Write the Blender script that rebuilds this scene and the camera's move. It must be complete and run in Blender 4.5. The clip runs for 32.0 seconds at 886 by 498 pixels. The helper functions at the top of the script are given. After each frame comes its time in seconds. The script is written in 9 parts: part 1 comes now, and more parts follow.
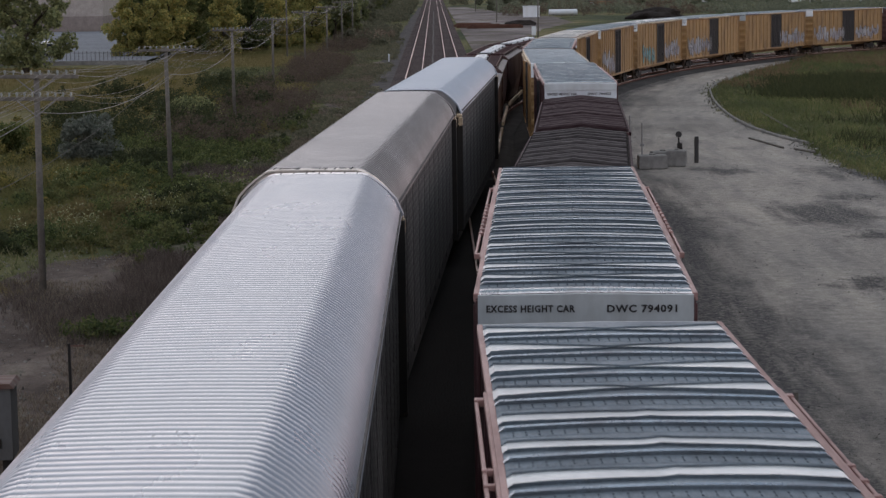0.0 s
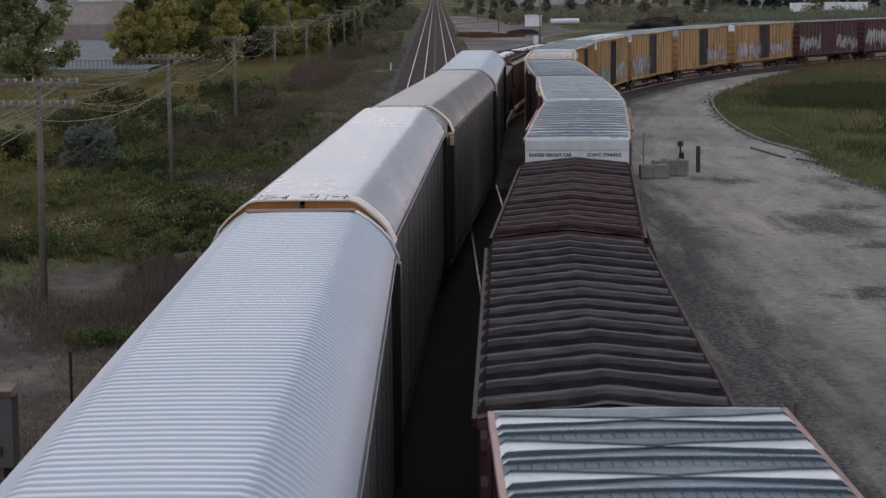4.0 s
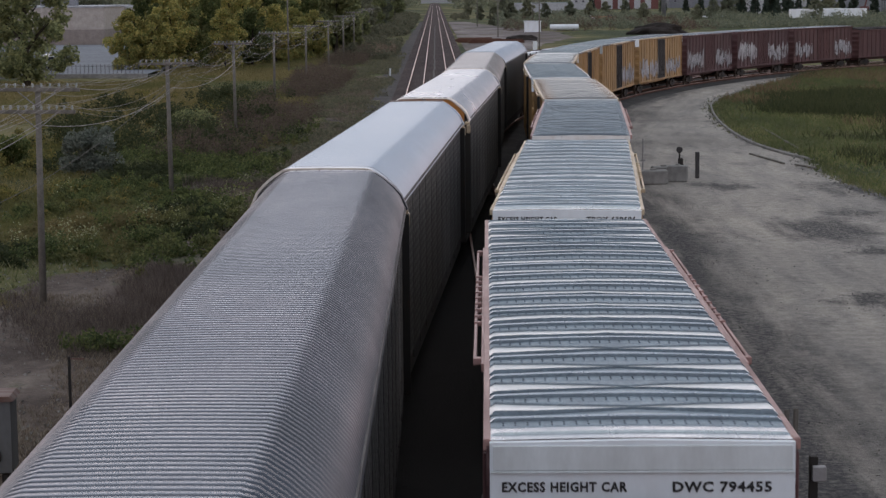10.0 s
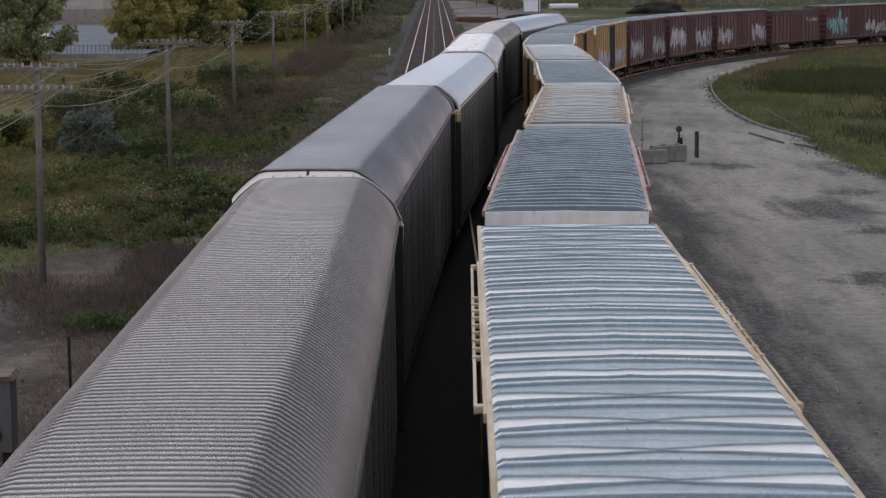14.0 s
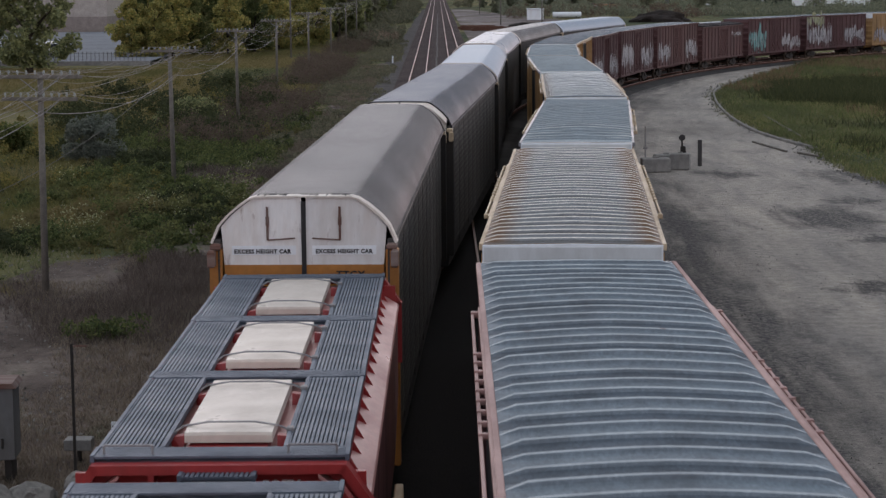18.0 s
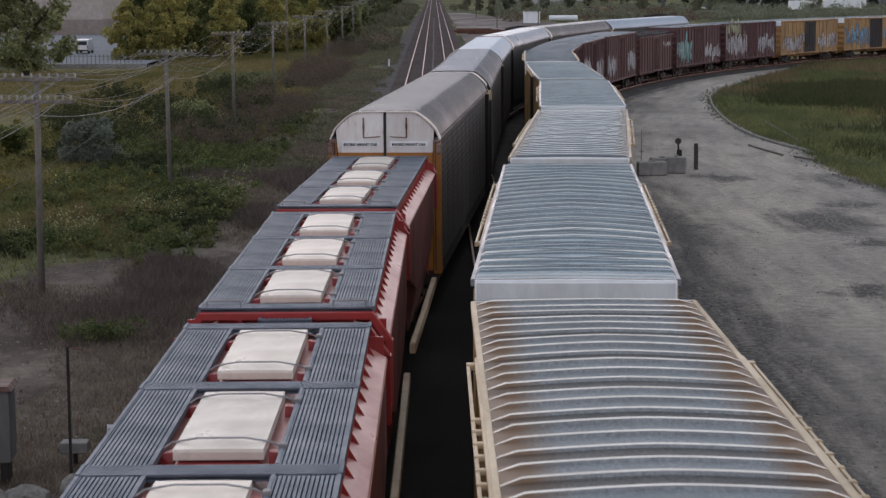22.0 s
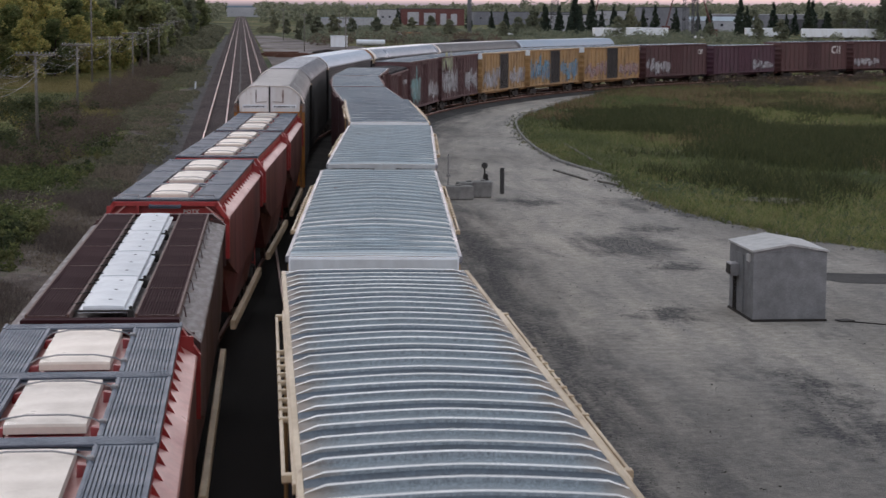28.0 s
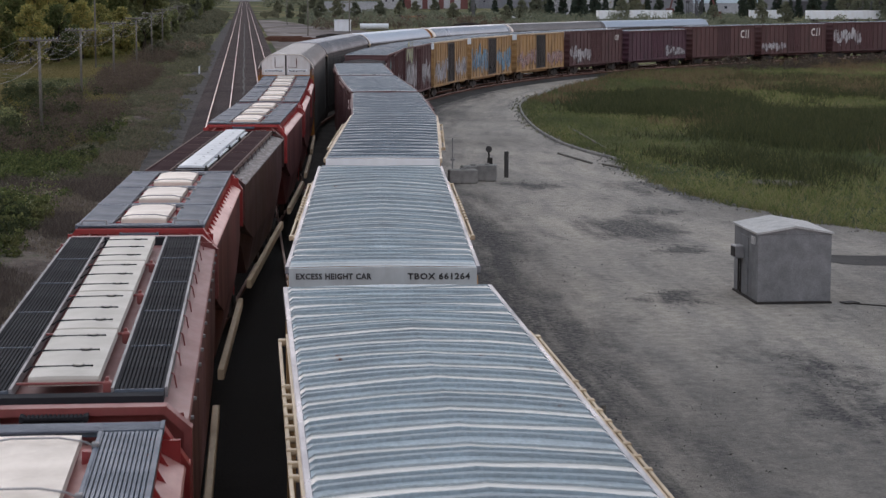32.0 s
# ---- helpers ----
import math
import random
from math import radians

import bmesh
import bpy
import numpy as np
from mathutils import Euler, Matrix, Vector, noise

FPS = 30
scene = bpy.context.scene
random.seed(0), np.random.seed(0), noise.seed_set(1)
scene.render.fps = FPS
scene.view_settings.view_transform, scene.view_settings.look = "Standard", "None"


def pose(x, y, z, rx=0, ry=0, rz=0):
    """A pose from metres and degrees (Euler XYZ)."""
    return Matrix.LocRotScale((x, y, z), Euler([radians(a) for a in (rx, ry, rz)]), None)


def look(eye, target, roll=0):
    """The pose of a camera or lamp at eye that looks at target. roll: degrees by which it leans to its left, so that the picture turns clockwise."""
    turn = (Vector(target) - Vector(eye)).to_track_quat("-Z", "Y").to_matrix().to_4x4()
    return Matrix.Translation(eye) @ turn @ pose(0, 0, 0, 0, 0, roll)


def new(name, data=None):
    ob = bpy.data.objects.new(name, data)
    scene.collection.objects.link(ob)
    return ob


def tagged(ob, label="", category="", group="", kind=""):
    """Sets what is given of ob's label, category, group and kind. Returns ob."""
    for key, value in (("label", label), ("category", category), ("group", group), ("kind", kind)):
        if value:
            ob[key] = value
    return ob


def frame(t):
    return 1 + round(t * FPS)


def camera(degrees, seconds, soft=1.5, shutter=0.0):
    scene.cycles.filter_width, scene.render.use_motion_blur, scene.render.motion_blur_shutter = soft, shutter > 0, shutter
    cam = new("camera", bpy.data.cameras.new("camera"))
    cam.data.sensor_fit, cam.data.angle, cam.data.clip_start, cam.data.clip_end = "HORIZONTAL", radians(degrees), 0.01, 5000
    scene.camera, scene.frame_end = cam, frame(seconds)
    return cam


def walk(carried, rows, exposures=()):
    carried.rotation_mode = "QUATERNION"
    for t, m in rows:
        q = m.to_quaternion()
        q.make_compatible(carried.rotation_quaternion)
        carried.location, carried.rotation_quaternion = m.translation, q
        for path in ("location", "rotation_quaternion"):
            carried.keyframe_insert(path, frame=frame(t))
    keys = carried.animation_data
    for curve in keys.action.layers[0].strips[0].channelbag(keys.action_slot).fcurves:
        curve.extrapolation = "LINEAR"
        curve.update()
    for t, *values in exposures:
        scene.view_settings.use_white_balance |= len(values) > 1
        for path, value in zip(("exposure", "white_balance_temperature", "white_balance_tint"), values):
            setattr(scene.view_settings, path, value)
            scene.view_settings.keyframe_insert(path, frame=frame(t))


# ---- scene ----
LENS = 24.8
EYE = (0.0, 0.0, 9.42)
# seconds, yaw, pitch, roll of the hand-held camera, which stands on an overpass
LOOKS = [
    (0, -0.18, -7.64, -0.75), (0.5, -0.16, -7.63, -0.71), (1, -0.16, -7.61, -0.67), (1.5, -0.13, -7.56, -0.61),
    (2, -0.12, -7.51, -0.64), (2.5, -0.14, -7.51, -0.65), (4.5, -0.14, -7.26, -0.60), (5, -0.15, -7.11, -0.59),
    (5.5, -0.21, -7.07, -0.52), (6, -0.25, -7.10, -0.43), (6.5, -0.20, -7.17, -0.48), (7, -0.20, -7.14, -0.52),
    (7.5, -0.15, -7.07, -0.52), (8, -0.20, -7.07, -0.47), (8.5, -0.15, -7.09, -0.51), (9, -0.15, -7.08, -0.53),
    (9.5, -0.13, -7.14, -0.51), (10, -0.17, -7.23, -0.53), (10.5, -0.20, -7.32, -0.51), (11, -0.20, -7.47, -0.44),
    (11.5, -0.17, -7.63, -0.50), (12, -0.17, -7.71, -0.57), (12.5, -0.20, -7.73, -0.64), (13, -0.23, -7.71, -0.58),
    (13.5, -0.27, -7.75, -0.50), (14, -0.18, -7.81, -0.57), (14.5, -0.09, -7.84, -0.59), (16.5, -0.14, -7.83, -0.56),
    (17, -0.11, -7.76, -0.55), (17.5, -0.06, -7.66, -0.54), (18, -0.10, -7.58, -0.47), (18.5, -0.16, -7.50, -0.47),
    (19, -0.24, -7.45, -0.48), (19.5, -0.32, -7.40, -0.52), (20, -0.41, -7.36, -0.47), (20.5, -0.40, -7.32, -0.38),
    (21, -0.34, -7.33, -0.43), (21.5, -0.26, -7.38, -0.40), (22, -0.21, -7.49, -0.40), (22.5, -0.16, -7.62, -0.48),
    (23, -0.13, -7.78, -0.58), (23.5, -0.15, -7.93, -0.54), (24, -0.14, -8.04, -0.48), (24.5, -0.17, -8.12, -0.49),
    (26.5, -1.52, -7.38, 0.26), (27, -2.91, -7.06, 0.21), (27.5, -4.02, -6.95, 0.11), (28, -5.73, -6.82, 0.33),
    (28.5, -6.78, -6.60, 0.28), (29, -6.86, -6.47, 0.00), (29.5, -6.55, -6.48, -0.02), (30, -6.42, -6.60, -0.00),
    (30.5, -5.99, -6.81, 0.04), (31, -5.94, -7.02, 0.03), (31.5, -5.86, -7.18, 0.11), (32, -5.60, -7.28, 0.06),
]
cam = camera(LENS, 32.0, soft=1.4, shutter=0.3)
walk(cam, [(t, pose(*EYE, 90 + pitch, 0, yaw) @ pose(0, 0, 0, 0, 0, roll)) for t, yaw, pitch, roll in LOOKS],
     exposures=[(0, -0.14), (2, -0.22), (5, -0.04), (8, 0.02), (14, 0.04), (18, -0.04), (20, 0.1), (22, 0.06), (24.5, 0.02), (27, 0.1), (32, 0.16)])

# ---- world and light: dusk under a thin overcast, a pink band along the horizon ----
world = bpy.data.worlds.new("dusk_sky")
scene.world = world
world.use_nodes = True
wn, wl = world.node_tree.nodes, world.node_tree.links
wn.clear()
w_out = wn.new("ShaderNodeOutputWorld")
w_sky = wn.new("ShaderNodeTexSky")
w_sky.sky_type = "NISHITA"
w_sky.sun_disc = False
w_sky.sun_elevation = radians(12)
w_sky.air_density, w_sky.dust_density, w_sky.ozone_density = 0.35, 0.0, 4.0
w_sky.sun_rotation = radians(-27)
w_bg1 = wn.new("ShaderNodeBackground")
w_bg1.inputs["Strength"].default_value = 0.012
wl.new(w_sky.outputs[0], w_bg1.inputs["Color"])
w_tc = wn.new("ShaderNodeTexCoord")
w_sep = wn.new("ShaderNodeSeparateXYZ")
wl.new(w_tc.outputs["Generated"], w_sep.inputs[0])
w_ramp = wn.new("ShaderNodeValToRGB")
for p, c in ((0.0, (0.72, 0.47, 0.46)), (0.03, (0.86, 0.56, 0.56)), (0.11, (1.12, 0.98, 0.98)), (0.28, (0.96, 0.94, 1.0)), (0.48, (0.52, 0.59, 0.70)), (0.75, (0.32, 0.39, 0.51)), (1.0, (0.26, 0.33, 0.45))):
    e = w_ramp.color_ramp.elements.new(p)
    e.color = (*c, 1)
w_ramp.color_ramp.elements.remove(w_ramp.color_ramp.elements[-1])
wl.new(w_sep.outputs["Z"], w_ramp.inputs[0])
# the sunset lies ahead; the sky behind the camera is dimmer
w_side = wn.new("ShaderNodeMapRange")
w_side.inputs["From Min"].default_value, w_side.inputs["From Max"].default_value = 0.0, 1.0
w_side.inputs["To Min"].default_value, w_side.inputs["To Max"].default_value = 1.06, 1.0
w_half = wn.new("ShaderNodeMath")
w_half.operation = "MULTIPLY_ADD"
w_half.inputs[1].default_value, w_half.inputs[2].default_value = 0.5, 0.5
wl.new(w_sep.outputs["Y"], w_half.inputs[0])
w_pow = wn.new("ShaderNodeMath")
w_pow.operation = "POWER"
w_pow.inputs[1].default_value = 1.7
wl.new(w_half.outputs[0], w_pow.inputs[0])
wl.new(w_pow.outputs[0], w_side.inputs["Value"])
w_mul = wn.new("ShaderNodeMix")
w_mul.data_type, w_mul.blend_type = "RGBA", "MULTIPLY"
w_mul.inputs[0].default_value = 1.0
wl.new(w_ramp.outputs[0], w_mul.inputs[6])
wl.new(w_side.outputs[0], w_mul.inputs[7])
w_bg2 = wn.new("ShaderNodeBackground")
w_bg2.inputs["Strength"].default_value = 1.0
wl.new(w_mul.outputs[2], w_bg2.inputs["Color"])
w_add = wn.new("ShaderNodeAddShader")
wl.new(w_bg1.outputs[0], w_add.inputs[0])
wl.new(w_bg2.outputs[0], w_add.inputs[1])
wl.new(w_add.outputs[0], w_out.inputs["Surface"])

sun = new("sun", bpy.data.lights.new("sun", "SUN"))
sun.data.energy = 0.5
sun.data.angle = radians(75)
sun.data.color = (1.0, 0.84, 0.78)
sun.matrix_world = look((-30, 60, 14), (0, 0, 0))

# ---- materials ----
def nodes_of(name):
    m = bpy.data.materials.new(name)
    m.use_nodes = True
    return m, m.node_tree.nodes, m.node_tree.links, m.node_tree.nodes["Principled BSDF"]


def noise_tex(n, l, scale, detail=4.0, rough=0.6, stretch=(1, 1, 1), coord="Object"):
    tc = n.new("ShaderNodeTexCoord")
    mp = n.new("ShaderNodeMapping")
    mp.inputs["Scale"].default_value = stretch
    l.new(tc.outputs[coord], mp.inputs[0])
    t = n.new("ShaderNodeTexNoise")
    t.inputs["Scale"].default_value = scale
    t.inputs["Detail"].default_value = detail
    t.inputs["Roughness"].default_value = rough
    l.new(mp.outputs[0], t.inputs["Vector"])
    return t.outputs["Fac"]


def ramp(n, l, fac, stops):
    r = n.new("ShaderNodeValToRGB")
    els = r.color_ramp.elements
    while len(els) < len(stops):
        els.new(0.5)
    for e, (p, c) in zip(els, stops):
        e.position = p
        e.color = (*c, 1) if len(c) == 3 else c
    l.new(fac, r.inputs[0])
    return r.outputs[0]


def mixc(n, l, fac, a, b, how="MIX"):
    m = n.new("ShaderNodeMix")
    m.data_type, m.blend_type = "RGBA", how
    for sock, v in ((m.inputs[0], fac), (m.inputs[6], a), (m.inputs[7], b)):
        if isinstance(v, (int, float)):
            sock.default_value = v
        elif isinstance(v, tuple):
            sock.default_value = (*v, 1)
        else:
            l.new(v, sock)
    return m.outputs[2]


def bump(n, l, b, height, strength, dist=0.02):
    bp = n.new("ShaderNodeBump")
    bp.inputs["Strength"].default_value = strength
    bp.inputs["Distance"].default_value = dist
    l.new(height, bp.inputs["Height"])
    l.new(bp.outputs[0], b.inputs["Normal"])


def shade(c, k):
    return tuple(max(0.0, min(1.0, v * k)) for v in c)


def painted(name, col, rough=0.5, metal=0.0, dirt=(0.09, 0.07, 0.055), dirt_amount=0.45, rust=0.0, streak=(1, 1, 1), big=0.6, fine=9.0, vary=0.12, bmp=0.08, spec=0.5, lit_tops=None):
    """Painted or bare metal with blotches, grime and, where asked, rust."""
    m, n, l, b = nodes_of(name)
    f1 = noise_tex(n, l, big, 5, 0.65, streak)
    f2 = noise_tex(n, l, fine, 4, 0.7, streak)
    base = ramp(n, l, f2, ((0.3, shade(col, 1 - vary)), (0.7, shade(col, 1 + vary))))
    mask = ramp(n, l, f1, ((0.42, (0, 0, 0)), (0.72, (dirt_amount,) * 3)))
    c = mixc(n, l, mask, base, dirt)
    if rust:
        f3 = noise_tex(n, l, 2.3, 6, 0.75, streak)
        rm = ramp(n, l, f3, ((0.66 - 0.2 * rust, (0, 0, 0)), (0.72, (0.9, 0.9, 0.9))))
        c = mixc(n, l, rm, c, (0.16, 0.065, 0.03))
    if lit_tops:
        # lightens upward-facing parts: the fall of light on ribs, put into the colour
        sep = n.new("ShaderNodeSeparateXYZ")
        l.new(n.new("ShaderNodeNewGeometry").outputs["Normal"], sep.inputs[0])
        dm = ramp(n, l, sep.outputs["Z"], ((lit_tops[1], (0, 0, 0)), (lit_tops[2], (1, 1, 1))))
        dm = mixc(n, l, 1.0, dm, ramp(n, l, noise_tex(n, l, 7, 8, 0.8, (0.25, 1.4, 1)), ((0.36, (lit_tops[3] if len(lit_tops) > 3 else 0.2,) * 3), (0.58, (1, 1, 1)))), "MULTIPLY")
        c = mixc(n, l, dm, c, lit_tops[0])
    info = n.new("ShaderNodeObjectInfo")
    tone = ramp(n, l, info.outputs["Random"], ((0.0, (0.88, 0.88, 0.88)), (1.0, (1.08, 1.06, 1.04))))
    c = mixc(n, l, 1.0, c, tone, "MULTIPLY")
    l.new(c, b.inputs["Base Color"])
    b.inputs["Metallic"].default_value = metal
    b.inputs["Specular IOR Level"].default_value = spec
    rr = ramp(n, l, f1, ((0.3, (max(0.05, rough - 0.1),) * 3), (0.75, (min(1, rough + 0.2),) * 3)))
    l.new(rr, b.inputs["Roughness"])
    if bmp:
        bump(n, l, b, f2, bmp)
    return m


def eaves_stained(name, col, stain, start, grit):
    """Weathered zinc with a rust stain that spreads unevenly from both eaves of a roof; start: share of the half width."""
    m, n, l, b = nodes_of(name)
    f1 = noise_tex(n, l, 1.6, 5, 0.65, (0.5, 1.5, 1))
    f2 = noise_tex(n, l, 24, 4, 0.75)
    base = ramp(n, l, f2, ((0.32, shade(col, 0.72 - grit)), (0.68, shade(col, 1.28 + 0.5 * grit))))
    c = mixc(n, l, ramp(n, l, f1, ((0.4, (0, 0, 0)), (0.7, (0.5, 0.5, 0.5)))), base, shade(col, 0.6))
    sep = n.new("ShaderNodeSeparateXYZ")
    l.new(n.new("ShaderNodeTexCoord").outputs["Object"], sep.inputs[0])
    a = n.new("ShaderNodeMath")
    a.operation = "ABSOLUTE"
    l.new(sep.outputs["X"], a.inputs[0])
    w = n.new("ShaderNodeMath")
    w.operation = "MULTIPLY_ADD"
    w.inputs[1].default_value = 0.55
    l.new(noise_tex(n, l, 2.2, 5, 0.7, (0.5, 1.6, 1)), w.inputs[0])
    l.new(a.outputs[0], w.inputs[2])
    mask = ramp(n, l, map01(n, l, w.outputs[0], 1.5 * start + 0.06, 1.5 * start + 0.42), ((0.0, (0, 0, 0)), (0.5, (0.45, 0.45, 0.45)), (1.0, (0.95, 0.95, 0.95))))
    c = mixc(n, l, mask, c, stain)
    l.new(c, b.inputs["Base Color"])
    b.inputs["Roughness"].default_value = 0.58
    b.inputs["Metallic"].default_value = 0.15
    bump(n, l, b, f2, 0.07)
    return m


def map01(n, l, value, lo, hi):
    r = n.new("ShaderNodeMapRange")
    r.inputs["From Min"].default_value = lo
    r.inputs["From Max"].default_value = hi
    l.new(value, r.inputs["Value"])
    return r.outputs["Result"]


def earth(name, stops, big, mid, fine, rough=0.95, bmp=0.5, dist=0.05, stretch=(1, 1, 1), second=None, extra=None):
    """Ground: colour from three sizes of noise."""
    m, n, l, b = nodes_of(name)
    f1 = noise_tex(n, l, big, 6, 0.62, stretch)
    f2 = noise_tex(n, l, mid, 5, 0.6)
    f3 = noise_tex(n, l, fine, 3, 0.6)
    c = ramp(n, l, f1, stops)
    c = mixc(n, l, 0.75, c, ramp(n, l, f2, ((0.3, (0.55, 0.55, 0.55)), (0.75, (1.0, 1.0, 1.0)))), "MULTIPLY")
    c = mixc(n, l, 0.6, c, ramp(n, l, f3, ((0.25, (0.5, 0.5, 0.5)), (0.7, (1.0, 1.0, 1.0)))), "MULTIPLY")
    if second:
        col, sc, lo, hi, st = second
        f4 = noise_tex(n, l, sc, 7, 0.7, st)
        c = mixc(n, l, ramp(n, l, f4, ((lo, (0, 0, 0)), (hi, (0.92, 0.92, 0.92)))), c, col)
    if extra:
        col, sc, lo, hi, st = extra
        f5 = noise_tex(n, l, sc, 7, 0.7, st)
        c = mixc(n, l, ramp(n, l, f5, ((lo, (0, 0, 0)), (hi, (0.85, 0.85, 0.85)))), c, col)
    l.new(c, b.inputs["Base Color"])
    b.inputs["Roughness"].default_value = rough
    b.inputs["Specular IOR Level"].default_value = 0.15
    bump(n, l, b, f3, bmp, dist)
    return m


# dark coarse gravel and oil lying on the yard: x, y, reach across and along
SPOTS = ((15.7, 82.0, 2.0, 3.6), (16.3, 75.0, 1.0, 0.9), (13.6, 63.2, 0.9, 1.3), (14.2, 45.6, 0.9, 3.2), (15.0, 50.2, 0.8, 1.6), (20.4, 99.2, 1.7, 2.4), (21.9, 95.2, 1.3, 2.6), (9.2, 81.5, 1.6, 9.0),
         (7.6, 58.0, 1.1, 9.0), (8.2, 42.5, 1.5, 5.0), (14.4, 101.5, 1.2, 1.6), (20.0, 46.0, 1.4, 3.0), (18.2, 88.0, 0.9, 1.2))


def yard_gravel():
    """Packed pale gravel, streaked along the way the lorries drive, with dark loose stone beside the track and in spots."""
    m, n, l, b = nodes_of("pale_gravel_yard")
    sep = n.new("ShaderNodeSeparateXYZ")
    l.new(n.new("ShaderNodeTexCoord").outputs["Object"], sep.inputs[0])

    def calc(op, *vals):
        q = n.new("ShaderNodeMath")
        q.operation = op
        for i, v in enumerate(vals):
            if isinstance(v, (int, float)):
                q.inputs[i].default_value = v
            else:
                l.new(v, q.inputs[i])
        return q.outputs[0]

    def noise_at(vec, scale, detail, rough):
        t = n.new("ShaderNodeTexNoise")
        t.inputs["Scale"].default_value, t.inputs["Detail"].default_value, t.inputs["Roughness"].default_value = scale, detail, rough
        l.new(vec, t.inputs["Vector"])
        return t.outputs["Fac"]

    past = calc("MAXIMUM", calc("SUBTRACT", sep.outputs["Y"], 110.0), 0.0)
    side = calc("SUBTRACT", calc("MULTIPLY_ADD", sep.outputs["Y"], -0.02, sep.outputs["X"]), calc("MULTIPLY", calc("MULTIPLY", past, past), 0.0015))
    comb = n.new("ShaderNodeCombineXYZ")
    l.new(calc("ADD", side, calc("MULTIPLY", noise_tex(n, l, 0.05, 2, 0.5), 3.0)), comb.inputs["X"])
    l.new(calc("MULTIPLY", sep.outputs["Y"], 0.09), comb.inputs["Y"])
    ruts = noise_at(comb.outputs[0], 0.9, 7, 0.62)
    broad = noise_tex(n, l, 0.075, 6, 0.6, (1.3, 0.5, 1))
    patch = noise_tex(n, l, 0.42, 8, 0.72, (1.2, 0.55, 1))
    mid = noise_tex(n, l, 2.6, 6, 0.7)
    fine = noise_tex(n, l, 17, 4, 0.75)
    c = ramp(n, l, broad, ((0.36, (0.24, 0.226, 0.208)), (0.5, (0.36, 0.335, 0.303)), (0.64, (0.475, 0.437, 0.388))))
    c = mixc(n, l, 0.9, c, ramp(n, l, ruts, ((0.30, (0.74, 0.75, 0.77)), (0.5, (1.0, 0.99, 0.98)), (0.68, (1.15, 1.13, 1.1)))), "MULTIPLY")
    c = mixc(n, l, ramp(n, l, patch, ((0.55, (0, 0, 0)), (0.70, (0.75, 0.75, 0.75)))), c, (0.115, 0.115, 0.118))
    c = mixc(n, l, 0.8, c, ramp(n, l, mid, ((0.3, (0.62, 0.62, 0.63)), (0.7, (1.22, 1.21, 1.2)))), "MULTIPLY")
    # loose dark stone: a belt beside the track, and the spots
    wob = calc("MULTIPLY_ADD", noise_tex(n, l, 0.2, 7, 0.72, (1, 0.5, 1)), 9.0, -4.5)
    belt = n.new("ShaderNodeMapRange")
    belt.inputs["From Min"].default_value, belt.inputs["From Max"].default_value = 7.6, 10.4
    belt.inputs["To Min"].default_value, belt.inputs["To Max"].default_value = 1.0, 0.0
    l.new(calc("ADD", side, wob), belt.inputs["Value"])
    mask = belt.outputs[0]
    wx = calc("MULTIPLY_ADD", noise_tex(n, l, 0.5, 8, 0.8), 5.0, -2.5)
    wy = calc("MULTIPLY_ADD", noise_tex(n, l, 0.33, 8, 0.8, (1.4, 0.8, 3)), 14.0, -7.0)
    px, py = calc("ADD", sep.outputs["X"], wx), calc("ADD", sep.outputs["Y"], wy)
    for bx, by, rx, ry in SPOTS:
        qx, qy = calc("MULTIPLY", calc("SUBTRACT", px, bx), 1 / rx), calc("MULTIPLY", calc("SUBTRACT", py, by), 1 / ry)
        d = calc("ADD", calc("MULTIPLY", qx, qx), calc("MULTIPLY", qy, qy))
        near = calc("MINIMUM", calc("MAXIMUM", calc("MULTIPLY_ADD", d, -0.5, 1.15), 0.0), 1.0)
        mask = calc("MAXIMUM", mask, near)
    mask = calc("MULTIPLY", mask, calc("MINIMUM", calc("MAXIMUM", calc("MULTIPLY_ADD", ruts, -4.5, 3.2), 0.25), 1.0))
    grit = ramp(n, l, noise_tex(n, l, 5.5, 6, 0.8), ((0.38, (0.3, 0.3, 0.3)), (0.55, (0.95, 0.95, 0.95))))
    mask = mixc(n, l, 1.0, mask, grit, "MULTIPLY")
    c = mixc(n, l, mask, c, (0.055, 0.055, 0.059))
    c = mixc(n, l, 0.85, c, ramp(n, l, fine, ((0.28, (0.62, 0.62, 0.62)), (0.72, (1.22, 1.22, 1.22)))), "MULTIPLY")
    l.new(c, b.inputs["Base Color"])
    b.inputs["Roughness"].default_value = 0.95
    b.inputs["Specular IOR Level"].default_value = 0.15
    bump(n, l, b, fine, 1.0, 0.06)
    return m


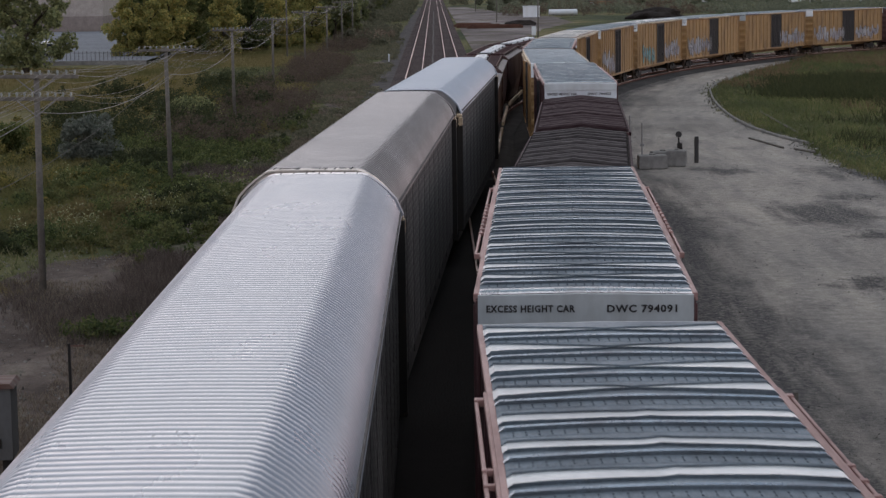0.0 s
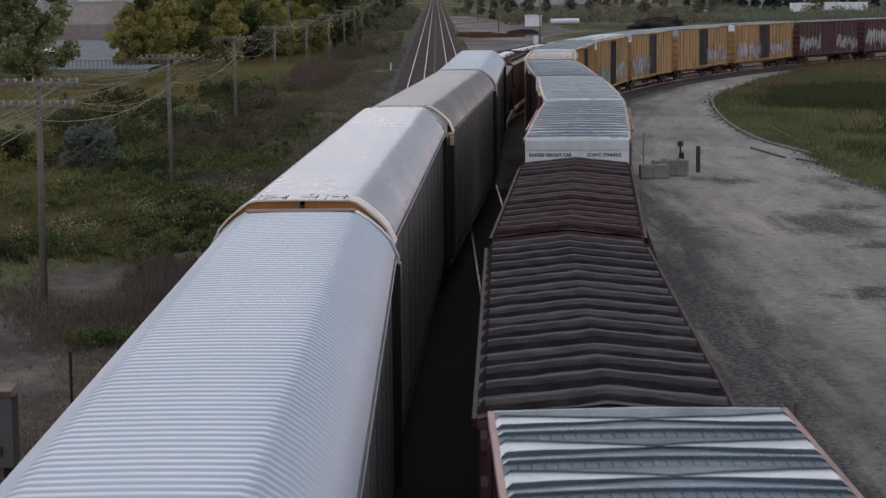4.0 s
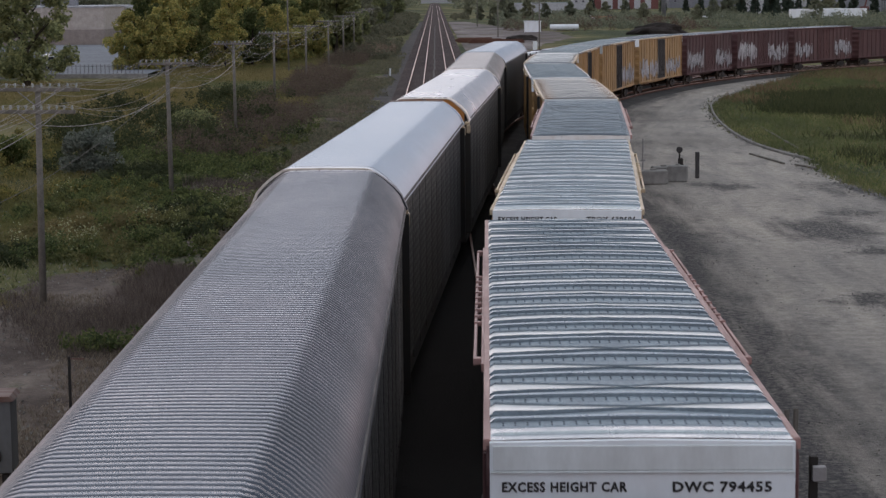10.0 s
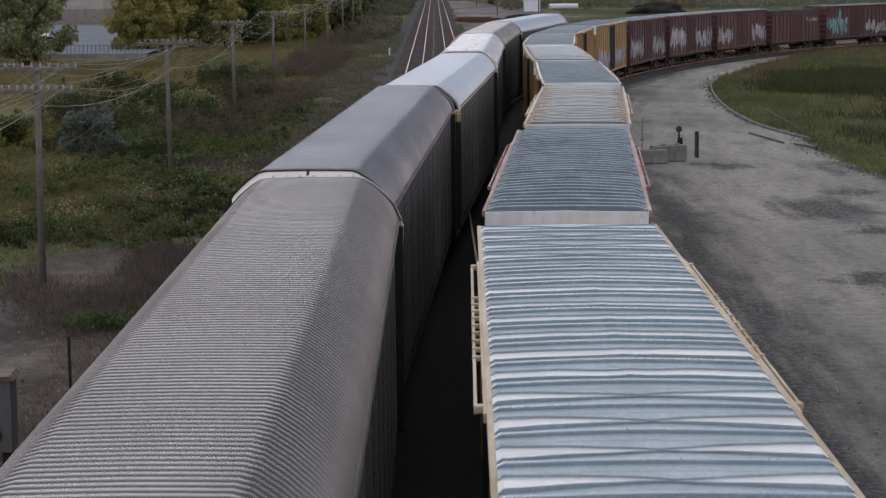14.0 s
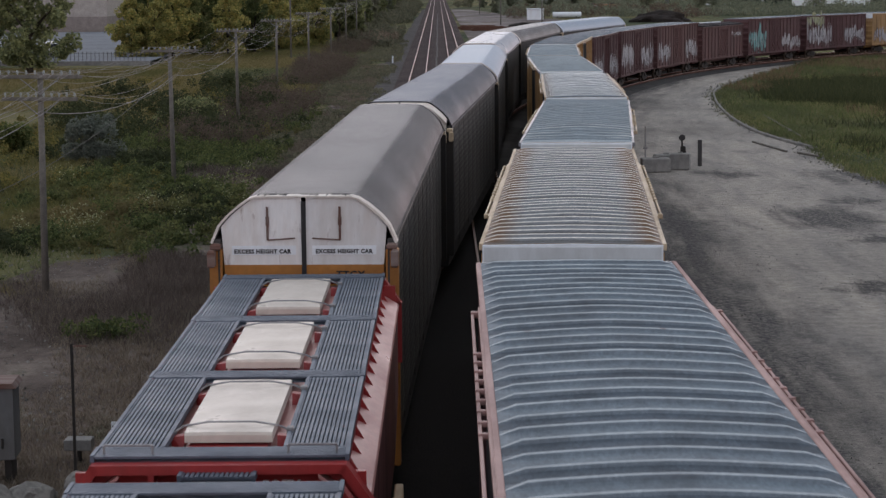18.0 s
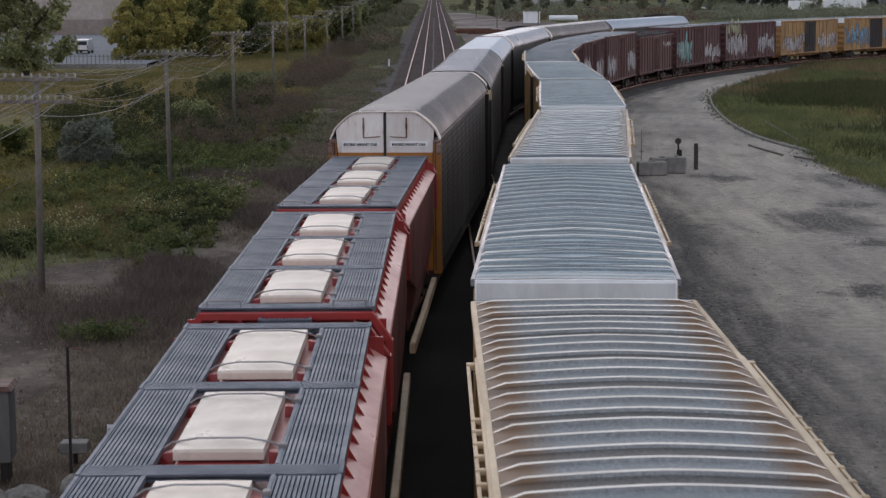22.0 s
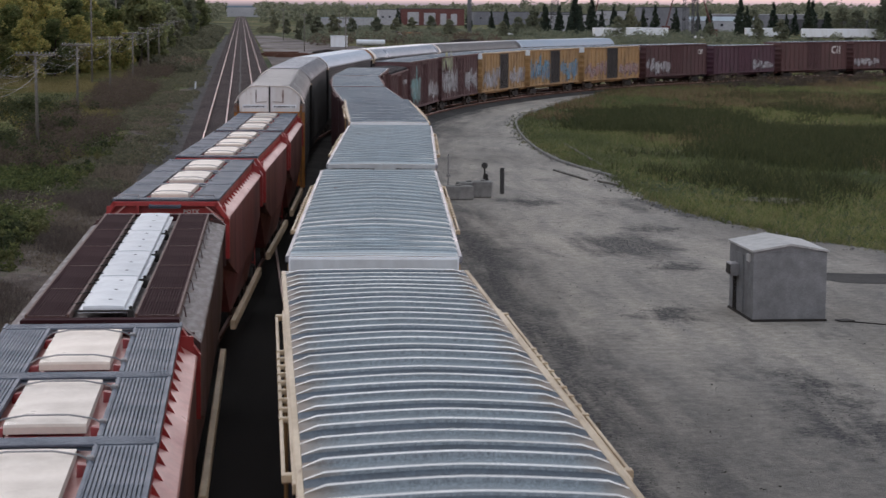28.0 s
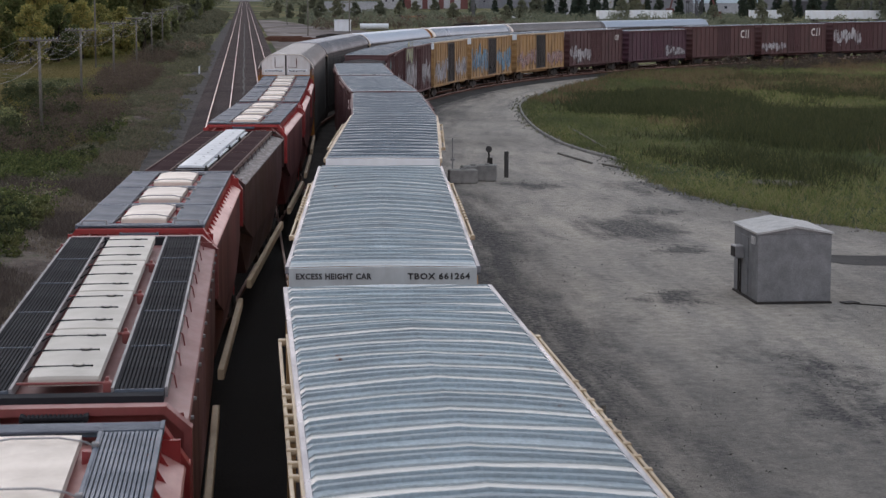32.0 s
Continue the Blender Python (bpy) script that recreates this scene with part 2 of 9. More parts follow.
def leafy(name, cols, rough=0.7, thin=0.45, patch=None):
    """Leaves: each clump its own tint, by island; thin enough to glow against the light; patch adds broad drifts of another tint."""
    m, n, l, b = nodes_of(name)
    g = n.new("ShaderNodeNewGeometry")
    k = len(cols)
    c = ramp(n, l, g.outputs["Random Per Island"], [(i / max(1, k - 1), c) for i, c in enumerate(cols)])
    f1 = noise_tex(n, l, 0.5, 4, 0.6)
    c = mixc(n, l, 0.8, c, ramp(n, l, f1, ((0.3, (0.55, 0.55, 0.55)), (0.7, (1.0, 1.0, 1.0)))), "MULTIPLY")
    if patch:
        col, sc, lo, hi = patch
        f2 = noise_tex(n, l, sc, 5, 0.6, (1, 0.4, 1))
        c = mixc(n, l, ramp(n, l, f2, ((lo, (0, 0, 0)), (hi, (0.85, 0.85, 0.85)))), c, col)
    info = n.new("ShaderNodeObjectInfo")
    c = mixc(n, l, 1.0, c, ramp(n, l, info.outputs["Random"], ((0.0, (0.8, 0.84, 0.8)), (1.0, (1.1, 1.06, 0.95)))), "MULTIPLY")
    l.new(c, b.inputs["Base Color"])
    b.inputs["Roughness"].default_value = rough
    b.inputs["Specular IOR Level"].default_value = 0.2
    t = n.new("ShaderNodeBsdfTranslucent")
    l.new(c, t.inputs["Color"])
    x = n.new("ShaderNodeMixShader")
    x.inputs[0].default_value = thin
    l.new(b.outputs[0], x.inputs[1])
    l.new(t.outputs[0], x.inputs[2])
    l.new(x.outputs[0], n["Material Output"].inputs["Surface"])
    return m


M = {}
M["galv"] = painted("galvanised_roof", (0.325, 0.38, 0.43), 0.22, 0.9, (0.36, 0.41, 0.46), 0.5, 0.0, (1, 0.35, 1), 1.2, 14, 0.14, 0.05)
M["galv_bright"] = painted("bright_galvanised_roof", (0.50, 0.56, 0.60), 0.28, 0.7, (0.48, 0.52, 0.56), 0.5, 0.0, (1, 0.35, 1), 1.2, 14, 0.12, 0.05)
M["galv_blue"] = painted("blue_grey_galvanised_roof", (0.345, 0.395, 0.43), 0.42, 0.65, (0.42, 0.41, 0.40), 0.5, 0.05, (1, 0.35, 1), 1.2, 14, 0.12, 0.05)
M["galv_worn"] = painted("worn_dirty_galvanised_roof", (0.285, 0.36, 0.425), 0.22, 0.88, (0.17, 0.155, 0.165), 0.75, 0.0, (1.5, 0.35, 1), 1.6, 14, 0.2, 0.05)
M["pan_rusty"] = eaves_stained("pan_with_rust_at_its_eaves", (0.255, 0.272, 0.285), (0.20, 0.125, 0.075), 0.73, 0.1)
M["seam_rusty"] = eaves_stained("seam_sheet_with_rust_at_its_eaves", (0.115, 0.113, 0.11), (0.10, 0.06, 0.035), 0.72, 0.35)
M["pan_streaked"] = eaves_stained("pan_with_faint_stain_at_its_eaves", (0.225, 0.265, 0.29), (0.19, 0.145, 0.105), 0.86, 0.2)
# Crest colours hold the light that the rib tops catch.
M["crest_cream"] = painted("lit_cream_crest", (0.80, 0.76, 0.70), 0.4, 0.0, (0.34, 0.29, 0.23), 0.5, 0.0, (0.4, 1, 1), 2.0, 16, 0.1, 0.03)
M["crest_pale"] = painted("lit_pale_crest", (0.80, 0.81, 0.80), 0.35, 0.1, (0.32, 0.31, 0.29), 0.5, 0.0, (0.4, 1, 1), 2.0, 16, 0.1, 0.03)
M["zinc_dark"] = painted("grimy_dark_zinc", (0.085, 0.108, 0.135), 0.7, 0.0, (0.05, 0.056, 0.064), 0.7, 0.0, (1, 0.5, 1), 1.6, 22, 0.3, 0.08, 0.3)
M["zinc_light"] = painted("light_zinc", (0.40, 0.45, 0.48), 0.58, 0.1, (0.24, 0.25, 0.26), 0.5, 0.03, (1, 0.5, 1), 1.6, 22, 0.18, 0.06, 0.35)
# Pale pans with the glare of the low sky put into their colour.
M["glare_worn"] = painted("glare_worn_pan", (0.76, 0.785, 0.79), 0.38, 0.1, (0.33, 0.33, 0.345), 0.6, 0.0, (0.5, 0.8, 1), 1.1, 20, 0.12, 0.05, 0.4)
M["glare_blue"] = painted("glare_blue_pan", (0.72, 0.71, 0.68), 0.42, 0.1, (0.44, 0.46, 0.47), 0.7, 0.04, (0.5, 0.8, 1), 1.1, 20, 0.12, 0.05, 0.4)
M["glare_bright"] = painted("glare_bright_pan", (0.80, 0.81, 0.81), 0.38, 0.1, (0.55, 0.55, 0.55), 0.6, 0.0, (0.5, 0.8, 1), 1.1, 20, 0.1, 0.05, 0.4)
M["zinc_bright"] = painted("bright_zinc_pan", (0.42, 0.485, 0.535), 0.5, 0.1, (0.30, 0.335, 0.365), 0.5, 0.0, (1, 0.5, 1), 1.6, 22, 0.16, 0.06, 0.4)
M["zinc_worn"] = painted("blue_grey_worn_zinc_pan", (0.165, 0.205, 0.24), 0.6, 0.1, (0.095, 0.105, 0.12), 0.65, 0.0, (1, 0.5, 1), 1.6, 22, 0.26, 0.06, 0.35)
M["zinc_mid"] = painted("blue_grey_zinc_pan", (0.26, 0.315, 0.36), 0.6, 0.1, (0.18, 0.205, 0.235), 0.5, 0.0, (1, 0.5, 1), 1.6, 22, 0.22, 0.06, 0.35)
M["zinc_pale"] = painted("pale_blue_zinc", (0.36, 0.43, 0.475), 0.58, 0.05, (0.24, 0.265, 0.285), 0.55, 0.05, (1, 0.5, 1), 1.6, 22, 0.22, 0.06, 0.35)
M["cabinet"] = painted("dull_grey_cabinet_paint", (0.13, 0.135, 0.14), 0.6, 0.1, (0.07, 0.06, 0.05), 0.6, 0.1, (1, 1, 0.4))
M["leaf_rank"] = leafy("rank_weed_leaves", ((0.045, 0.058, 0.03), (0.075, 0.09, 0.042), (0.11, 0.12, 0.058)))
M["tussock"] = leafy("grey_tussock_grass", ((0.14, 0.14, 0.10), (0.20, 0.195, 0.14), (0.28, 0.26, 0.19)))
M["galv_dull"] = painted("dull_galvanised_roof", (0.28, 0.305, 0.345), 0.3, 0.85, (0.15, 0.135, 0.14), 0.6, 0.06, (1, 0.4, 1), 1.5, 18, 0.18, 0.05)
M["galv_rusty"] = painted("rust_edged_roof", (0.34, 0.345, 0.345), 0.28, 0.85, (0.19, 0.135, 0.095), 0.75, 0.3, (1, 0.3, 1), 1.4, 16, 0.16, 0.05)
# Dark flanks and paler rib tops: the ribs' shading is painted in.
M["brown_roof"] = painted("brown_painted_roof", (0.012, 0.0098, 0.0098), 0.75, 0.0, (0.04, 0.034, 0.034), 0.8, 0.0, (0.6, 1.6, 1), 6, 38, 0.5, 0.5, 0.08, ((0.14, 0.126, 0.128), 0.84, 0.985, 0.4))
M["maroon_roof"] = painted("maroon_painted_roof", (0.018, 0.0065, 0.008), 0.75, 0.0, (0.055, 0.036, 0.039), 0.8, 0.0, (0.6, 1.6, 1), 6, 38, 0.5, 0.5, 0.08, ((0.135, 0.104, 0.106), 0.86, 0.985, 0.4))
M["yellow_paint"] = painted("yellow_car_paint", (0.42, 0.255, 0.105), 0.6, 0, (0.13, 0.09, 0.06), 0.75, 0.25, (1, 1, 0.3), 0.8, 8)
M["maroon_paint"] = painted("maroon_car_paint", (0.085, 0.032, 0.035), 0.6, 0, (0.06, 0.045, 0.04), 0.6, 0.1, (1, 1, 0.3), 0.8, 8)
M["brown_paint"] = painted("brown_car_paint", (0.105, 0.042, 0.041), 0.6, 0, (0.06, 0.045, 0.04), 0.6, 0.12, (1, 1, 0.3), 0.8, 8)
M["purple_paint"] = painted("purple_brown_car_paint", (0.085, 0.03, 0.05), 0.6, 0, (0.05, 0.04, 0.04), 0.6, 0.1, (1, 1, 0.3), 0.8, 8)
# Boxcar trims: body paint made paler, the light on them painted in.
M["pink_rail"] = painted("faded_red_trim", (0.36, 0.21, 0.19), 0.5, 0, (0.15, 0.09, 0.08), 0.6, 0.1, (1, 0.3, 1), 1.5, 10)
M["tan_rail"] = painted("pale_yellow_trim", (0.55, 0.44, 0.30), 0.5, 0, (0.22, 0.14, 0.08), 0.6, 0.15, (1, 0.3, 1), 1.5, 10)
M["white_end"] = painted("white_end_paint", (0.79, 0.84, 0.885), 0.45, 0, (0.6, 0.58, 0.55), 0.35, 0.0, (1, 1, 0.35), 1.3, 9, 0.04)
M["white_rusty"] = painted("rust_stained_white_paint", (0.80, 0.805, 0.80), 0.5, 0, (0.52, 0.43, 0.35), 0.5, 0.42, (1.2, 1, 0.3), 1.6, 9, 0.06)
M["cap_grey"] = painted("dulled_end_strip", (0.60, 0.645, 0.67), 0.5, 0, (0.34, 0.34, 0.33), 0.5, 0.0, (1, 1, 0.35), 1.3, 9, 0.06)
M["grey_end"] = painted("grey_end_paint", (0.43, 0.475, 0.495), 0.5, 0, (0.22, 0.21, 0.2), 0.5, 0.0, (1, 1, 0.35), 1.3, 9, 0.06)
M["black_door"] = painted("black_door_paint", (0.022, 0.022, 0.024), 0.55, 0, (0.07, 0.06, 0.05), 0.6, 0.05, (1, 1, 0.3), 1.2, 8)
M["underframe"] = painted("dirty_black_steel", (0.02, 0.018, 0.017), 0.75, 0.2, (0.05, 0.04, 0.03), 0.7, 0.1)
M["wheel"] = painted("worn_wheel_steel", (0.10, 0.075, 0.06), 0.5, 0.6, (0.05, 0.03, 0.02), 0.7)
M["ink"] = painted("black_lettering", (0.012, 0.012, 0.014), 0.6, 0, (0.03, 0.03, 0.03), 0.4, bmp=0)
M["white_ink"] = painted("white_lettering", (0.7, 0.68, 0.66), 0.6, 0, (0.4, 0.3, 0.28), 0.4, bmp=0)
M["spray_white"] = painted("white_spray_paint", (0.42, 0.42, 0.44), 0.7, 0, (0.17, 0.13, 0.14), 0.75, bmp=0)
M["spray_edge"] = painted("dark_spray_outline", (0.035, 0.03, 0.035), 0.7, 0, (0.06, 0.05, 0.05), 0.6, bmp=0)
M["spray_pale"] = painted("pale_spray_flourish", (0.55, 0.54, 0.55), 0.7, 0, (0.25, 0.2, 0.2), 0.7, bmp=0)
M["spray_teal"] = painted("teal_spray_paint", (0.16, 0.36, 0.36), 0.7, 0, (0.1, 0.1, 0.1), 0.6, bmp=0)
M["spray_blue"] = painted("blue_spray_paint", (0.13, 0.28, 0.40), 0.7, 0, (0.1, 0.08, 0.1), 0.6, bmp=0)
M["spray_lime"] = painted("pale_lime_spray_paint", (0.42, 0.45, 0.26), 0.7, 0, (0.2, 0.2, 0.1), 0.5, bmp=0)
# Pale crests over dark flanks: light on the corrugations, painted in.
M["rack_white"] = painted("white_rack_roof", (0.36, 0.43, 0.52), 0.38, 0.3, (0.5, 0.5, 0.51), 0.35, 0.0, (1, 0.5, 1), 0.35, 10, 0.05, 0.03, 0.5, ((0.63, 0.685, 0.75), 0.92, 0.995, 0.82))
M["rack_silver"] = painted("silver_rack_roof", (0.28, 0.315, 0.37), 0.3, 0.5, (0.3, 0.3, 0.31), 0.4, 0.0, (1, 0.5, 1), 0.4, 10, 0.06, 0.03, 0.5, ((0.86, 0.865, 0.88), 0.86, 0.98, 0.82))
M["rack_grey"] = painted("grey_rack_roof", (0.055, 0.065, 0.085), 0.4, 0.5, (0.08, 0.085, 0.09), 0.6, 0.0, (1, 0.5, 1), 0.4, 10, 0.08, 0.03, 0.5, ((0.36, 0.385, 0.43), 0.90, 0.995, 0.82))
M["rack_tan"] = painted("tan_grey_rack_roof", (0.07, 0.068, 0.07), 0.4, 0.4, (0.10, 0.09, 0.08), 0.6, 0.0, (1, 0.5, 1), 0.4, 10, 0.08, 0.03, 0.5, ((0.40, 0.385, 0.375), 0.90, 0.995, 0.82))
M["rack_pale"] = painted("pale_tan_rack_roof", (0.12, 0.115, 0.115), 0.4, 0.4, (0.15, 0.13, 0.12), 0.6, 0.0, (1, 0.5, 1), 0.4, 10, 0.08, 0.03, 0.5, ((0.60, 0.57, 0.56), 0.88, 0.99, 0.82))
M["rack_strip"] = painted("worn_perforated_strip", (0.12, 0.115, 0.11), 0.6, 0.1, (0.05, 0.042, 0.038), 0.7, 0.1, (1, 1, 0.3), 0.8, 10, 0.3)
M["rack_side"] = painted("dark_perforated_rack_panel", (0.05, 0.047, 0.045), 0.65, 0.0, (0.024, 0.024, 0.023), 0.6, 0.0, (1, 1, 0.3), 0.8, 10)
M["rack_flash"] = painted("cream_end_flashing", (0.74, 0.70, 0.65), 0.5, 0.1, (0.3, 0.22, 0.17), 0.55, 0.12, (1, 1, 1), 2.0, 14)
M["hood_cream"] = painted("clean_cream_hood", (0.86, 0.80, 0.73), 0.4, 0.0, (0.6, 0.5, 0.42), 0.4, 0.05, (1, 1, 1), 2.0, 14, 0.05)
M["rack_orange"] = painted("orange_end_paint", (0.40, 0.165, 0.03), 0.55, 0, (0.14, 0.07, 0.03), 0.5, 0.1)
M["rack_rust"] = painted("rusted_flashing", (0.13, 0.062, 0.045), 0.7, 0.0, (0.36, 0.33, 0.31), 0.6, 0.2, (0.3, 2.5, 1), 2.5, 14)
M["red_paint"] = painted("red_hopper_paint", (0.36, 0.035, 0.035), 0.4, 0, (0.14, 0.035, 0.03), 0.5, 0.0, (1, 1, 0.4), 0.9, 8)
# Lighter than the red paint: pink sky light is mixed into the colour.
M["red_slope"] = painted("sky_lit_red_sheet", (0.56, 0.27, 0.245), 0.34, 0.1, (0.38, 0.18, 0.16), 0.5, 0.0, (1, 0.5, 1), 0.9, 8)
# Hopper sides, darker than their paint: shade beside the other train, painted in.
M["red_side"] = painted("shaded_red_hopper_side", (0.15, 0.03, 0.028), 0.6, 0, (0.05, 0.028, 0.025), 0.75, 0.12, (1, 1, 0.3), 0.9, 8, 0.2)
M["wine_side"] = painted("shaded_dull_red_side", (0.13, 0.042, 0.04), 0.6, 0, (0.06, 0.032, 0.03), 0.75, 0.1, (1, 1, 0.3), 0.9, 8, 0.2)
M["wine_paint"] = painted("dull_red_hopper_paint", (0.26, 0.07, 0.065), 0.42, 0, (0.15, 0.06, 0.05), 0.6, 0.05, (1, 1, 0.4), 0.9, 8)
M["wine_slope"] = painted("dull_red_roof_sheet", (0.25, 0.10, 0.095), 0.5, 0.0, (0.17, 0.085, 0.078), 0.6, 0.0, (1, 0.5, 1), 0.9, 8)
M["dark_hopper"] = painted("brown_hopper_paint", (0.075, 0.032, 0.03), 0.5, 0, (0.1, 0.06, 0.05), 0.6, 0.08, (1, 1, 0.4), 0.9, 8)
M["dark_slope"] = painted("dusty_brown_roof_sheet", (0.05, 0.03, 0.029), 0.55, 0.0, (0.42, 0.405, 0.40), 0.85, 0.35, (2.6, 0.7, 1), 2.6, 16, 0.3)
M["grate"] = painted("galvanised_walkway_grating", (0.12, 0.15, 0.195), 0.5, 0.4, (0.07, 0.08, 0.10), 0.5, 0.0, (1, 1, 1), 1.2, 12)
M["grate_dark"] = painted("dark_walkway_grating", (0.03, 0.031, 0.036), 0.85, 0.0, (0.025, 0.024, 0.026), 0.5, spec=0.12)
M["grate_brown"] = painted("brown_walkway_grating", (0.045, 0.017, 0.02), 0.85, 0.0, (0.03, 0.016, 0.017), 0.5, spec=0.1)
M["hatch_cream"] = painted("cream_hatch_cover", (0.72, 0.645, 0.56), 0.33, 0, (0.48, 0.41, 0.35), 0.5, 0.0, (1, 1, 1), 1.5, 10, 0.05)
M["hatch_dull"] = painted("dull_cream_hatch_cover", (0.56, 0.53, 0.475), 0.5, 0, (0.44, 0.41, 0.36), 0.6, 0.0, (1, 1, 1), 1.2, 10, 0.05)
M["hatch_white"] = painted("white_hatch_cover", (0.66, 0.70, 0.74), 0.45, 0, (0.45, 0.46, 0.48), 0.5, 0.0, (1, 1, 1), 1.5, 10, 0.05)
M["steel"] = painted("grey_steel", (0.30, 0.30, 0.31), 0.5, 0.4, (0.12, 0.1, 0.09), 0.5, 0.1)
M["rail"] = painted("polished_rail_head", (0.66, 0.52, 0.49), 0.3, 1.0, (0.5, 0.36, 0.3), 0.3, 0.0, (1, 0.1, 1))
M["rail_web"] = painted("rusty_rail_web", (0.12, 0.055, 0.035), 0.8, 0.2, (0.06, 0.03, 0.02), 0.5)
M["ballast"] = earth("brown_ballast", ((0.3, (0.05, 0.036, 0.036)), (0.7, (0.10, 0.074, 0.07))), 0.12, 2.5, 14, bmp=1.0, dist=0.06)
M["ballast_grey"] = earth("grey_ballast", ((0.3, (0.10, 0.095, 0.09)), (0.7, (0.21, 0.20, 0.185))), 0.12, 2.5, 14, bmp=1.0, dist=0.06)
M["shoulder"] = earth("dark_grey_shoulder_gravel", ((0.35, (0.06, 0.055, 0.053)), (0.65, (0.125, 0.115, 0.11))), 0.5, 1.4, 6, bmp=0.8, dist=0.05)
M["cinder_stone"] = earth("dark_loose_gravel", ((0.3, (0.05, 0.048, 0.048)), (0.7, (0.11, 0.105, 0.1))), 0.3, 2.5, 14, bmp=0.5, dist=0.03)
# Near-black: the shade beneath and between the trains, put into the colour.
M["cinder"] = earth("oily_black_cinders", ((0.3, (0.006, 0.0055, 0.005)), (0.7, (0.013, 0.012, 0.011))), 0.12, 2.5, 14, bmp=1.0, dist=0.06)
M["yard"] = yard_gravel()
M["verge"] = earth("dry_verge_soil", ((0.36, (0.11, 0.085, 0.073)), (0.5, (0.19, 0.152, 0.13)), (0.64, (0.29, 0.24, 0.205))), 0.5, 2.6, 9, bmp=1.0, dist=0.14, stretch=(1, 0.6, 1),
                   second=((0.075, 0.085, 0.04), 0.25, 0.57, 0.64, (1, 0.6, 1)))
M["field"] = earth("rough_field_grass", ((0.40, (0.05, 0.07, 0.03)), (0.5, (0.11, 0.12, 0.045)), (0.60, (0.20, 0.175, 0.075))), 0.035, 0.4, 4, bmp=0.8, dist=0.2, stretch=(1, 0.45, 1),
                   second=((0.04, 0.05, 0.028), 0.06, 0.56, 0.63, (1, 0.35, 1)), extra=((0.24, 0.19, 0.11), 0.08, 0.56, 0.66, (1, 0.4, 1)))
M["crossing"] = earth("pinkish_grey_dirt", ((0.38, (0.13, 0.108, 0.104)), (0.5, (0.22, 0.19, 0.182)), (0.62, (0.34, 0.30, 0.285))), 0.06, 0.6, 5, bmp=0.6, dist=0.05, stretch=(1, 0.5, 1), second=((0.09, 0.075, 0.05), 0.09, 0.52, 0.6, (1, 0.5, 1)))
M["asphalt"] = earth("parking_lot_asphalt", ((0.3, (0.23, 0.245, 0.275)), (0.7, (0.31, 0.325, 0.35))), 0.1, 1, 10, bmp=0.3)
M["concrete"] = earth("weathered_concrete", ((0.3, (0.26, 0.255, 0.245)), (0.7, (0.38, 0.37, 0.35))), 0.6, 3, 25, 0.9, 0.3, 0.02)
M["hut"] = earth("hut_concrete_panel", ((0.3, (0.25, 0.25, 0.255)), (0.7, (0.33, 0.33, 0.335))), 0.5, 2.5, 30, 0.85, 0.15, 0.01, (1, 1, 0.4))
M["hut_roof"] = earth("pale_hut_roof", ((0.3, (0.6, 0.59, 0.58)), (0.7, (0.72, 0.70, 0.68))), 0.6, 3, 25, 0.7, 0.15, 0.01)
M["rock"] = earth("pale_rock", ((0.3, (0.22, 0.215, 0.2)), (0.7, (0.4, 0.38, 0.35))), 0.8, 3, 14, 0.9, 0.7, 0.05)
M["pole_wood"] = earth("grey_pole_wood", ((0.3, (0.17, 0.155, 0.135)), (0.7, (0.30, 0.275, 0.245))), 1.0, 4, 20, 0.9, 0.4, 0.02, (1, 1, 0.1))
M["wire"] = painted("dull_wire", (0.16, 0.15, 0.14), 0.5, 0.3, (0.14, 0.13, 0.12), 0.5, bmp=0)
M["insulator"] = painted("pale_glass_insulator", (0.30, 0.33, 0.32), 0.3, 0, (0.3, 0.3, 0.3), 0.3, bmp=0)
M["bark"] = earth("rough_bark", ((0.3, (0.05, 0.04, 0.032)), (0.7, (0.12, 0.1, 0.08))), 1.0, 4, 20, 0.95, 0.6, 0.04, (1, 1, 0.2))
M["leaf_dark"] = leafy("dark_green_leaves", ((0.15, 0.18, 0.10), (0.27, 0.30, 0.16), (0.42, 0.43, 0.22)))
M["leaf_yellow"] = leafy("yellowing_leaves", ((0.19, 0.215, 0.09), (0.32, 0.335, 0.12), (0.43, 0.41, 0.15), (0.55, 0.47, 0.18), (0.68, 0.54, 0.20)))
M["leaf_grey"] = leafy("grey_green_leaves", ((0.128, 0.144, 0.136), (0.205, 0.232, 0.208), (0.288, 0.312, 0.280)))
M["leaf_weed"] = leafy("weed_leaves", ((0.065, 0.095, 0.04), (0.135, 0.168, 0.065), (0.26, 0.27, 0.115)), patch=((0.21, 0.165, 0.085), 0.11, 0.50, 0.62))
M["leaf_far"] = leafy("far_tree_leaves", ((0.189, 0.207, 0.162), (0.270, 0.288, 0.216), (0.360, 0.360, 0.261)))
M["needle"] = leafy("spruce_needles", ((0.045, 0.065, 0.055), (0.07, 0.095, 0.075), (0.10, 0.12, 0.09)))
M["stalk"] = leafy("dead_purple_brown_stalks", ((0.085, 0.066, 0.064), (0.13, 0.102, 0.097), (0.19, 0.155, 0.145), (0.27, 0.225, 0.20)))
M["leaf_olive"] = leafy("olive_weed_leaves", ((0.085, 0.092, 0.035), (0.16, 0.155, 0.055), (0.26, 0.235, 0.085), (0.34, 0.27, 0.10)))
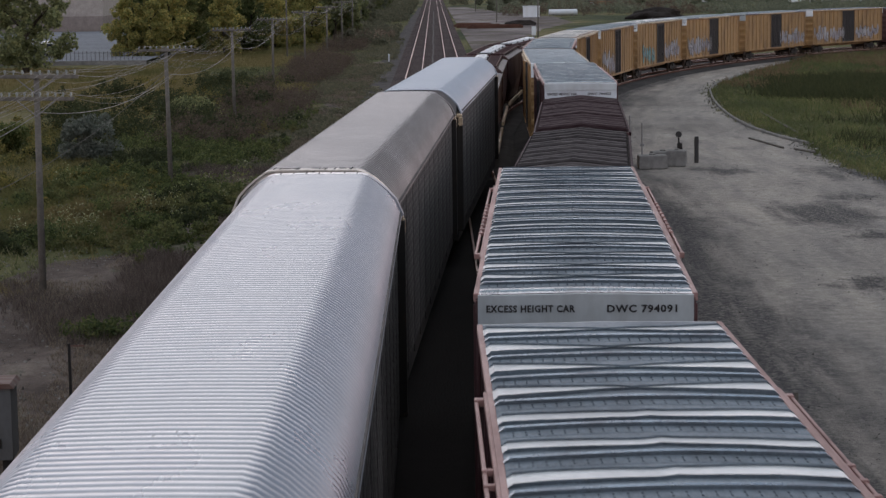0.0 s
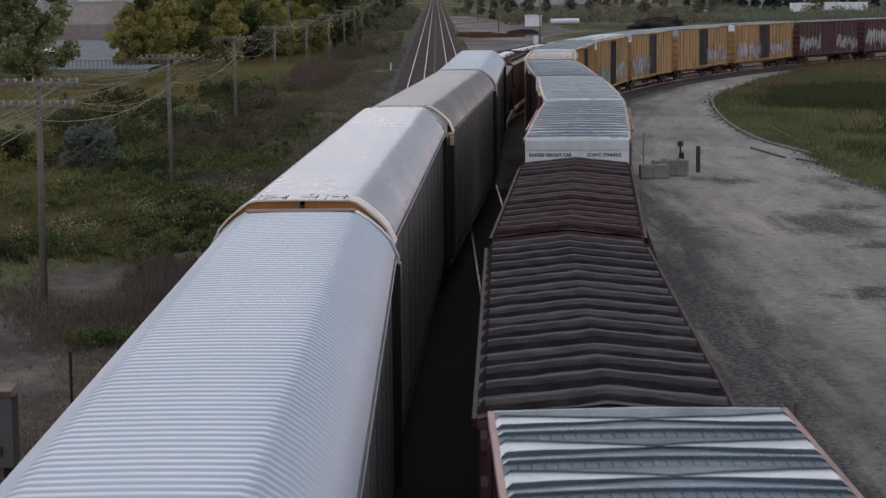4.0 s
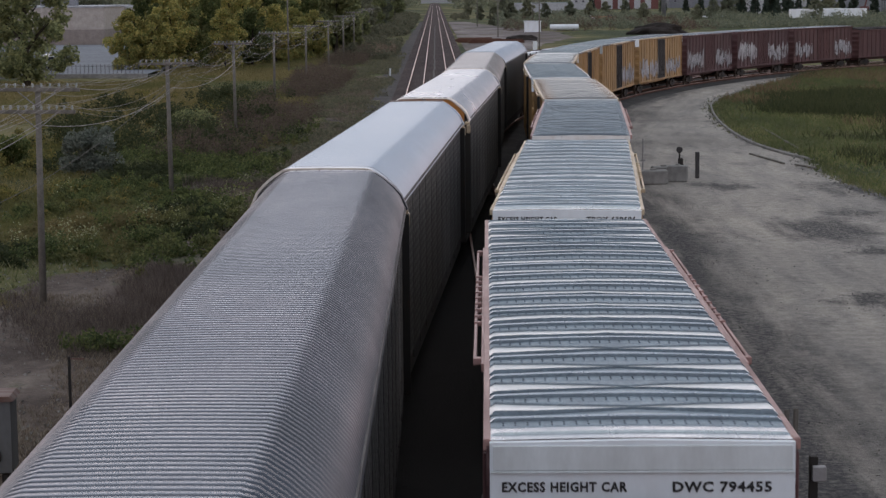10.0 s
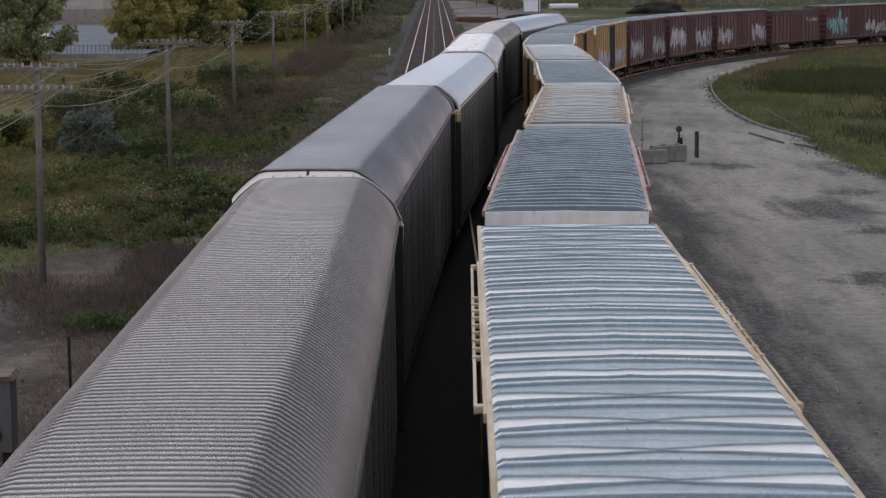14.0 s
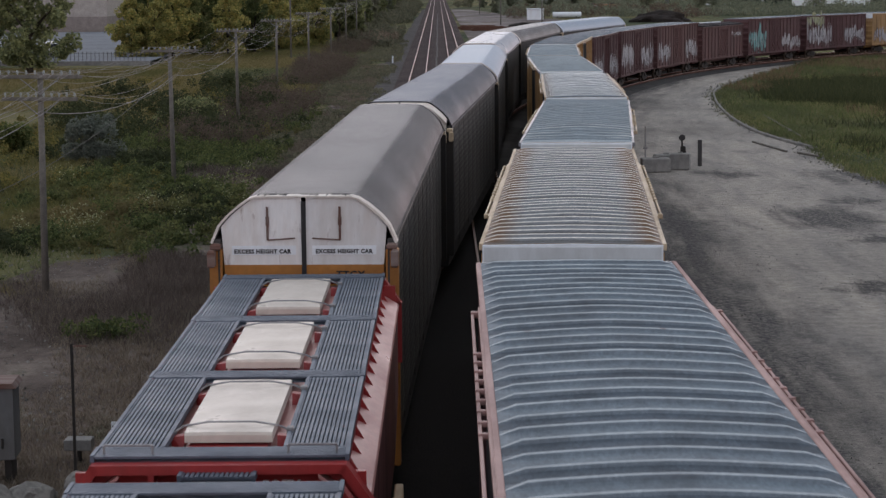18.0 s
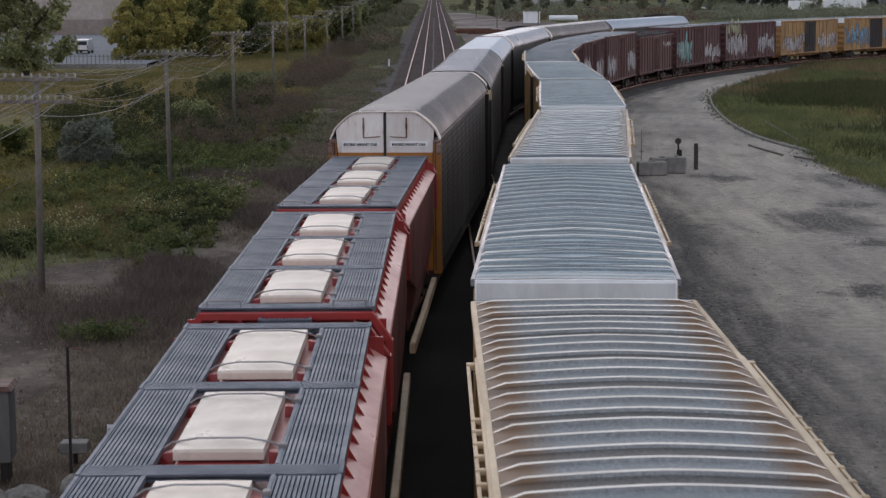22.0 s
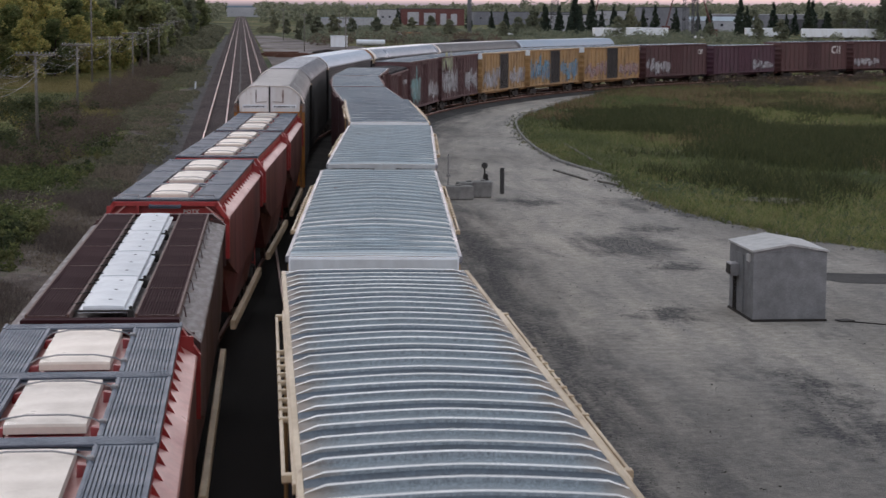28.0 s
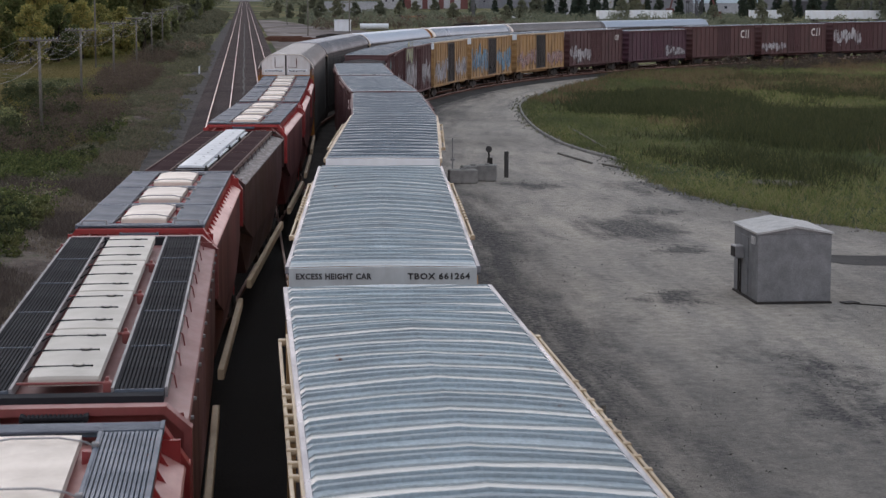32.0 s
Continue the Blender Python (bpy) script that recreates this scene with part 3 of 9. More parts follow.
M["field_blade"] = leafy("field_grass_blades", ((0.115, 0.16, 0.06), (0.19, 0.23, 0.09), (0.27, 0.275, 0.13), (0.34, 0.30, 0.18)), patch=((0.09, 0.115, 0.058), 0.09, 0.46, 0.6))
M["field_brown"] = leafy("brown_seed_heads", ((0.15, 0.115, 0.075), (0.22, 0.165, 0.11), (0.28, 0.215, 0.14)))
M["twig"] = leafy("dry_brown_brush", ((0.10, 0.072, 0.066), (0.15, 0.11, 0.098), (0.20, 0.152, 0.13), (0.13, 0.125, 0.075)))
M["blade"] = leafy("grass_blades", ((0.10, 0.125, 0.058), (0.175, 0.195, 0.09), (0.26, 0.255, 0.128), (0.36, 0.325, 0.20)), patch=((0.088, 0.108, 0.058), 0.05, 0.48, 0.6))
M["blade_straw"] = leafy("straw_grass_blades", ((0.17, 0.145, 0.065), (0.26, 0.21, 0.09), (0.36, 0.29, 0.14), (0.42, 0.34, 0.19)), patch=((0.16, 0.155, 0.06), 0.07, 0.5, 0.6))
M["blade_dry"] = leafy("dry_grass_blades", ((0.15, 0.115, 0.095), (0.23, 0.18, 0.15), (0.32, 0.26, 0.215), (0.40, 0.34, 0.28)))
M["flower"] = leafy("pale_weed_heads", ((0.42, 0.44, 0.24), (0.6, 0.6, 0.4)))
M["beige_wall"] = earth("beige_block_wall", ((0.3, (0.52, 0.465, 0.42)), (0.7, (0.60, 0.54, 0.49))), 0.1, 1, 6, 0.9, 0.1)
M["taupe_wall"] = earth("taupe_block_wall", ((0.3, (0.34, 0.29, 0.265)), (0.7, (0.40, 0.345, 0.315))), 0.1, 1, 6, 0.9, 0.1)
M["white_wall"] = earth("pale_far_wall", ((0.3, (0.5, 0.51, 0.54)), (0.7, (0.62, 0.63, 0.66))), 0.1, 1, 6, 0.9, 0.1)
M["grey_wall"] = earth("grey_far_wall", ((0.3, (0.24, 0.25, 0.28)), (0.7, (0.33, 0.34, 0.37))), 0.1, 1, 6, 0.9, 0.1)
M["brick_wall"] = earth("red_brick_far_wall", ((0.3, (0.17, 0.075, 0.07)), (0.7, (0.24, 0.115, 0.105))), 0.1, 1, 6, 0.9, 0.1)
M["roof_dark"] = earth("dark_flat_roof", ((0.3, (0.1, 0.1, 0.11)), (0.7, (0.16, 0.16, 0.17))), 0.1, 1, 6, 0.9, 0.1)
M["roof_blue"] = earth("pale_blue_metal_roof", ((0.3, (0.42, 0.5, 0.56)), (0.7, (0.5, 0.57, 0.63))), 0.1, 1, 6, 0.6, 0.1)
M["glass"] = painted("dark_window_glass", (0.03, 0.035, 0.045), 0.1, 0.0, (0.05, 0.05, 0.05), 0.2, bmp=0)
M["van_white"] = painted("white_van_paint", (0.7, 0.71, 0.74), 0.3, 0, (0.5, 0.5, 0.5), 0.3, bmp=0)
M["tail_red"] = painted("red_lamp_lens", (0.4, 0.03, 0.03), 0.3, 0, (0.2, 0.02, 0.02), 0.2, bmp=0)
M["orange_pile"] = earth("orange_material", ((0.3, (0.32, 0.13, 0.06)), (0.7, (0.45, 0.19, 0.09))), 0.2, 1, 6)
M["soil_pile"] = earth("dark_soil_heap", ((0.3, (0.03, 0.026, 0.024)), (0.7, (0.06, 0.05, 0.045))), 0.2, 1, 6)
M["bin"] = painted("dark_green_bin_paint", (0.035, 0.042, 0.045), 0.55, 0, (0.12, 0.11, 0.1), 0.6, 0.1)

# ---- mesh helpers ----
def mesh_of(name, verts, faces, mats, smooth=False, index=None):
    me = bpy.data.meshes.new(name)
    me.from_pydata([tuple(map(float, v)) for v in verts], [], [tuple(map(int, f)) for f in faces])
    for m in (mats if isinstance(mats, (list, tuple)) else [mats]):
        me.materials.append(m)
    if index is not None:
        me.polygons.foreach_set("material_index", index)
    if smooth:
        me.polygons.foreach_set("use_smooth", [True] * len(me.polygons))
    me.update()
    return me


def mesh_fast(name, verts, loops, per, mat, smooth=False):
    """Many like faces of `per` corners each from numpy arrays."""
    me = bpy.data.meshes.new(name)
    nf = len(loops) // per
    me.vertices.add(len(verts))
    me.vertices.foreach_set("co", np.asarray(verts, dtype=np.float32).ravel())
    me.loops.add(len(loops))
    me.loops.foreach_set("vertex_index", np.asarray(loops, dtype=np.int32))
    me.polygons.add(nf)
    me.polygons.foreach_set("loop_start", np.arange(0, nf * per, per, dtype=np.int32))
    me.polygons.foreach_set("loop_total", np.full(nf, per, dtype=np.int32))
    if smooth:
        me.polygons.foreach_set("use_smooth", np.ones(nf, dtype=bool))
    me.materials.append(mat)
    me.update(calc_edges=True)
    me.validate()
    return me


class Build:
    """Collects boxes, tubes and sheets into one mesh."""
    def __init__(self):
        self.v, self.f = [], []

    def quad_mesh(self, verts, faces):
        o = len(self.v)
        self.v += [tuple(p) for p in verts]
        self.f += [tuple(i + o for i in f) for f in faces]
        return self

    def box(self, x0, x1, y0, y1, z0, z1, bev=0.0, m=None):
        if bev > 0:
            b = min(bev, (x1 - x0) / 2.2, (y1 - y0) / 2.2, (z1 - z0) / 2.2)
            pts, fs = [], []
            for z, k in ((z0, b), (z0 + b, 0), (z1 - b, 0), (z1, b)):
                for x, y in ((x0 + k, y0 + k), (x1 - k, y0 + k), (x1 - k, y1 - k), (x0 + k, y1 - k)):
                    pts.append(Vector((x, y, z)))
            fs.append((3, 2, 1, 0))
            for r in range(3):
                for i in range(4):
                    j = (i + 1) % 4
                    fs.append((r * 4 + i, r * 4 + j, r * 4 + 4 + j, r * 4 + 4 + i))
            fs.append((12, 13, 14, 15))
        else:
            pts = [Vector(p) for p in ((x0, y0, z0), (x1, y0, z0), (x1, y1, z0), (x0, y1, z0), (x0, y0, z1), (x1, y0, z1), (x1, y1, z1), (x0, y1, z1))]
            fs = [(3, 2, 1, 0), (4, 5, 6, 7), (0, 1, 5, 4), (1, 2, 6, 5), (2, 3, 7, 6), (3, 0, 4, 7)]
        if m is not None:
            pts = [m @ p for p in pts]
        return self.quad_mesh(pts, fs)

    def tube(self, a, b, r, n=8, r2=None, cap=True):
        a, b = Vector(a), Vector(b)
        q = (b - a).to_track_quat("Z", "Y")
        r2 = r if r2 is None else r2
        pts, fs = [], []
        for p, rr in ((a, r), (b, r2)):
            for i in range(n):
                t = 2 * math.pi * i / n
                pts.append(p + q @ Vector((rr * math.cos(t), rr * math.sin(t), 0)))
        for i in range(n):
            j = (i + 1) % n
            fs.append((i, j, n + j, n + i))
        if cap:
            fs += [tuple(range(n - 1, -1, -1)), tuple(range(n, 2 * n))]
        return self.quad_mesh(pts, fs)

    def chain(self, pts, r, n=6):
        for a, b in zip(pts, pts[1:]):
            self.tube(a, b, r, n, cap=True)
        return self

    def loft(self, rings, close=True, caps=True):
        n = len(rings[0])
        pts = [p for r in rings for p in r]
        fs = []
        for k in range(len(rings) - 1):
            for i in range(n if close else n - 1):
                j = (i + 1) % n
                fs.append((k * n + i, k * n + j, (k + 1) * n + j, (k + 1) * n + i))
        if caps and close:
            fs += [tuple(range(n - 1, -1, -1)), tuple((len(rings) - 1) * n + i for i in range(n))]
        return self.quad_mesh(pts, fs)

    def mesh(self, name, mat, smooth=False):
        return mesh_of(name, self.v, self.f, mat, smooth)


CACHE = {}


def shared(key, maker):
    if key not in CACHE:
        CACHE[key] = maker()
    return CACHE[key]


def part(name, data, parent, label="", m=None, kind=""):
    """One mesh object under a thing or a part."""
    ob = new(name, data)
    ob.parent = parent
    if m is not None:
        ob.matrix_basis = m
    if label or kind:
        tagged(ob, label, kind=kind)
    return ob


def thing(name, m, label, category, group="", kind="", data=None):
    ob = new(name, data)
    if data is None:
        ob.empty_display_size = 0.3
    ob.matrix_basis = m
    return tagged(ob, label, category, group, kind)


def letters_mesh(body, size, depth, slant):
    cu = bpy.data.curves.new("letters", "FONT")
    cu.body, cu.size, cu.extrude, cu.resolution_u = body, size, depth, 2
    cu.space_character, cu.offset = 1.12, 0.0055
    cu.shear = slant
    ob = bpy.data.objects.new("letters", cu)
    me = bpy.data.meshes.new_from_object(ob)
    bpy.data.objects.remove(ob)
    return me


def lettering(body, size, mat, width=0.0, depth=0.004, tall=0.8, slant=0.0, word=None):
    """A mesh of letters in the built-in font, standing in the XZ plane, read from -Y; origin at its left foot.
    word: 0 keeps only the first word of two, 1 only the second, each where it stands in the whole."""
    me = letters_mesh(body, size, depth, slant)
    if word is not None:
        first = letters_mesh(body.split()[0], size, depth, slant)
        cut = max(v.co.x for v in first.vertices) + 0.02
        bpy.data.meshes.remove(first)
        whole = max(v.co.x for v in me.vertices)
        bm = bmesh.new()
        bm.from_mesh(me)
        bmesh.ops.delete(bm, geom=[v for v in bm.verts if (v.co.x > cut) == (word == 0)], context="VERTS")
        bm.to_mesh(me)
        bm.free()
    else:
        whole = max(v.co.x for v in me.vertices)
    me.transform(Euler((radians(90), 0, 0)).to_matrix().to_4x4())
    if width:
        k = width / whole
        me.transform(Matrix.Diagonal((k, 1, tall, 1)))
    me.materials.clear()
    me.materials.append(mat)
    return me


# ---- track alignments: straight behind the camera, then curves to the right (metres, 1/m) ----
class Track:
    def __init__(self, x0, heading, bends, tail, step=20.0):
        self.x0, self.h0, self.y0 = x0, heading, -20.0
        pts, x, y, th, ds = [], x0, -20.0, heading, 0.5
        for k in list(bends) + [tail] * 25:
            for _ in range(int(step / ds)):
                pts.append((x, y, th))
                th += k * ds
                x += math.sin(th) * ds
                y += math.cos(th) * ds
        self.p = np.array(pts)

    def at(self, s):
        """Place and heading at s metres, where s runs with y near the camera."""
        u = (s + 20.0) / 0.5
        if u <= 0:
            return Vector((self.x0 + math.sin(self.h0) * (s + 20), self.y0 + math.cos(self.h0) * (s + 20), 0)), self.h0
        i = min(int(u), len(self.p) - 2)
        a, b = self.p[i], self.p[i + 1]
        k = u - i
        return Vector((a[0] + (b[0] - a[0]) * k, a[1] + (b[1] - a[1]) * k, 0)), a[2] + (b[2] - a[2]) * k

    def off(self, s, d, z=0.0):
        p, th = self.at(s)
        return Vector((p.x + d * math.cos(th), p.y - d * math.sin(th), z))

    def pose_of(self, s, half):
        a, _ = self.at(s - half)
        b, _ = self.at(s + half)
        c = (a + b) / 2
        return pose(c.x, c.y, 0, 0, 0, -math.degrees(math.atan2(b.x - a.x, b.y - a.y)))


RIGHT = Track(2.13, -0.00007, (-0.00031, 0.00019, 0.00341, 0.00154, -0.00212, -0.0023, 0.00139, 0.00362, 0.00371, 0.00388, 0.0047, 0.00496, 0.00509, 0.00642, 0.0046), 0.0046)
LEFT = Track(-2.27, 0.0, (0.0, 0.0, 0.0004, 0.0037, -0.00014, -0.00153, -0.00015, 0.00245, 0.00405, 0.00419, 0.00435, 0.0048, 0.00531, 0.00551, 0.0051), 0.0045)


def run_right(t):
    return 6.2662 * t - 0.004 * t * t


def run_left(t):
    return 5.8877 * t + 0.0012 * t * t


MOVERS = []
G = -0.4

# ---- ground ----
def ragged(pts, amp, step, seed, closed=False):
    """The outline with extra points, shifted at random so that it looks grown, not drawn."""
    r = random.Random(seed)
    out = []
    n = len(pts)
    for i in range(n if closed else n - 1):
        a, b = Vector(pts[i]), Vector(pts[(i + 1) % n])
        k = max(1, int((b - a).length / step))
        for j in range(k):
            p = a.lerp(b, j / k)
            d = (b - a).normalized()
            out.append(p + Vector((-d.y, d.x)) * r.uniform(-amp, amp))
    if not closed:
        out.append(Vector(pts[-1]))
    return out


def flat_sheet(name, outline, z, mat, label, category):
    bm = bmesh.new()
    vs = [bm.verts.new((p[0], p[1], z)) for p in outline]
    f = bm.faces.new(vs)
    if f.normal.z < 0:
        f.normal_flip()
    bm.normal_update()
    if f.normal.z < 0:
        bmesh.ops.reverse_faces(bm, faces=[f])
    bmesh.ops.triangulate(bm, faces=bm.faces[:])
    me = bpy.data.meshes.new(name)
    bm.to_mesh(me)
    bm.free()
    me.materials.append(mat)
    return tagged(new(name, me), label, category, kind="structure")


def make_ground():
    xs = np.concatenate([np.linspace(-3500, -160, 14), np.linspace(-150, 150, 76), np.linspace(160, 3500, 14)])
    ys = np.concatenate([np.linspace(-1500, -60, 8), np.linspace(-50, 420, 118), np.linspace(440, 4500, 20)])
    vs, fs = [], []
    for y in ys:
        for x in xs:
            z = G
            d = min(abs(x), 400)
            if x < -14 and y > 70:
                z += 0.35 * noise.noise((x * 0.05, y * 0.04, 3)) * min(1, (-14 - x) / 8)
            vs.append((x, y, z if abs(x) < 300 and -60 < y < 460 else G - 0.3))
    nx = len(xs)
    for j in range(len(ys) - 1):
        for i in range(nx - 1):
            a = j * nx + i
            fs.append((a, a + 1, a + nx + 1, a + nx))
    tagged(new("ground", mesh_of("ground", vs, fs, M["field"], True)), "rough grassy ground with green and yellowing patches", "ground", kind="structure")


ISLAND = [(26.2, 79.6), (24.0, 84.1), (22.4, 91.0), (21.2, 96.3), (20.9, 106.9), (21.9, 120.1), (20.9, 129.1), (21.0, 145.5), (23.2, 168.8), (26.0, 184.0), (33.6, 208.3), (45.9, 241.8), (63.8, 277.1)]


def make_yard():
    edge = ragged([(60, 68), (36, 76)] + ISLAND + [(74, 292)], 0.5, 2.0, 5)
    back = [RIGHT.off(s, 2.0).xy for s in range(340, -40, -6)]
    outline = [Vector((60, -40))] + edge + back
    flat_sheet("gravel_yard", outline, G + 0.03, M["yard"], "pale dusty gravel yard with dark tyre-worn streaks", "gravel yard")
    vs = ragged([(-6, -30), (-30, -30), (-30, 40), (-22, 58), (-14.9, 66.8), (-11.2, 74.7), (-10.4, 87.8), (-9.8, 117.0), (-8.9, 145.9), (-7.7, 204.7), (-6.2, 265.6), (-5.5, 420), (-4.5, 420)], 0.6, 2.0, 9)
    flat_sheet("dry_verge", vs + [Vector((-3.5, 200)), Vector((-3.5, -30))], G + 0.028, M["verge"], "dry brown verge of soil and dead grass beside the track", "ground")
    flat_sheet("parking_lot", [(-120, 250), (-35, 246), (-36, 330), (-30, 398), (-120, 398)], G + 0.45, M["asphalt"], "blue-grey asphalt parking lot beside the beige building", "parking lot")
    kb = Build()
    kb.loft([[Vector((x, y + d, z)) for d, z in ((-0.25, G - 0.6), (-0.25, G + 0.47), (0.1, G + 0.47), (0.1, G - 0.6))] for x, y in ((-35, 246), (-120, 250))])
    tagged(new("lot_kerb", kb.mesh("lot_kerb", M["concrete"])), "weathered concrete kerb along the parking lot", "kerb", kind="structure")
    flat_sheet("gravel_shoulder", ragged([(-4.0, 60), (-6.0, 90), (-6.5, 130), (-6.3, 200), (-6.0, 420), (-5.2, 700), (-4.0, 700)], 0.3, 4.0, 14) + [Vector((-4.0, 300))], G + 0.034, M["shoulder"], "dark grey gravel shoulder beside the main line", "gravel")
    duct = ragged([(-0.15, 190), (0.0, 600)], 0.09, 7.0, 15)
    flat_sheet("cable_duct", [Vector((p.x - 0.1, p.y)) for p in duct] + [Vector((p.x + 0.1, p.y)) for p in duct[::-1]], -0.175, M["ballast_grey"], "pale worn duct lid between the main tracks", "cable duct")
    flat_sheet("dark_track_strip", ragged([(19.6, 74.2), (24, 72.6), (28, 71.4), (44, 67.4), (60, 64), (60, 60.5), (44, 64.2), (28, 68.2), (21.5, 70.6)], 0.25, 0.7, 4), G + 0.04, M["cinder_stone"], "dark strip of cinders across the gravel", "ground")


def ballast_bed(name, track, s0, s1, mat, label, step=4.0, half=1.75, z=-0.17):
    prof = [(-half - 0.9, G - 0.02), (-half, z), (half, z), (half + 0.9, G - 0.02)]
    vs, fs = [], []
    ss = np.arange(s0, s1, step)
    for s in ss:
        for d, zz in prof:
            vs.append(track.off(s, d, zz))
    n = len(prof)
    for j in range(len(ss) - 1):
        for i in range(n - 1):
            a = j * n + i
            fs.append((a, a + n, a + n + 1, a + 1))
    fs = [f[::-1] for f in fs]
    tagged(new(name, mesh_of(name, vs, fs, mat, True)), label, "track bed", kind="structure")


def rails(track, s0, s1, label, step=3.0):
    """Two rails, each with its head, web and foot, on one track."""
    t = thing("railway_track", Matrix(), label, "railway track", "railway tracks", "structure")
    prof_w = [(-0.07, -0.17), (0.07, -0.17), (0.07, -0.155), (0.012, -0.13), (0.012, -0.04), (-0.012, -0.04), (-0.012, -0.13), (-0.07, -0.155)]
    prof_h = [(-0.036, -0.04), (0.036, -0.04), (0.036, -0.006), (0.028, 0.0), (-0.028, 0.0), (-0.036, -0.006)]
    for side in (-0.753, 0.753):
        for nm, prof, mat in (("rail_web", prof_w, M["rail_web"]), ("rail_head", prof_h, M["rail"])):
            ringl = [[track.off(s, side + d, z) for d, z in prof] for s in np.arange(s0, s1, step)]
            part(nm, Build().loft(ringl).mesh(nm, mat), t)
    return t


class Straight:
    def __init__(self, x):
        self.x = x

    def off(self, s, d, z=0.0):
        return Vector((self.x + d, s, z))

    def at(self, s):
        return Vector((self.x, s, 0)), 0.0


class Beside:
    """A line beside a track, at a set distance from it."""
    def __init__(self, track, d):
        self.track, self.d = track, d

    def off(self, s, d, z=0.0):
        return self.track.off(s, self.d + d, z)


MAIN_W, MAIN_E = Straight(-2.03), Straight(2.07)


def make_tracks():
    ballast_bed("main_track_bed", Straight(0.02), -60, 2400, M["ballast"], "brown ballast bed of the double main line", 20.0, 3.45, -0.2)
    ballast_bed("branch_track_bed", RIGHT, 40, 420, M["cinder_stone"], "dark grey ballast under the curving branch track", 4.0, 1.7, -0.19)
    ballast_bed("outer_branch_track_bed", LEFT, 60, 420, M["cinder_stone"], "dark grey ballast under the outer curving branch track", 4.0, 1.7, -0.195)
    # Sheets near the camera that carry the trains' shade in their colour.
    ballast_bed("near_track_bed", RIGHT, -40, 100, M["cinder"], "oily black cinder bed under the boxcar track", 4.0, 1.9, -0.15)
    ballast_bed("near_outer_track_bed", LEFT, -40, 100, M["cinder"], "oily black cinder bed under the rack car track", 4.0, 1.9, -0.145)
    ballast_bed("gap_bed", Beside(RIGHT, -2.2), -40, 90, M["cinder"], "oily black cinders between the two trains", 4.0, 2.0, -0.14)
    rails(MAIN_W, -60, 2400, "straight main-line track with bright rail heads", 60.0)
    rails(MAIN_E, -60, 2400, "straight main-line track with bright rail heads", 60.0)
    rails(RIGHT, -40, 420, "branch track curving away under the boxcars")
    rails(LEFT, -40, 420, "outer branch track curving away under the rack cars")


make_ground()
make_yard()
make_tracks()

# ---- railway cars: +y runs away from the camera, z = 0 on the rail heads ----
def pressed_row(x, k, sh, bow, cross, wild):
    """Along one pressed panel at a share x of the half width: (place in the pitch, height) from seam to seam.
    A crossed panel has two folds that meet in the middle of the roof; on a plain one they run side by side, with a kink.
    wild: how far the folds wander off a straight line."""
    a = min(1.0, abs(x))
    c = math.cos(a * math.pi / 2)
    r1, r2, r3 = (bow * 17.3) % 1.0, (bow * 41.7) % 1.0, (bow * 93.1) % 1.0
    s = 0.95 * a ** 0.9 if cross else 0.52 + 0.26 * bow - 0.12 * c ** (6 if bow > 0.5 else 2)
    drift = wild * (0.05 * math.sin(2.3 * x + 6.3 * r1) + 0.022 * math.sin(6.1 * x + 6.3 * r2) + 0.06 * (r3 - 0.5) * x + 0.03 * (r1 - 0.4) * (1 - a))
    mid = 0.64 + (0.5 * sh if cross else 0.7 * sh) + 0.010 * math.sin(5.5 * x + 9 * bow) + 0.006 * math.sin(13 * x + 23 * bow) + (0.0 if cross else 0.045 * math.exp(-(x / 0.07) ** 2) - 0.02 * c ** 3) + drift
    spread = 0.185 * s * (1 + wild * 0.5 * (r2 - 0.5))
    u1, u2 = mid - 0.012 - spread, min(0.90, mid + 0.012 + spread)
    u1 = max(0.36, u1)
    h = (0.010 + 0.028 * s) * k
    rib = 0.008 * math.sin(4 * x + 7 * bow) * c + wild * (0.02 * math.sin(3.1 * x + 6.3 * r3) + 0.05 * (r2 - 0.5) * (1 - a))
    rib = max(-0.12, min(0.03, rib))
    w = u2 - u1
    return [(0.0, 0.004), (0.02, 0.014), (0.240 + rib, 0.012), (0.224 + rib, 0.050), (0.266 + rib, 0.058), (0.286 + rib, 0.032), (0.318 + rib, 0.014),
            (0.5 * (0.318 + u1), 0.016), (u1 + 0.006, 0.008), (u1 - 0.008, 0.020 + h), (u1 + 0.3 * w, 0.013 + 0.8 * h), (u2 + 0.004, 0.012 + 0.8 * h), (u2 - min(0.010, 0.2 * w), 0.032 + h), (u2 + 0.025, 0.008), (u2 + 0.055, 0.022), (0.968, 0.016)]


# panel pitch of the common roof and of the finer blue-grey one
PANEL = (1.2, 0.85)


def bulge(x, y, L, fine):
    """How far a pressed roof is arched up between its two flat ends, at a share x of the half width."""
    return (0.085 * (1 - 0.45 * abs(x) - 0.55 * x * x) if fine else 0.02 * (1 - x * x)) * min(1.0, (L / 2 - abs(y)) / 4.5) ** 1.5


def crossed(i, n):
    """The crossed panels lie at both ends of a roof, plain waved ones between them."""
    return i < 4 or i > n - 5


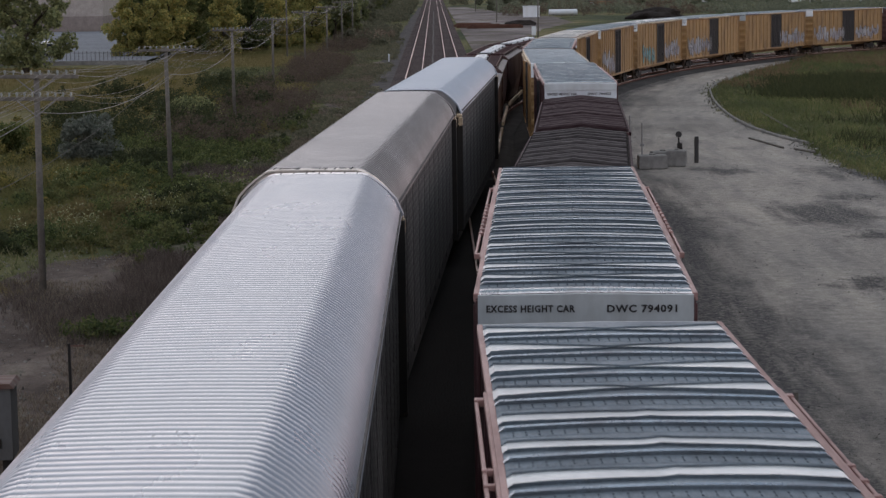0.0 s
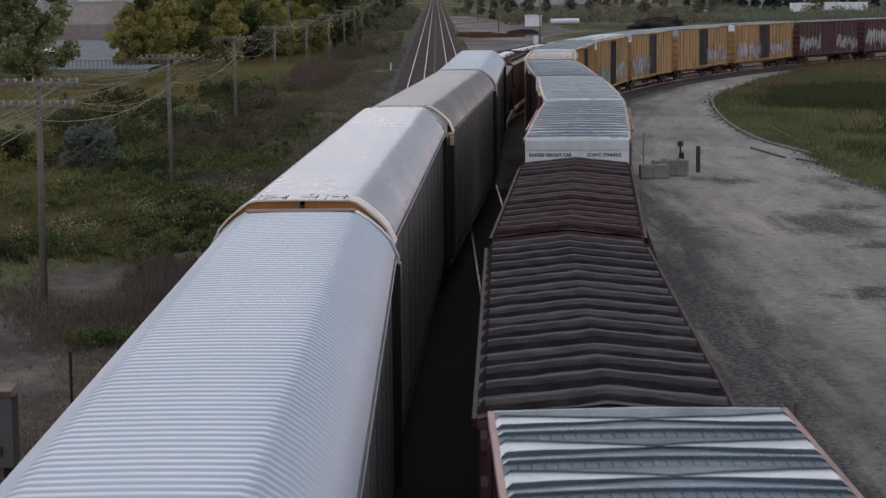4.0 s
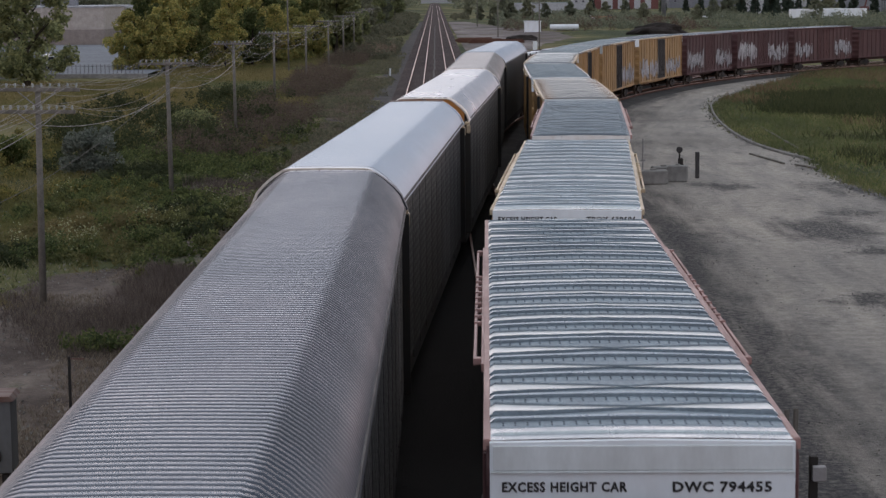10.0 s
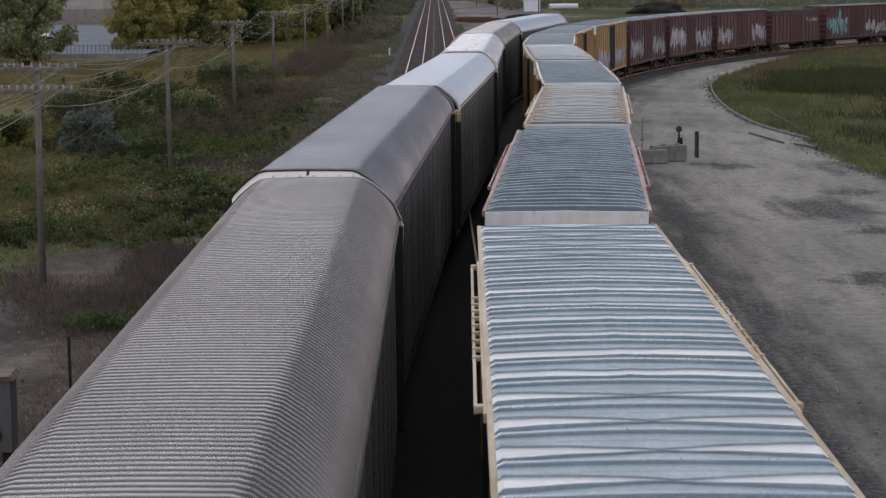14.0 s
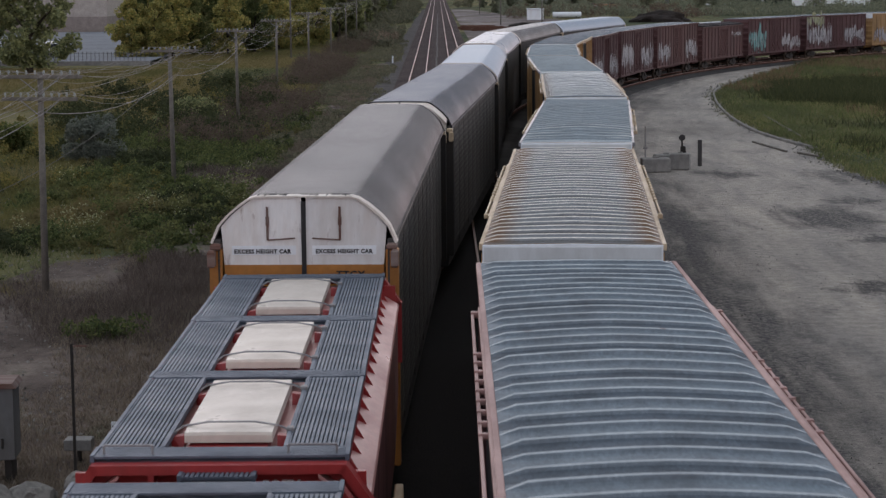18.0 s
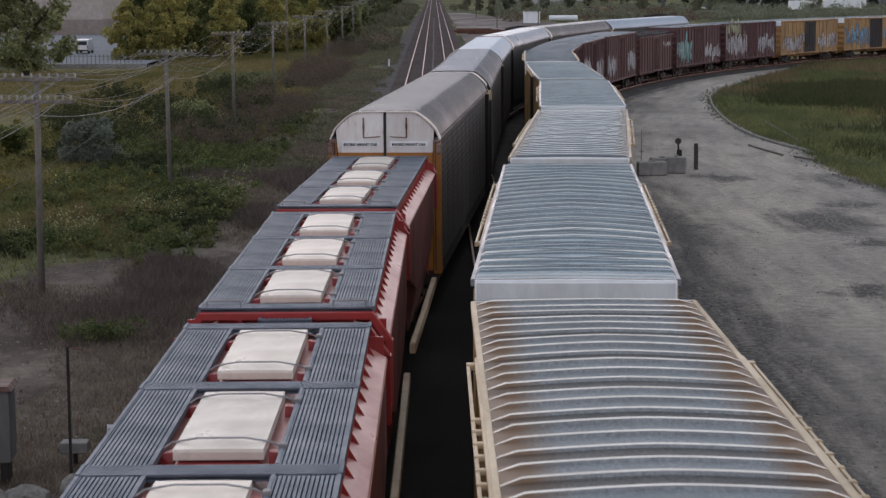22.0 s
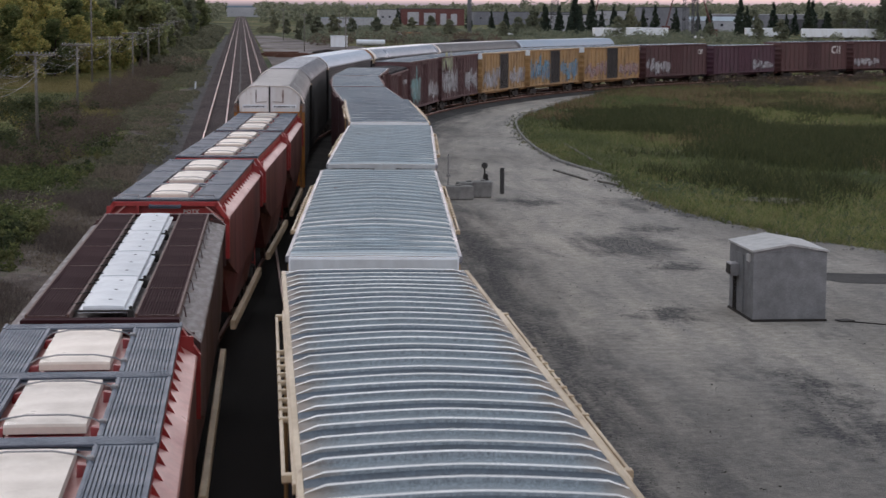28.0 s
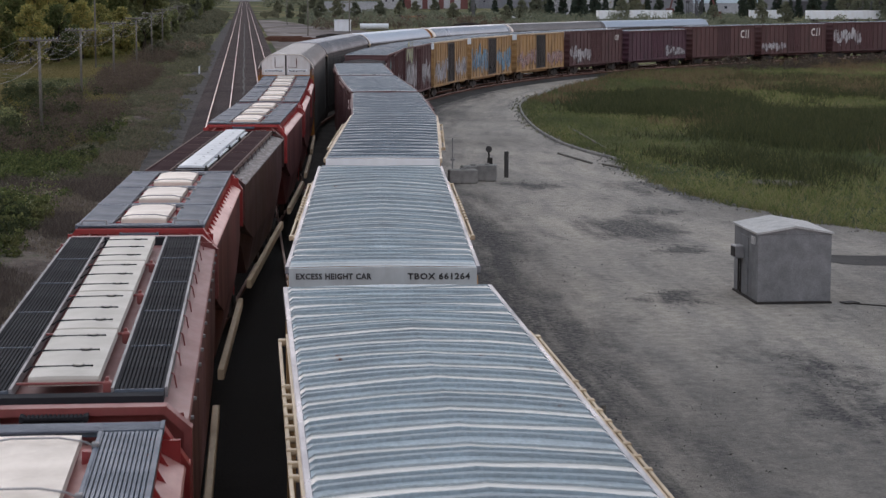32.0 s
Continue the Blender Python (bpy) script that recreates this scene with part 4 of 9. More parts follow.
def roof_mesh(kind, L, W, z, rise, mat, seed=0):
    """A pressed-steel roof: cross ribs, seams and a low gable, as one formed sheet with turned-down edges."""
    r = random.Random(seed)
    if kind == "pressed":
        n, stops = round(L / PANEL[mat is M["galv_blue"]]), [0] * 16
    elif kind == "ribbed":
        n = round(L / 0.52)
        stops = (0.0, 0.12, 0.24, 0.36, 0.475, 0.50, 0.585, 0.64, 0.72, 0.86)
    else:
        n = round(L / 0.98)
        stops = (0.0, 0.06, 0.14, 0.22, 0.27, 0.33, 0.39, 0.44, 0.52, 0.60, 0.64, 0.70, 0.8, 0.9)
    lead = 0.5 if kind == "pressed" else 0.0
    p = (L - 1.5 * lead) / n
    xs = np.sort(np.concatenate([np.linspace(-1, 1, 29), [-0.985, -0.955, -0.9, 0.9, 0.955, 0.985]]))
    m = len(stops)
    jit = [(r.uniform(0.7, 1.3), r.uniform(-0.06, 0.06), r.uniform(0, 1)) for _ in range(n)]
    vs = []
    # plain end sheets with one low bead across them
    for d, f in ((0.0, 0.0), (0.20, 0.004), (0.225, 0.024), (0.25, 0.004), (0.40, 0.006)) if lead else ():
        for x in xs:
            vs.append((x * W / 2, -L / 2 + d, z + rise * (1 - abs(x) ** 1.6) + f * min(1.0, (1 - abs(x)) / 0.05)))
    for i in range(n):
        k, sh, bow = jit[i]
        for j in range(m):
            for x in xs:
                a = abs(x)
                if kind == "pressed":
                    u, f = pressed_row(x, k, sh, bow, crossed(i, n), 1.0 if mat is M["galv_blue"] else 0.45)[j]
                    fade = min(1.0, (1 - a) / 0.05 + 0.1)
                elif kind == "ribbed":
                    u = stops[j]
                    f = float(np.interp(u, (0, 0.12, 0.24, 0.36, 0.475, 0.50, 0.585, 0.64, 0.72, 0.86, 1), (0.0, 0.001, 0.002, 0.005, 0.016, 0.050, 0.058, 0.040, 0.014, 0.004, 0.0))) * (0.85 + 0.3 * bow)
                    fade = min(1.0, max(0.0, (0.985 - a) / 0.13))
                else:
                    u = stops[j]
                    f = float(np.interp(u + 0.014 * math.sin(6 * x + 9 * bow), (0, 0.10, 0.20, 0.33, 0.46, 0.58, 0.69, 1), (0.03, 0.004, 0.0, 0.09, 0.15, 0.156, 0.01, 0.03))) * (0.85 + 0.3 * bow) + 0.004 * math.sin(15 * x + u * 6.28 + bow * 6)
                    fade = min(1.0, (1 - a) / 0.06 + 0.05)
                if kind == "ribbed":
                    f += 0.055 * (1 - a ** 1.5) * min(1.0, (L / 2 - abs(-L / 2 + (i + u) * p)) / 3.5) ** 1.5 / max(fade, 0.25)
                if kind == "pressed":
                    f += bulge(x, -L / 2 + lead + (i + u) * p, L, mat is M["galv_blue"]) / max(fade, 0.2)
                vs.append((x * W / 2, -L / 2 + lead + (i + u) * p, z + (rise * (1 - a) if kind == "gable" else rise * (1 - a ** 1.6)) + f * fade * (1.0 if kind == "pressed" else 0.9 + 0.1 * k)))
    for x in xs:
        vs.append((x * W / 2, L / 2, z + rise * (1 - abs(x) ** (1.0 if kind == "gable" else 1.6))))
    nx = len(xs)
    nr = n * m + 1 + (5 if lead else 0)
    fs = []
    for j in range(nr - 1):
        for i in range(nx - 1):
            q = j * nx + i
            fs.append((q, q + 1, q + nx + 1, q + nx))
    # turned-down edges
    o = len(vs)
    for j in range(nr):
        for i, x in ((0, -W / 2 - 0.012), (nx - 1, W / 2 + 0.012)):
            q = vs[j * nx + i]
            vs.append((x, q[1], z - 0.09))
    for j in range(nr - 1):
        fs.append((j * nx, (j + 1) * nx, o + 2 * j + 2, o + 2 * j))
        fs.append((j * nx + nx - 1, o + 2 * j + 1, o + 2 * j + 3, (j + 1) * nx + nx - 1))
    if kind == "gable":
        return mesh_of("roof", vs, fs, mat, False)
    if kind == "ribbed":
        # crests with caught light painted in, over duller pans; a grimier riveted seam sheet closes each group of two
        # or three ribs
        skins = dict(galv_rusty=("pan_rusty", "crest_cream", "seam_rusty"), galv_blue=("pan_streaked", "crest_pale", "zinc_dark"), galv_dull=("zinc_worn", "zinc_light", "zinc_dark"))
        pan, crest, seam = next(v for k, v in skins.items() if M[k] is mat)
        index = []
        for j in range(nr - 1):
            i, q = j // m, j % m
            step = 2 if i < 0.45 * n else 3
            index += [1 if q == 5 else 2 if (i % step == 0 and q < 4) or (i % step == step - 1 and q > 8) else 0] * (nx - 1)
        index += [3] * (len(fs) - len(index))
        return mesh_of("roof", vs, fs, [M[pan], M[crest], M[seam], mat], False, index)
    # darker zinc on riveted seams and dished middles, bright folds: sky reflections painted in
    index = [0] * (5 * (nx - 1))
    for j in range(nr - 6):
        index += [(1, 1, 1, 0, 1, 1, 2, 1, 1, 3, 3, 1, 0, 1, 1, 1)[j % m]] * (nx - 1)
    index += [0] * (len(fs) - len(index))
    skins = dict(galv_worn=("zinc_worn", "zinc_mid", "glare_worn"), galv_blue=("zinc_pale", "zinc_light", "glare_blue"), galv_bright=("zinc_bright", "zinc_bright", "glare_bright"))
    skin = next((v for k, v in skins.items() if M[k] is mat), ("zinc_mid", "zinc_light", "glare_bright"))
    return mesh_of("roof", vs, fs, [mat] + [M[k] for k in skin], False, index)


def rivet_mesh(L, W, z, rise, pitch):
    """Seam bolts across each panel joint."""
    b = Build()
    n = round(L / pitch)
    for i in range(n):
        for k in range(23):
            x = (-0.9 + 1.8 * k / 22) * W / 2
            for u in (0.06, 0.15):
                y = -L / 2 + 0.5 + (i + u) * (L - 0.75) / n
                h = rise * (1 - (abs(x) / (W / 2)) ** 1.6) + 0.014 + bulge(x / (W / 2), y, L, pitch < 1)
                b.box(x - 0.010, x + 0.010, y - 0.010, y + 0.010, z + h - 0.01, z + h + 0.007)
    return b.mesh("seam_bolting", M["zinc_dark"])


def end_wall(W, z0, z1, mat, ribs=6):
    """A steel car end with horizontal corrugations; faces -y at y = 0."""
    b = Build()
    prof = []
    h = (z1 - z0) / ribs
    for i in range(ribs):
        zz = z0 + i * h
        prof += [(0.0, zz), (0.0, zz + 0.25 * h), (-0.05, zz + 0.45 * h), (-0.05, zz + 0.7 * h), (0.0, zz + 0.9 * h)]
    prof.append((0.0, z1))
    vs = [(sx * W / 2, d, zz) for sx in (-1, 1) for d, zz in prof] + [(sx * W / 2, 0.06, zz) for sx in (-1, 1) for zz in (z0, z1)]
    n = len(prof)
    fs = [(i, n + i, n + i + 1, i + 1) for i in range(n - 1)]
    b.quad_mesh(vs, fs)
    b.box(-W / 2, W / 2, 0.005, 0.06, z0, z1)
    return b.mesh("end_wall", mat)


def side_wall(L, x, z0, z1, mat, gap, pitch=1.12):
    """One side with its vertical posts, left open between -gap and gap for the doors."""
    b = Build()
    sg = 1 if x > 0 else -1
    for ya, yb in ((-L / 2, -gap), (gap, L / 2)):
        b.box(min(x - sg * 0.03, x), max(x - sg * 0.03, x), ya, yb, z0, z1)
        n = max(1, round((yb - ya) / pitch))
        for i in range(n + 1):
            y = ya + 0.05 + (yb - ya - 0.1) * i / n
            b.box(min(x, x + sg * 0.055), max(x, x + sg * 0.055), y - 0.05, y + 0.05, z0, z1 - 0.05, 0.012)
    b.box(min(x, x + sg * 0.05), max(x, x + sg * 0.05), -L / 2, L / 2, z0, z0 + 0.16, 0.01)
    b.box(min(x, x + sg * 0.035), max(x, x + sg * 0.035), -L / 2, L / 2, z1 - 0.12, z1, 0.01)
    return b.mesh("side_wall", mat)


def plug_door(w, z0, z1, sg, mat):
    b = Build()
    b.box(-0.05 if sg > 0 else -0.02, 0.02 if sg > 0 else 0.05, -w / 2, w / 2, z0, z1, 0.015)
    for k in range(5):
        zz = z0 + (z1 - z0) * (k + 0.5) / 5
        b.box(0.02 if sg > 0 else -0.045, 0.045 if sg > 0 else -0.02, -w / 2 + 0.08, w / 2 - 0.08, zz - 0.04, zz + 0.04, 0.01)
    for y in (-w * 0.36, -w * 0.12, w * 0.12, w * 0.36):
        b.tube((0.07 * sg, y, z0 + 0.1), (0.07 * sg, y, z1 - 0.1), 0.022, 6)
    b.box(min(0.05 * sg, 0.12 * sg), max(0.05 * sg, 0.12 * sg), -0.12, 0.12, z0 + 0.7, z0 + 0.95, 0.01)
    return b.mesh("plug_door", mat)


def guide_rail(length, sg, mat):
    """Door guide that stands off the top of the side: two bars with cross lugs in the middle third."""
    b = Build()
    b.box(min(0.03 * sg, 0.09 * sg), max(0.03 * sg, 0.09 * sg), -length / 2, length / 2, -0.05, 0.05, 0.008)
    b.box(min(0.145 * sg, 0.185 * sg), max(0.145 * sg, 0.185 * sg), -length / 2 + 0.5, length / 2 - 0.1, -0.07, 0.0, 0.008)
    for i in range(9):
        y = -length * 0.2 + length * 0.4 * i / 8
        b.box(min(0.0, 0.19 * sg), max(0.0, 0.19 * sg), y - 0.035, y + 0.035, -0.04, 0.02, 0.008)
    for y in (-length / 2 + 0.55, length / 2 - 0.2):
        b.box(min(0.0, 0.185 * sg), max(0.0, 0.185 * sg), y - 0.06, y + 0.06, -0.06, 0.02, 0.008)
    return b.mesh("door_guide", mat)


def ladder(z0, z1, sg, mat):
    b = Build()
    for y in (-0.22, 0.22):
        b.tube((0.07 * sg, y, z0), (0.07 * sg, y, z1), 0.018, 6)
    n = int((z1 - z0) / 0.36)
    for i in range(n + 1):
        zz = z0 + 0.1 + (z1 - z0 - 0.2) * i / n
        b.tube((0.07 * sg, -0.22, zz), (0.07 * sg, 0.22, zz), 0.014, 6)
    return b.mesh("ladder", mat)


def truck_mesh():
    b = Build()
    for sx in (-1, 1):
        x = sx * 0.98
        b.loft([[Vector((x - 0.06, y, z)) for y, z in ((-1.15, 0.36), (-1.15, 0.6), (-0.5, 0.78), (0.5, 0.78), (1.15, 0.6), (1.15, 0.36), (0.45, 0.24), (-0.45, 0.24))],
                [Vector((x + 0.06, y, z)) for y, z in ((-1.15, 0.36), (-1.15, 0.6), (-0.5, 0.78), (0.5, 0.78), (1.15, 0.6), (1.15, 0.36), (0.45, 0.24), (-0.45, 0.24))]])
        for y in (-0.2, 0, 0.2):
            b.tube((x, y, 0.3), (x, y, 0.62), 0.07, 6)
    b.box(-1.1, 1.1, -0.2, 0.2, 0.5, 0.85, 0.04)
    return b.mesh("truck", M["underframe"])


def wheelset_mesh():
    b = Build()
    for sx in (-1, 1):
        b.tube((sx * 0.69, 0, 0), (sx * 0.72, 0, 0), 0.485, 20)
        b.tube((sx * 0.72, 0, 0), (sx * 0.83, 0, 0), 0.455, 20)
    b.tube((-1.05, 0, 0), (1.05, 0, 0), 0.085, 8)
    return b.mesh("wheelset", M["wheel"])


def coupler_mesh():
    b = Build()
    b.box(-0.11, 0.11, -0.45, 0.25, 0.72, 0.98, 0.03)
    b.box(-0.19, 0.17, -0.78, -0.42, 0.68, 1.02, 0.05)
    return b.mesh("coupler", M["underframe"])


def running_gear(car, L, inset=2.3):
    for sgn in (-1, 1):
        y = sgn * (L / 2 - inset)
        tr = part("truck", shared("truck", truck_mesh), car, m=pose(0, y, 0))
        for dy in (-0.85, 0.85):
            part("wheelset", shared("wheelset", wheelset_mesh), tr, m=pose(0, dy, 0.465))
        part("coupler", shared("coupler", coupler_mesh), car, m=pose(0, sgn * L / 2, 0, 0, 0, 0 if sgn < 0 else 180))


def spray(seed, w, h, mat):
    """Wild sprayed shapes that spell nothing, in the YZ plane: puffed fills, dark edges round them, thin pale flourishes and runs."""
    r = random.Random(seed)
    vs, fs, index = [], [], []

    def strip(pts, x, mi):
        o = len(vs)
        vs.extend((x, y, max(0.0, min(h * 1.25, z))) for q in pts for y, z in q)
        for i in range(len(pts) - 1):
            fs.append((o + 2 * i, o + 2 * i + 1, o + 2 * i + 3, o + 2 * i + 2))
            index.append(mi)

    def arc(cy, cz, ry, rz, t0, t1, wd, x, mi, n=9):
        pts = []
        for i in range(n):
            t = t0 + t1 * i / (n - 1)
            c, q = math.cos(t), math.sin(t)
            pts.append(((cy + (ry - wd) * c, cz + (rz - wd) * q), (cy + (ry + wd) * c, cz + (rz + wd) * q)))
        strip(pts, x, mi)

    n = max(2, int(w / 0.62))
    for g in range(n):
        cy = -w / 2 + (g + 0.5) * w / n + r.uniform(-0.08, 0.08)
        tall = h * r.uniform(0.5, 0.66)
        cz = tall * r.uniform(0.95, 1.15)
        x = 0.00012 * g
        # a puffed letter-like shape: two or three lobes
        for k in range(r.randint(2, 3)):
            ly, lz = cy + r.uniform(-0.16, 0.16), cz + r.uniform(-0.4, 0.4) * tall
            ry, rz = r.uniform(0.2, 0.36), r.uniform(0.34, 0.6) * tall
            o = len(vs)
            m = 10
            for i in range(m):
                t = 6.283 * i / m
                q = 1 + 0.2 * math.sin(2 * t + 6 * r.random())
                vs.append((x + 0.0004 * k, ly + ry * q * math.cos(t), max(0.0, lz + rz * q * math.sin(t))))
            fs.append(tuple(range(o, o + m)))
            index.append(0)
            if r.random() < 0.8:
                arc(ly, lz, ry, rz, r.uniform(0, 6.28), r.uniform(2.5, 5.5), 0.03, x + 0.0018, 1)
        for k in range(2):
            arc(cy + r.uniform(-0.2, 0.2), cz + r.uniform(-0.3, 0.5) * tall, r.uniform(0.08, 0.3), r.uniform(0.15, 0.6) * tall, r.uniform(0, 6.28), r.uniform(1.5, 4), 0.024, x + 0.0026, 2)
        if r.random() < 0.5:
            y = cy + r.uniform(-0.2, 0.2)
            strip([((y - 0.02, 0.0), (y + 0.02, 0.0)), ((y - 0.02, cz * r.uniform(0.5, 1.0)), (y + 0.02, cz * 0.9))], x + 0.0012, 0)
    return mesh_of("spray_paint", vs, fs, [mat, M["spray_edge"], M["spray_pale"]], False, index)


def emblem(w, h, mat):
    """A plain open ring and a slanted bar side by side."""
    b = Build()
    r0, r1, n = 0.30 * h, 0.5 * h, 14
    pts = []
    for i in range(n + 1):
        t = math.radians(50 + 260 * i / n)
        pts += [Vector((0.004, -w * 0.24 + r0 * 1.15 * math.cos(t), h / 2 + r0 * math.sin(t))), Vector((0.004, -w * 0.24 + r1 * 1.15 * math.cos(t), h / 2 + r1 * math.sin(t)))]
    b.quad_mesh(pts, [(2 * i, 2 * i + 1, 2 * i + 3, 2 * i + 2) for i in range(n)])
    for y in (0.08, 0.34):
        b.quad_mesh([Vector((0.004, w * y - 0.1, 0)), Vector((0.004, w * y + 0.1, 0)), Vector((0.004, w * y + 0.2, h)), Vector((0.004, w * y, h))], [(0, 1, 2, 3)])
    return b.mesh("spray_paint", mat)


def boxcar(near, L, H, paint, roof_kind, roof_mat, trim, cap=None, marks=None, label="", doors="black_door", tags=(), rise=0.024, W=2.98):
    """near: metres along the track of its near end at the start. A boxcar with posts, doors, guides, ladders and trucks."""
    car = thing("boxcar", RIGHT.pose_of(near + L / 2, L / 2 - 2.3), label, "boxcar", "boxcars of the train")
    ze = H - rise
    zs = 1.05
    xs = 1.42
    key = (L, H, paint)
    shell = shared(("shell",) + key, lambda: Build().box(-xs + 0.03, xs - 0.03, -L / 2 + 0.05, L / 2 - 0.05, zs, ze - 0.02).box(-0.3, 0.3, -L / 2 + 0.3, L / 2 - 0.3, 0.7, zs).mesh("body", M[paint]))
    part("body", shell, car)
    part("roof", shared(("roof", L, H, roof_kind, roof_mat, rise, int(near) % 3), lambda: roof_mesh(roof_kind, L, W, ze, rise, M[roof_mat], int(near) % 3)), car, "formed steel roof with cross ribs")
    if roof_kind == "pressed" and roof_mat not in ("galv_blue", "galv_bright"):
        part("seam_bolting", shared(("rivets", L, H, rise), lambda: rivet_mesh(L, W, ze, rise, PANEL[0])), car, kind="stuff")
    dw = 1.55
    for sg in (-1, 1):
        part("side_wall", shared(("side", sg) + key, lambda: side_wall(L, sg * xs, zs, ze - 0.05, M[paint], dw + 0.06)), car)
        for k in (-1, 1):
            part("plug_door", shared(("door", sg, H, doors), lambda: plug_door(dw, zs + 0.12, ze - 0.2, sg, M[doors])), car, m=pose(sg * (xs + 0.02), k * dw / 2 + k * 0.02, 0))
        if roof_kind != "gable":
            part("door_guide", shared(("guide", sg, trim), lambda: guide_rail(10.6 if L > 17 else 7.0, sg, M[trim])), car, m=pose(sg * (W / 2 - 0.01), 0, ze - 0.05))
        for y in (-L / 2 + 0.35, L / 2 - 0.35):
            part("ladder", shared(("ladder", sg, H, paint), lambda: ladder(1.2, ze - 0.15, sg, M[paint])), car, m=pose(sg * xs, y, 0))
        # eave trim along the whole roof edge
        part("eave_trim", shared(("eave", sg, L, H, trim, roof_mat == "galv_blue" and roof_kind == "pressed"), lambda: Build().box(min(sg * (W / 2 - 0.02), sg * (W / 2 + 0.05)), max(sg * (W / 2 - 0.02), sg * (W / 2 + 0.05)), -L / 2, L / 2, ze - 0.1, ze + 0.015, 0.01).mesh("eave_trim", M["galv_dull"] if roof_mat == "galv_blue" and roof_kind == "pressed" else M[trim])), car)
    for sgn in (-1, 1):
        part("end_wall", shared(("end",) + key, lambda: end_wall(2 * xs + 0.1, zs, ze - 0.05, M[paint])), car, m=pose(0, sgn * L / 2, 0, 0, 0, 0 if sgn < 0 else 180))
        part("end_gable", shared(("gable", H, paint, W, rise), lambda: Build().loft([[Vector((-W / 2 + 0.02, y, ze - 0.1)), Vector((W / 2 - 0.02, y, ze - 0.1)), Vector((W / 2 - 0.02, y, ze - 0.005)), Vector((0, y, ze + rise - 0.006)), Vector((-W / 2 + 0.02, y, ze - 0.005))] for y in (0.09, -0.012)]).mesh("end_gable", M[paint])), car, m=pose(0, sgn * L / 2, 0, 0, 0, 0 if sgn < 0 else 180))
    if cap:
        hcap = 0.56 if H < 5.1 else 0.66
        capm = shared(("cap", H, cap), lambda: Build().loft([[Vector((-W / 2 + 0.01, y, ze - hcap - 0.04)), Vector((W / 2 - 0.01, y, ze - hcap - 0.04)), Vector((W / 2 - 0.01, y, ze - 0.005)), Vector((0, y, ze + rise - 0.006)), Vector((-W / 2 + 0.01, y, ze - 0.005))] for y in (0.05, -0.03)]).box(-W / 2 + 0.02, W / 2 - 0.02, -0.04, -0.03, ze - hcap - 0.03, ze - hcap).mesh("end_cap", M[cap]))
        for sgn in (-1, 1):
            part("end_cap", capm, car, "pale band across the top of the end", m=pose(0, sgn * (L / 2 + 0.06), 0, 0, 0, 0 if sgn < 0 else 180))
            if cap == "white_end" and marks and marks[2] >= 0.3:
                part("end_flap", shared(("flap", H, W, rise), lambda: Build().box(-W / 2 + 0.04, W / 2 - 0.04, -0.052, -0.03, ze - 0.27, ze - 0.03, 0.006).box(-W / 2 + 0.02, W / 2 - 0.02, -0.062, -0.03, ze - 0.296, ze - 0.274, 0.005).mesh("end_flap", M["cap_grey"])), car, "dulled upper strip of the end", m=pose(0, sgn * (L / 2 + 0.06), 0, 0, 0, 0 if sgn < 0 else 180))
        if marks:
            a, bmk, drop = marks
            part("lettering", shared(("txt", a, drop == 0.31), lambda: lettering(a, 0.16 if marks[2] != 0.31 else 0.145, M["ink"], 1.19 if marks[2] != 0.31 else 0.98)), car, "black stencilled words", m=pose(-W / 2 + 0.12, -L / 2 - 0.095, ze - drop - 0.055))
            for q in (0, 1):
                part("lettering", shared(("txt", bmk, q), lambda: lettering(bmk, 0.17, M["ink"], 0.94 if "DWC" in bmk else 0.88 if "AOK" in bmk else 0.98, slant=0.25 if "TBOX 66" in bmk and "661264" not in bmk else 0.0, word=q)), car, "black stencilled mark", m=pose(W / 2 - (1.17 if "DWC" in bmk else 1.0 if "AOK" in bmk else 1.1), -L / 2 - 0.095, ze - drop - 0.06))
    for i, (y, w, h, z, mt) in enumerate(tags):
        part("spray_paint", shared(("spray", near, i), lambda: emblem(w, h, M[mt]) if mt == "white_ink" else spray(int(near * 7) + i, max(w, min(w * 1.6, L - 2 * abs(y) - 0.4)), h * (1.35 if h > 0.7 else 1.0), M[mt])), car, "wild spray-painted strokes", m=pose(xs + 0.062, y, z), kind="stuff")
    running_gear(car, L)
    MOVERS.append((car, RIGHT, near + L / 2, L / 2 - 2.3, -1))
    return car


EXC = "EXCESS HEIGHT CAR"


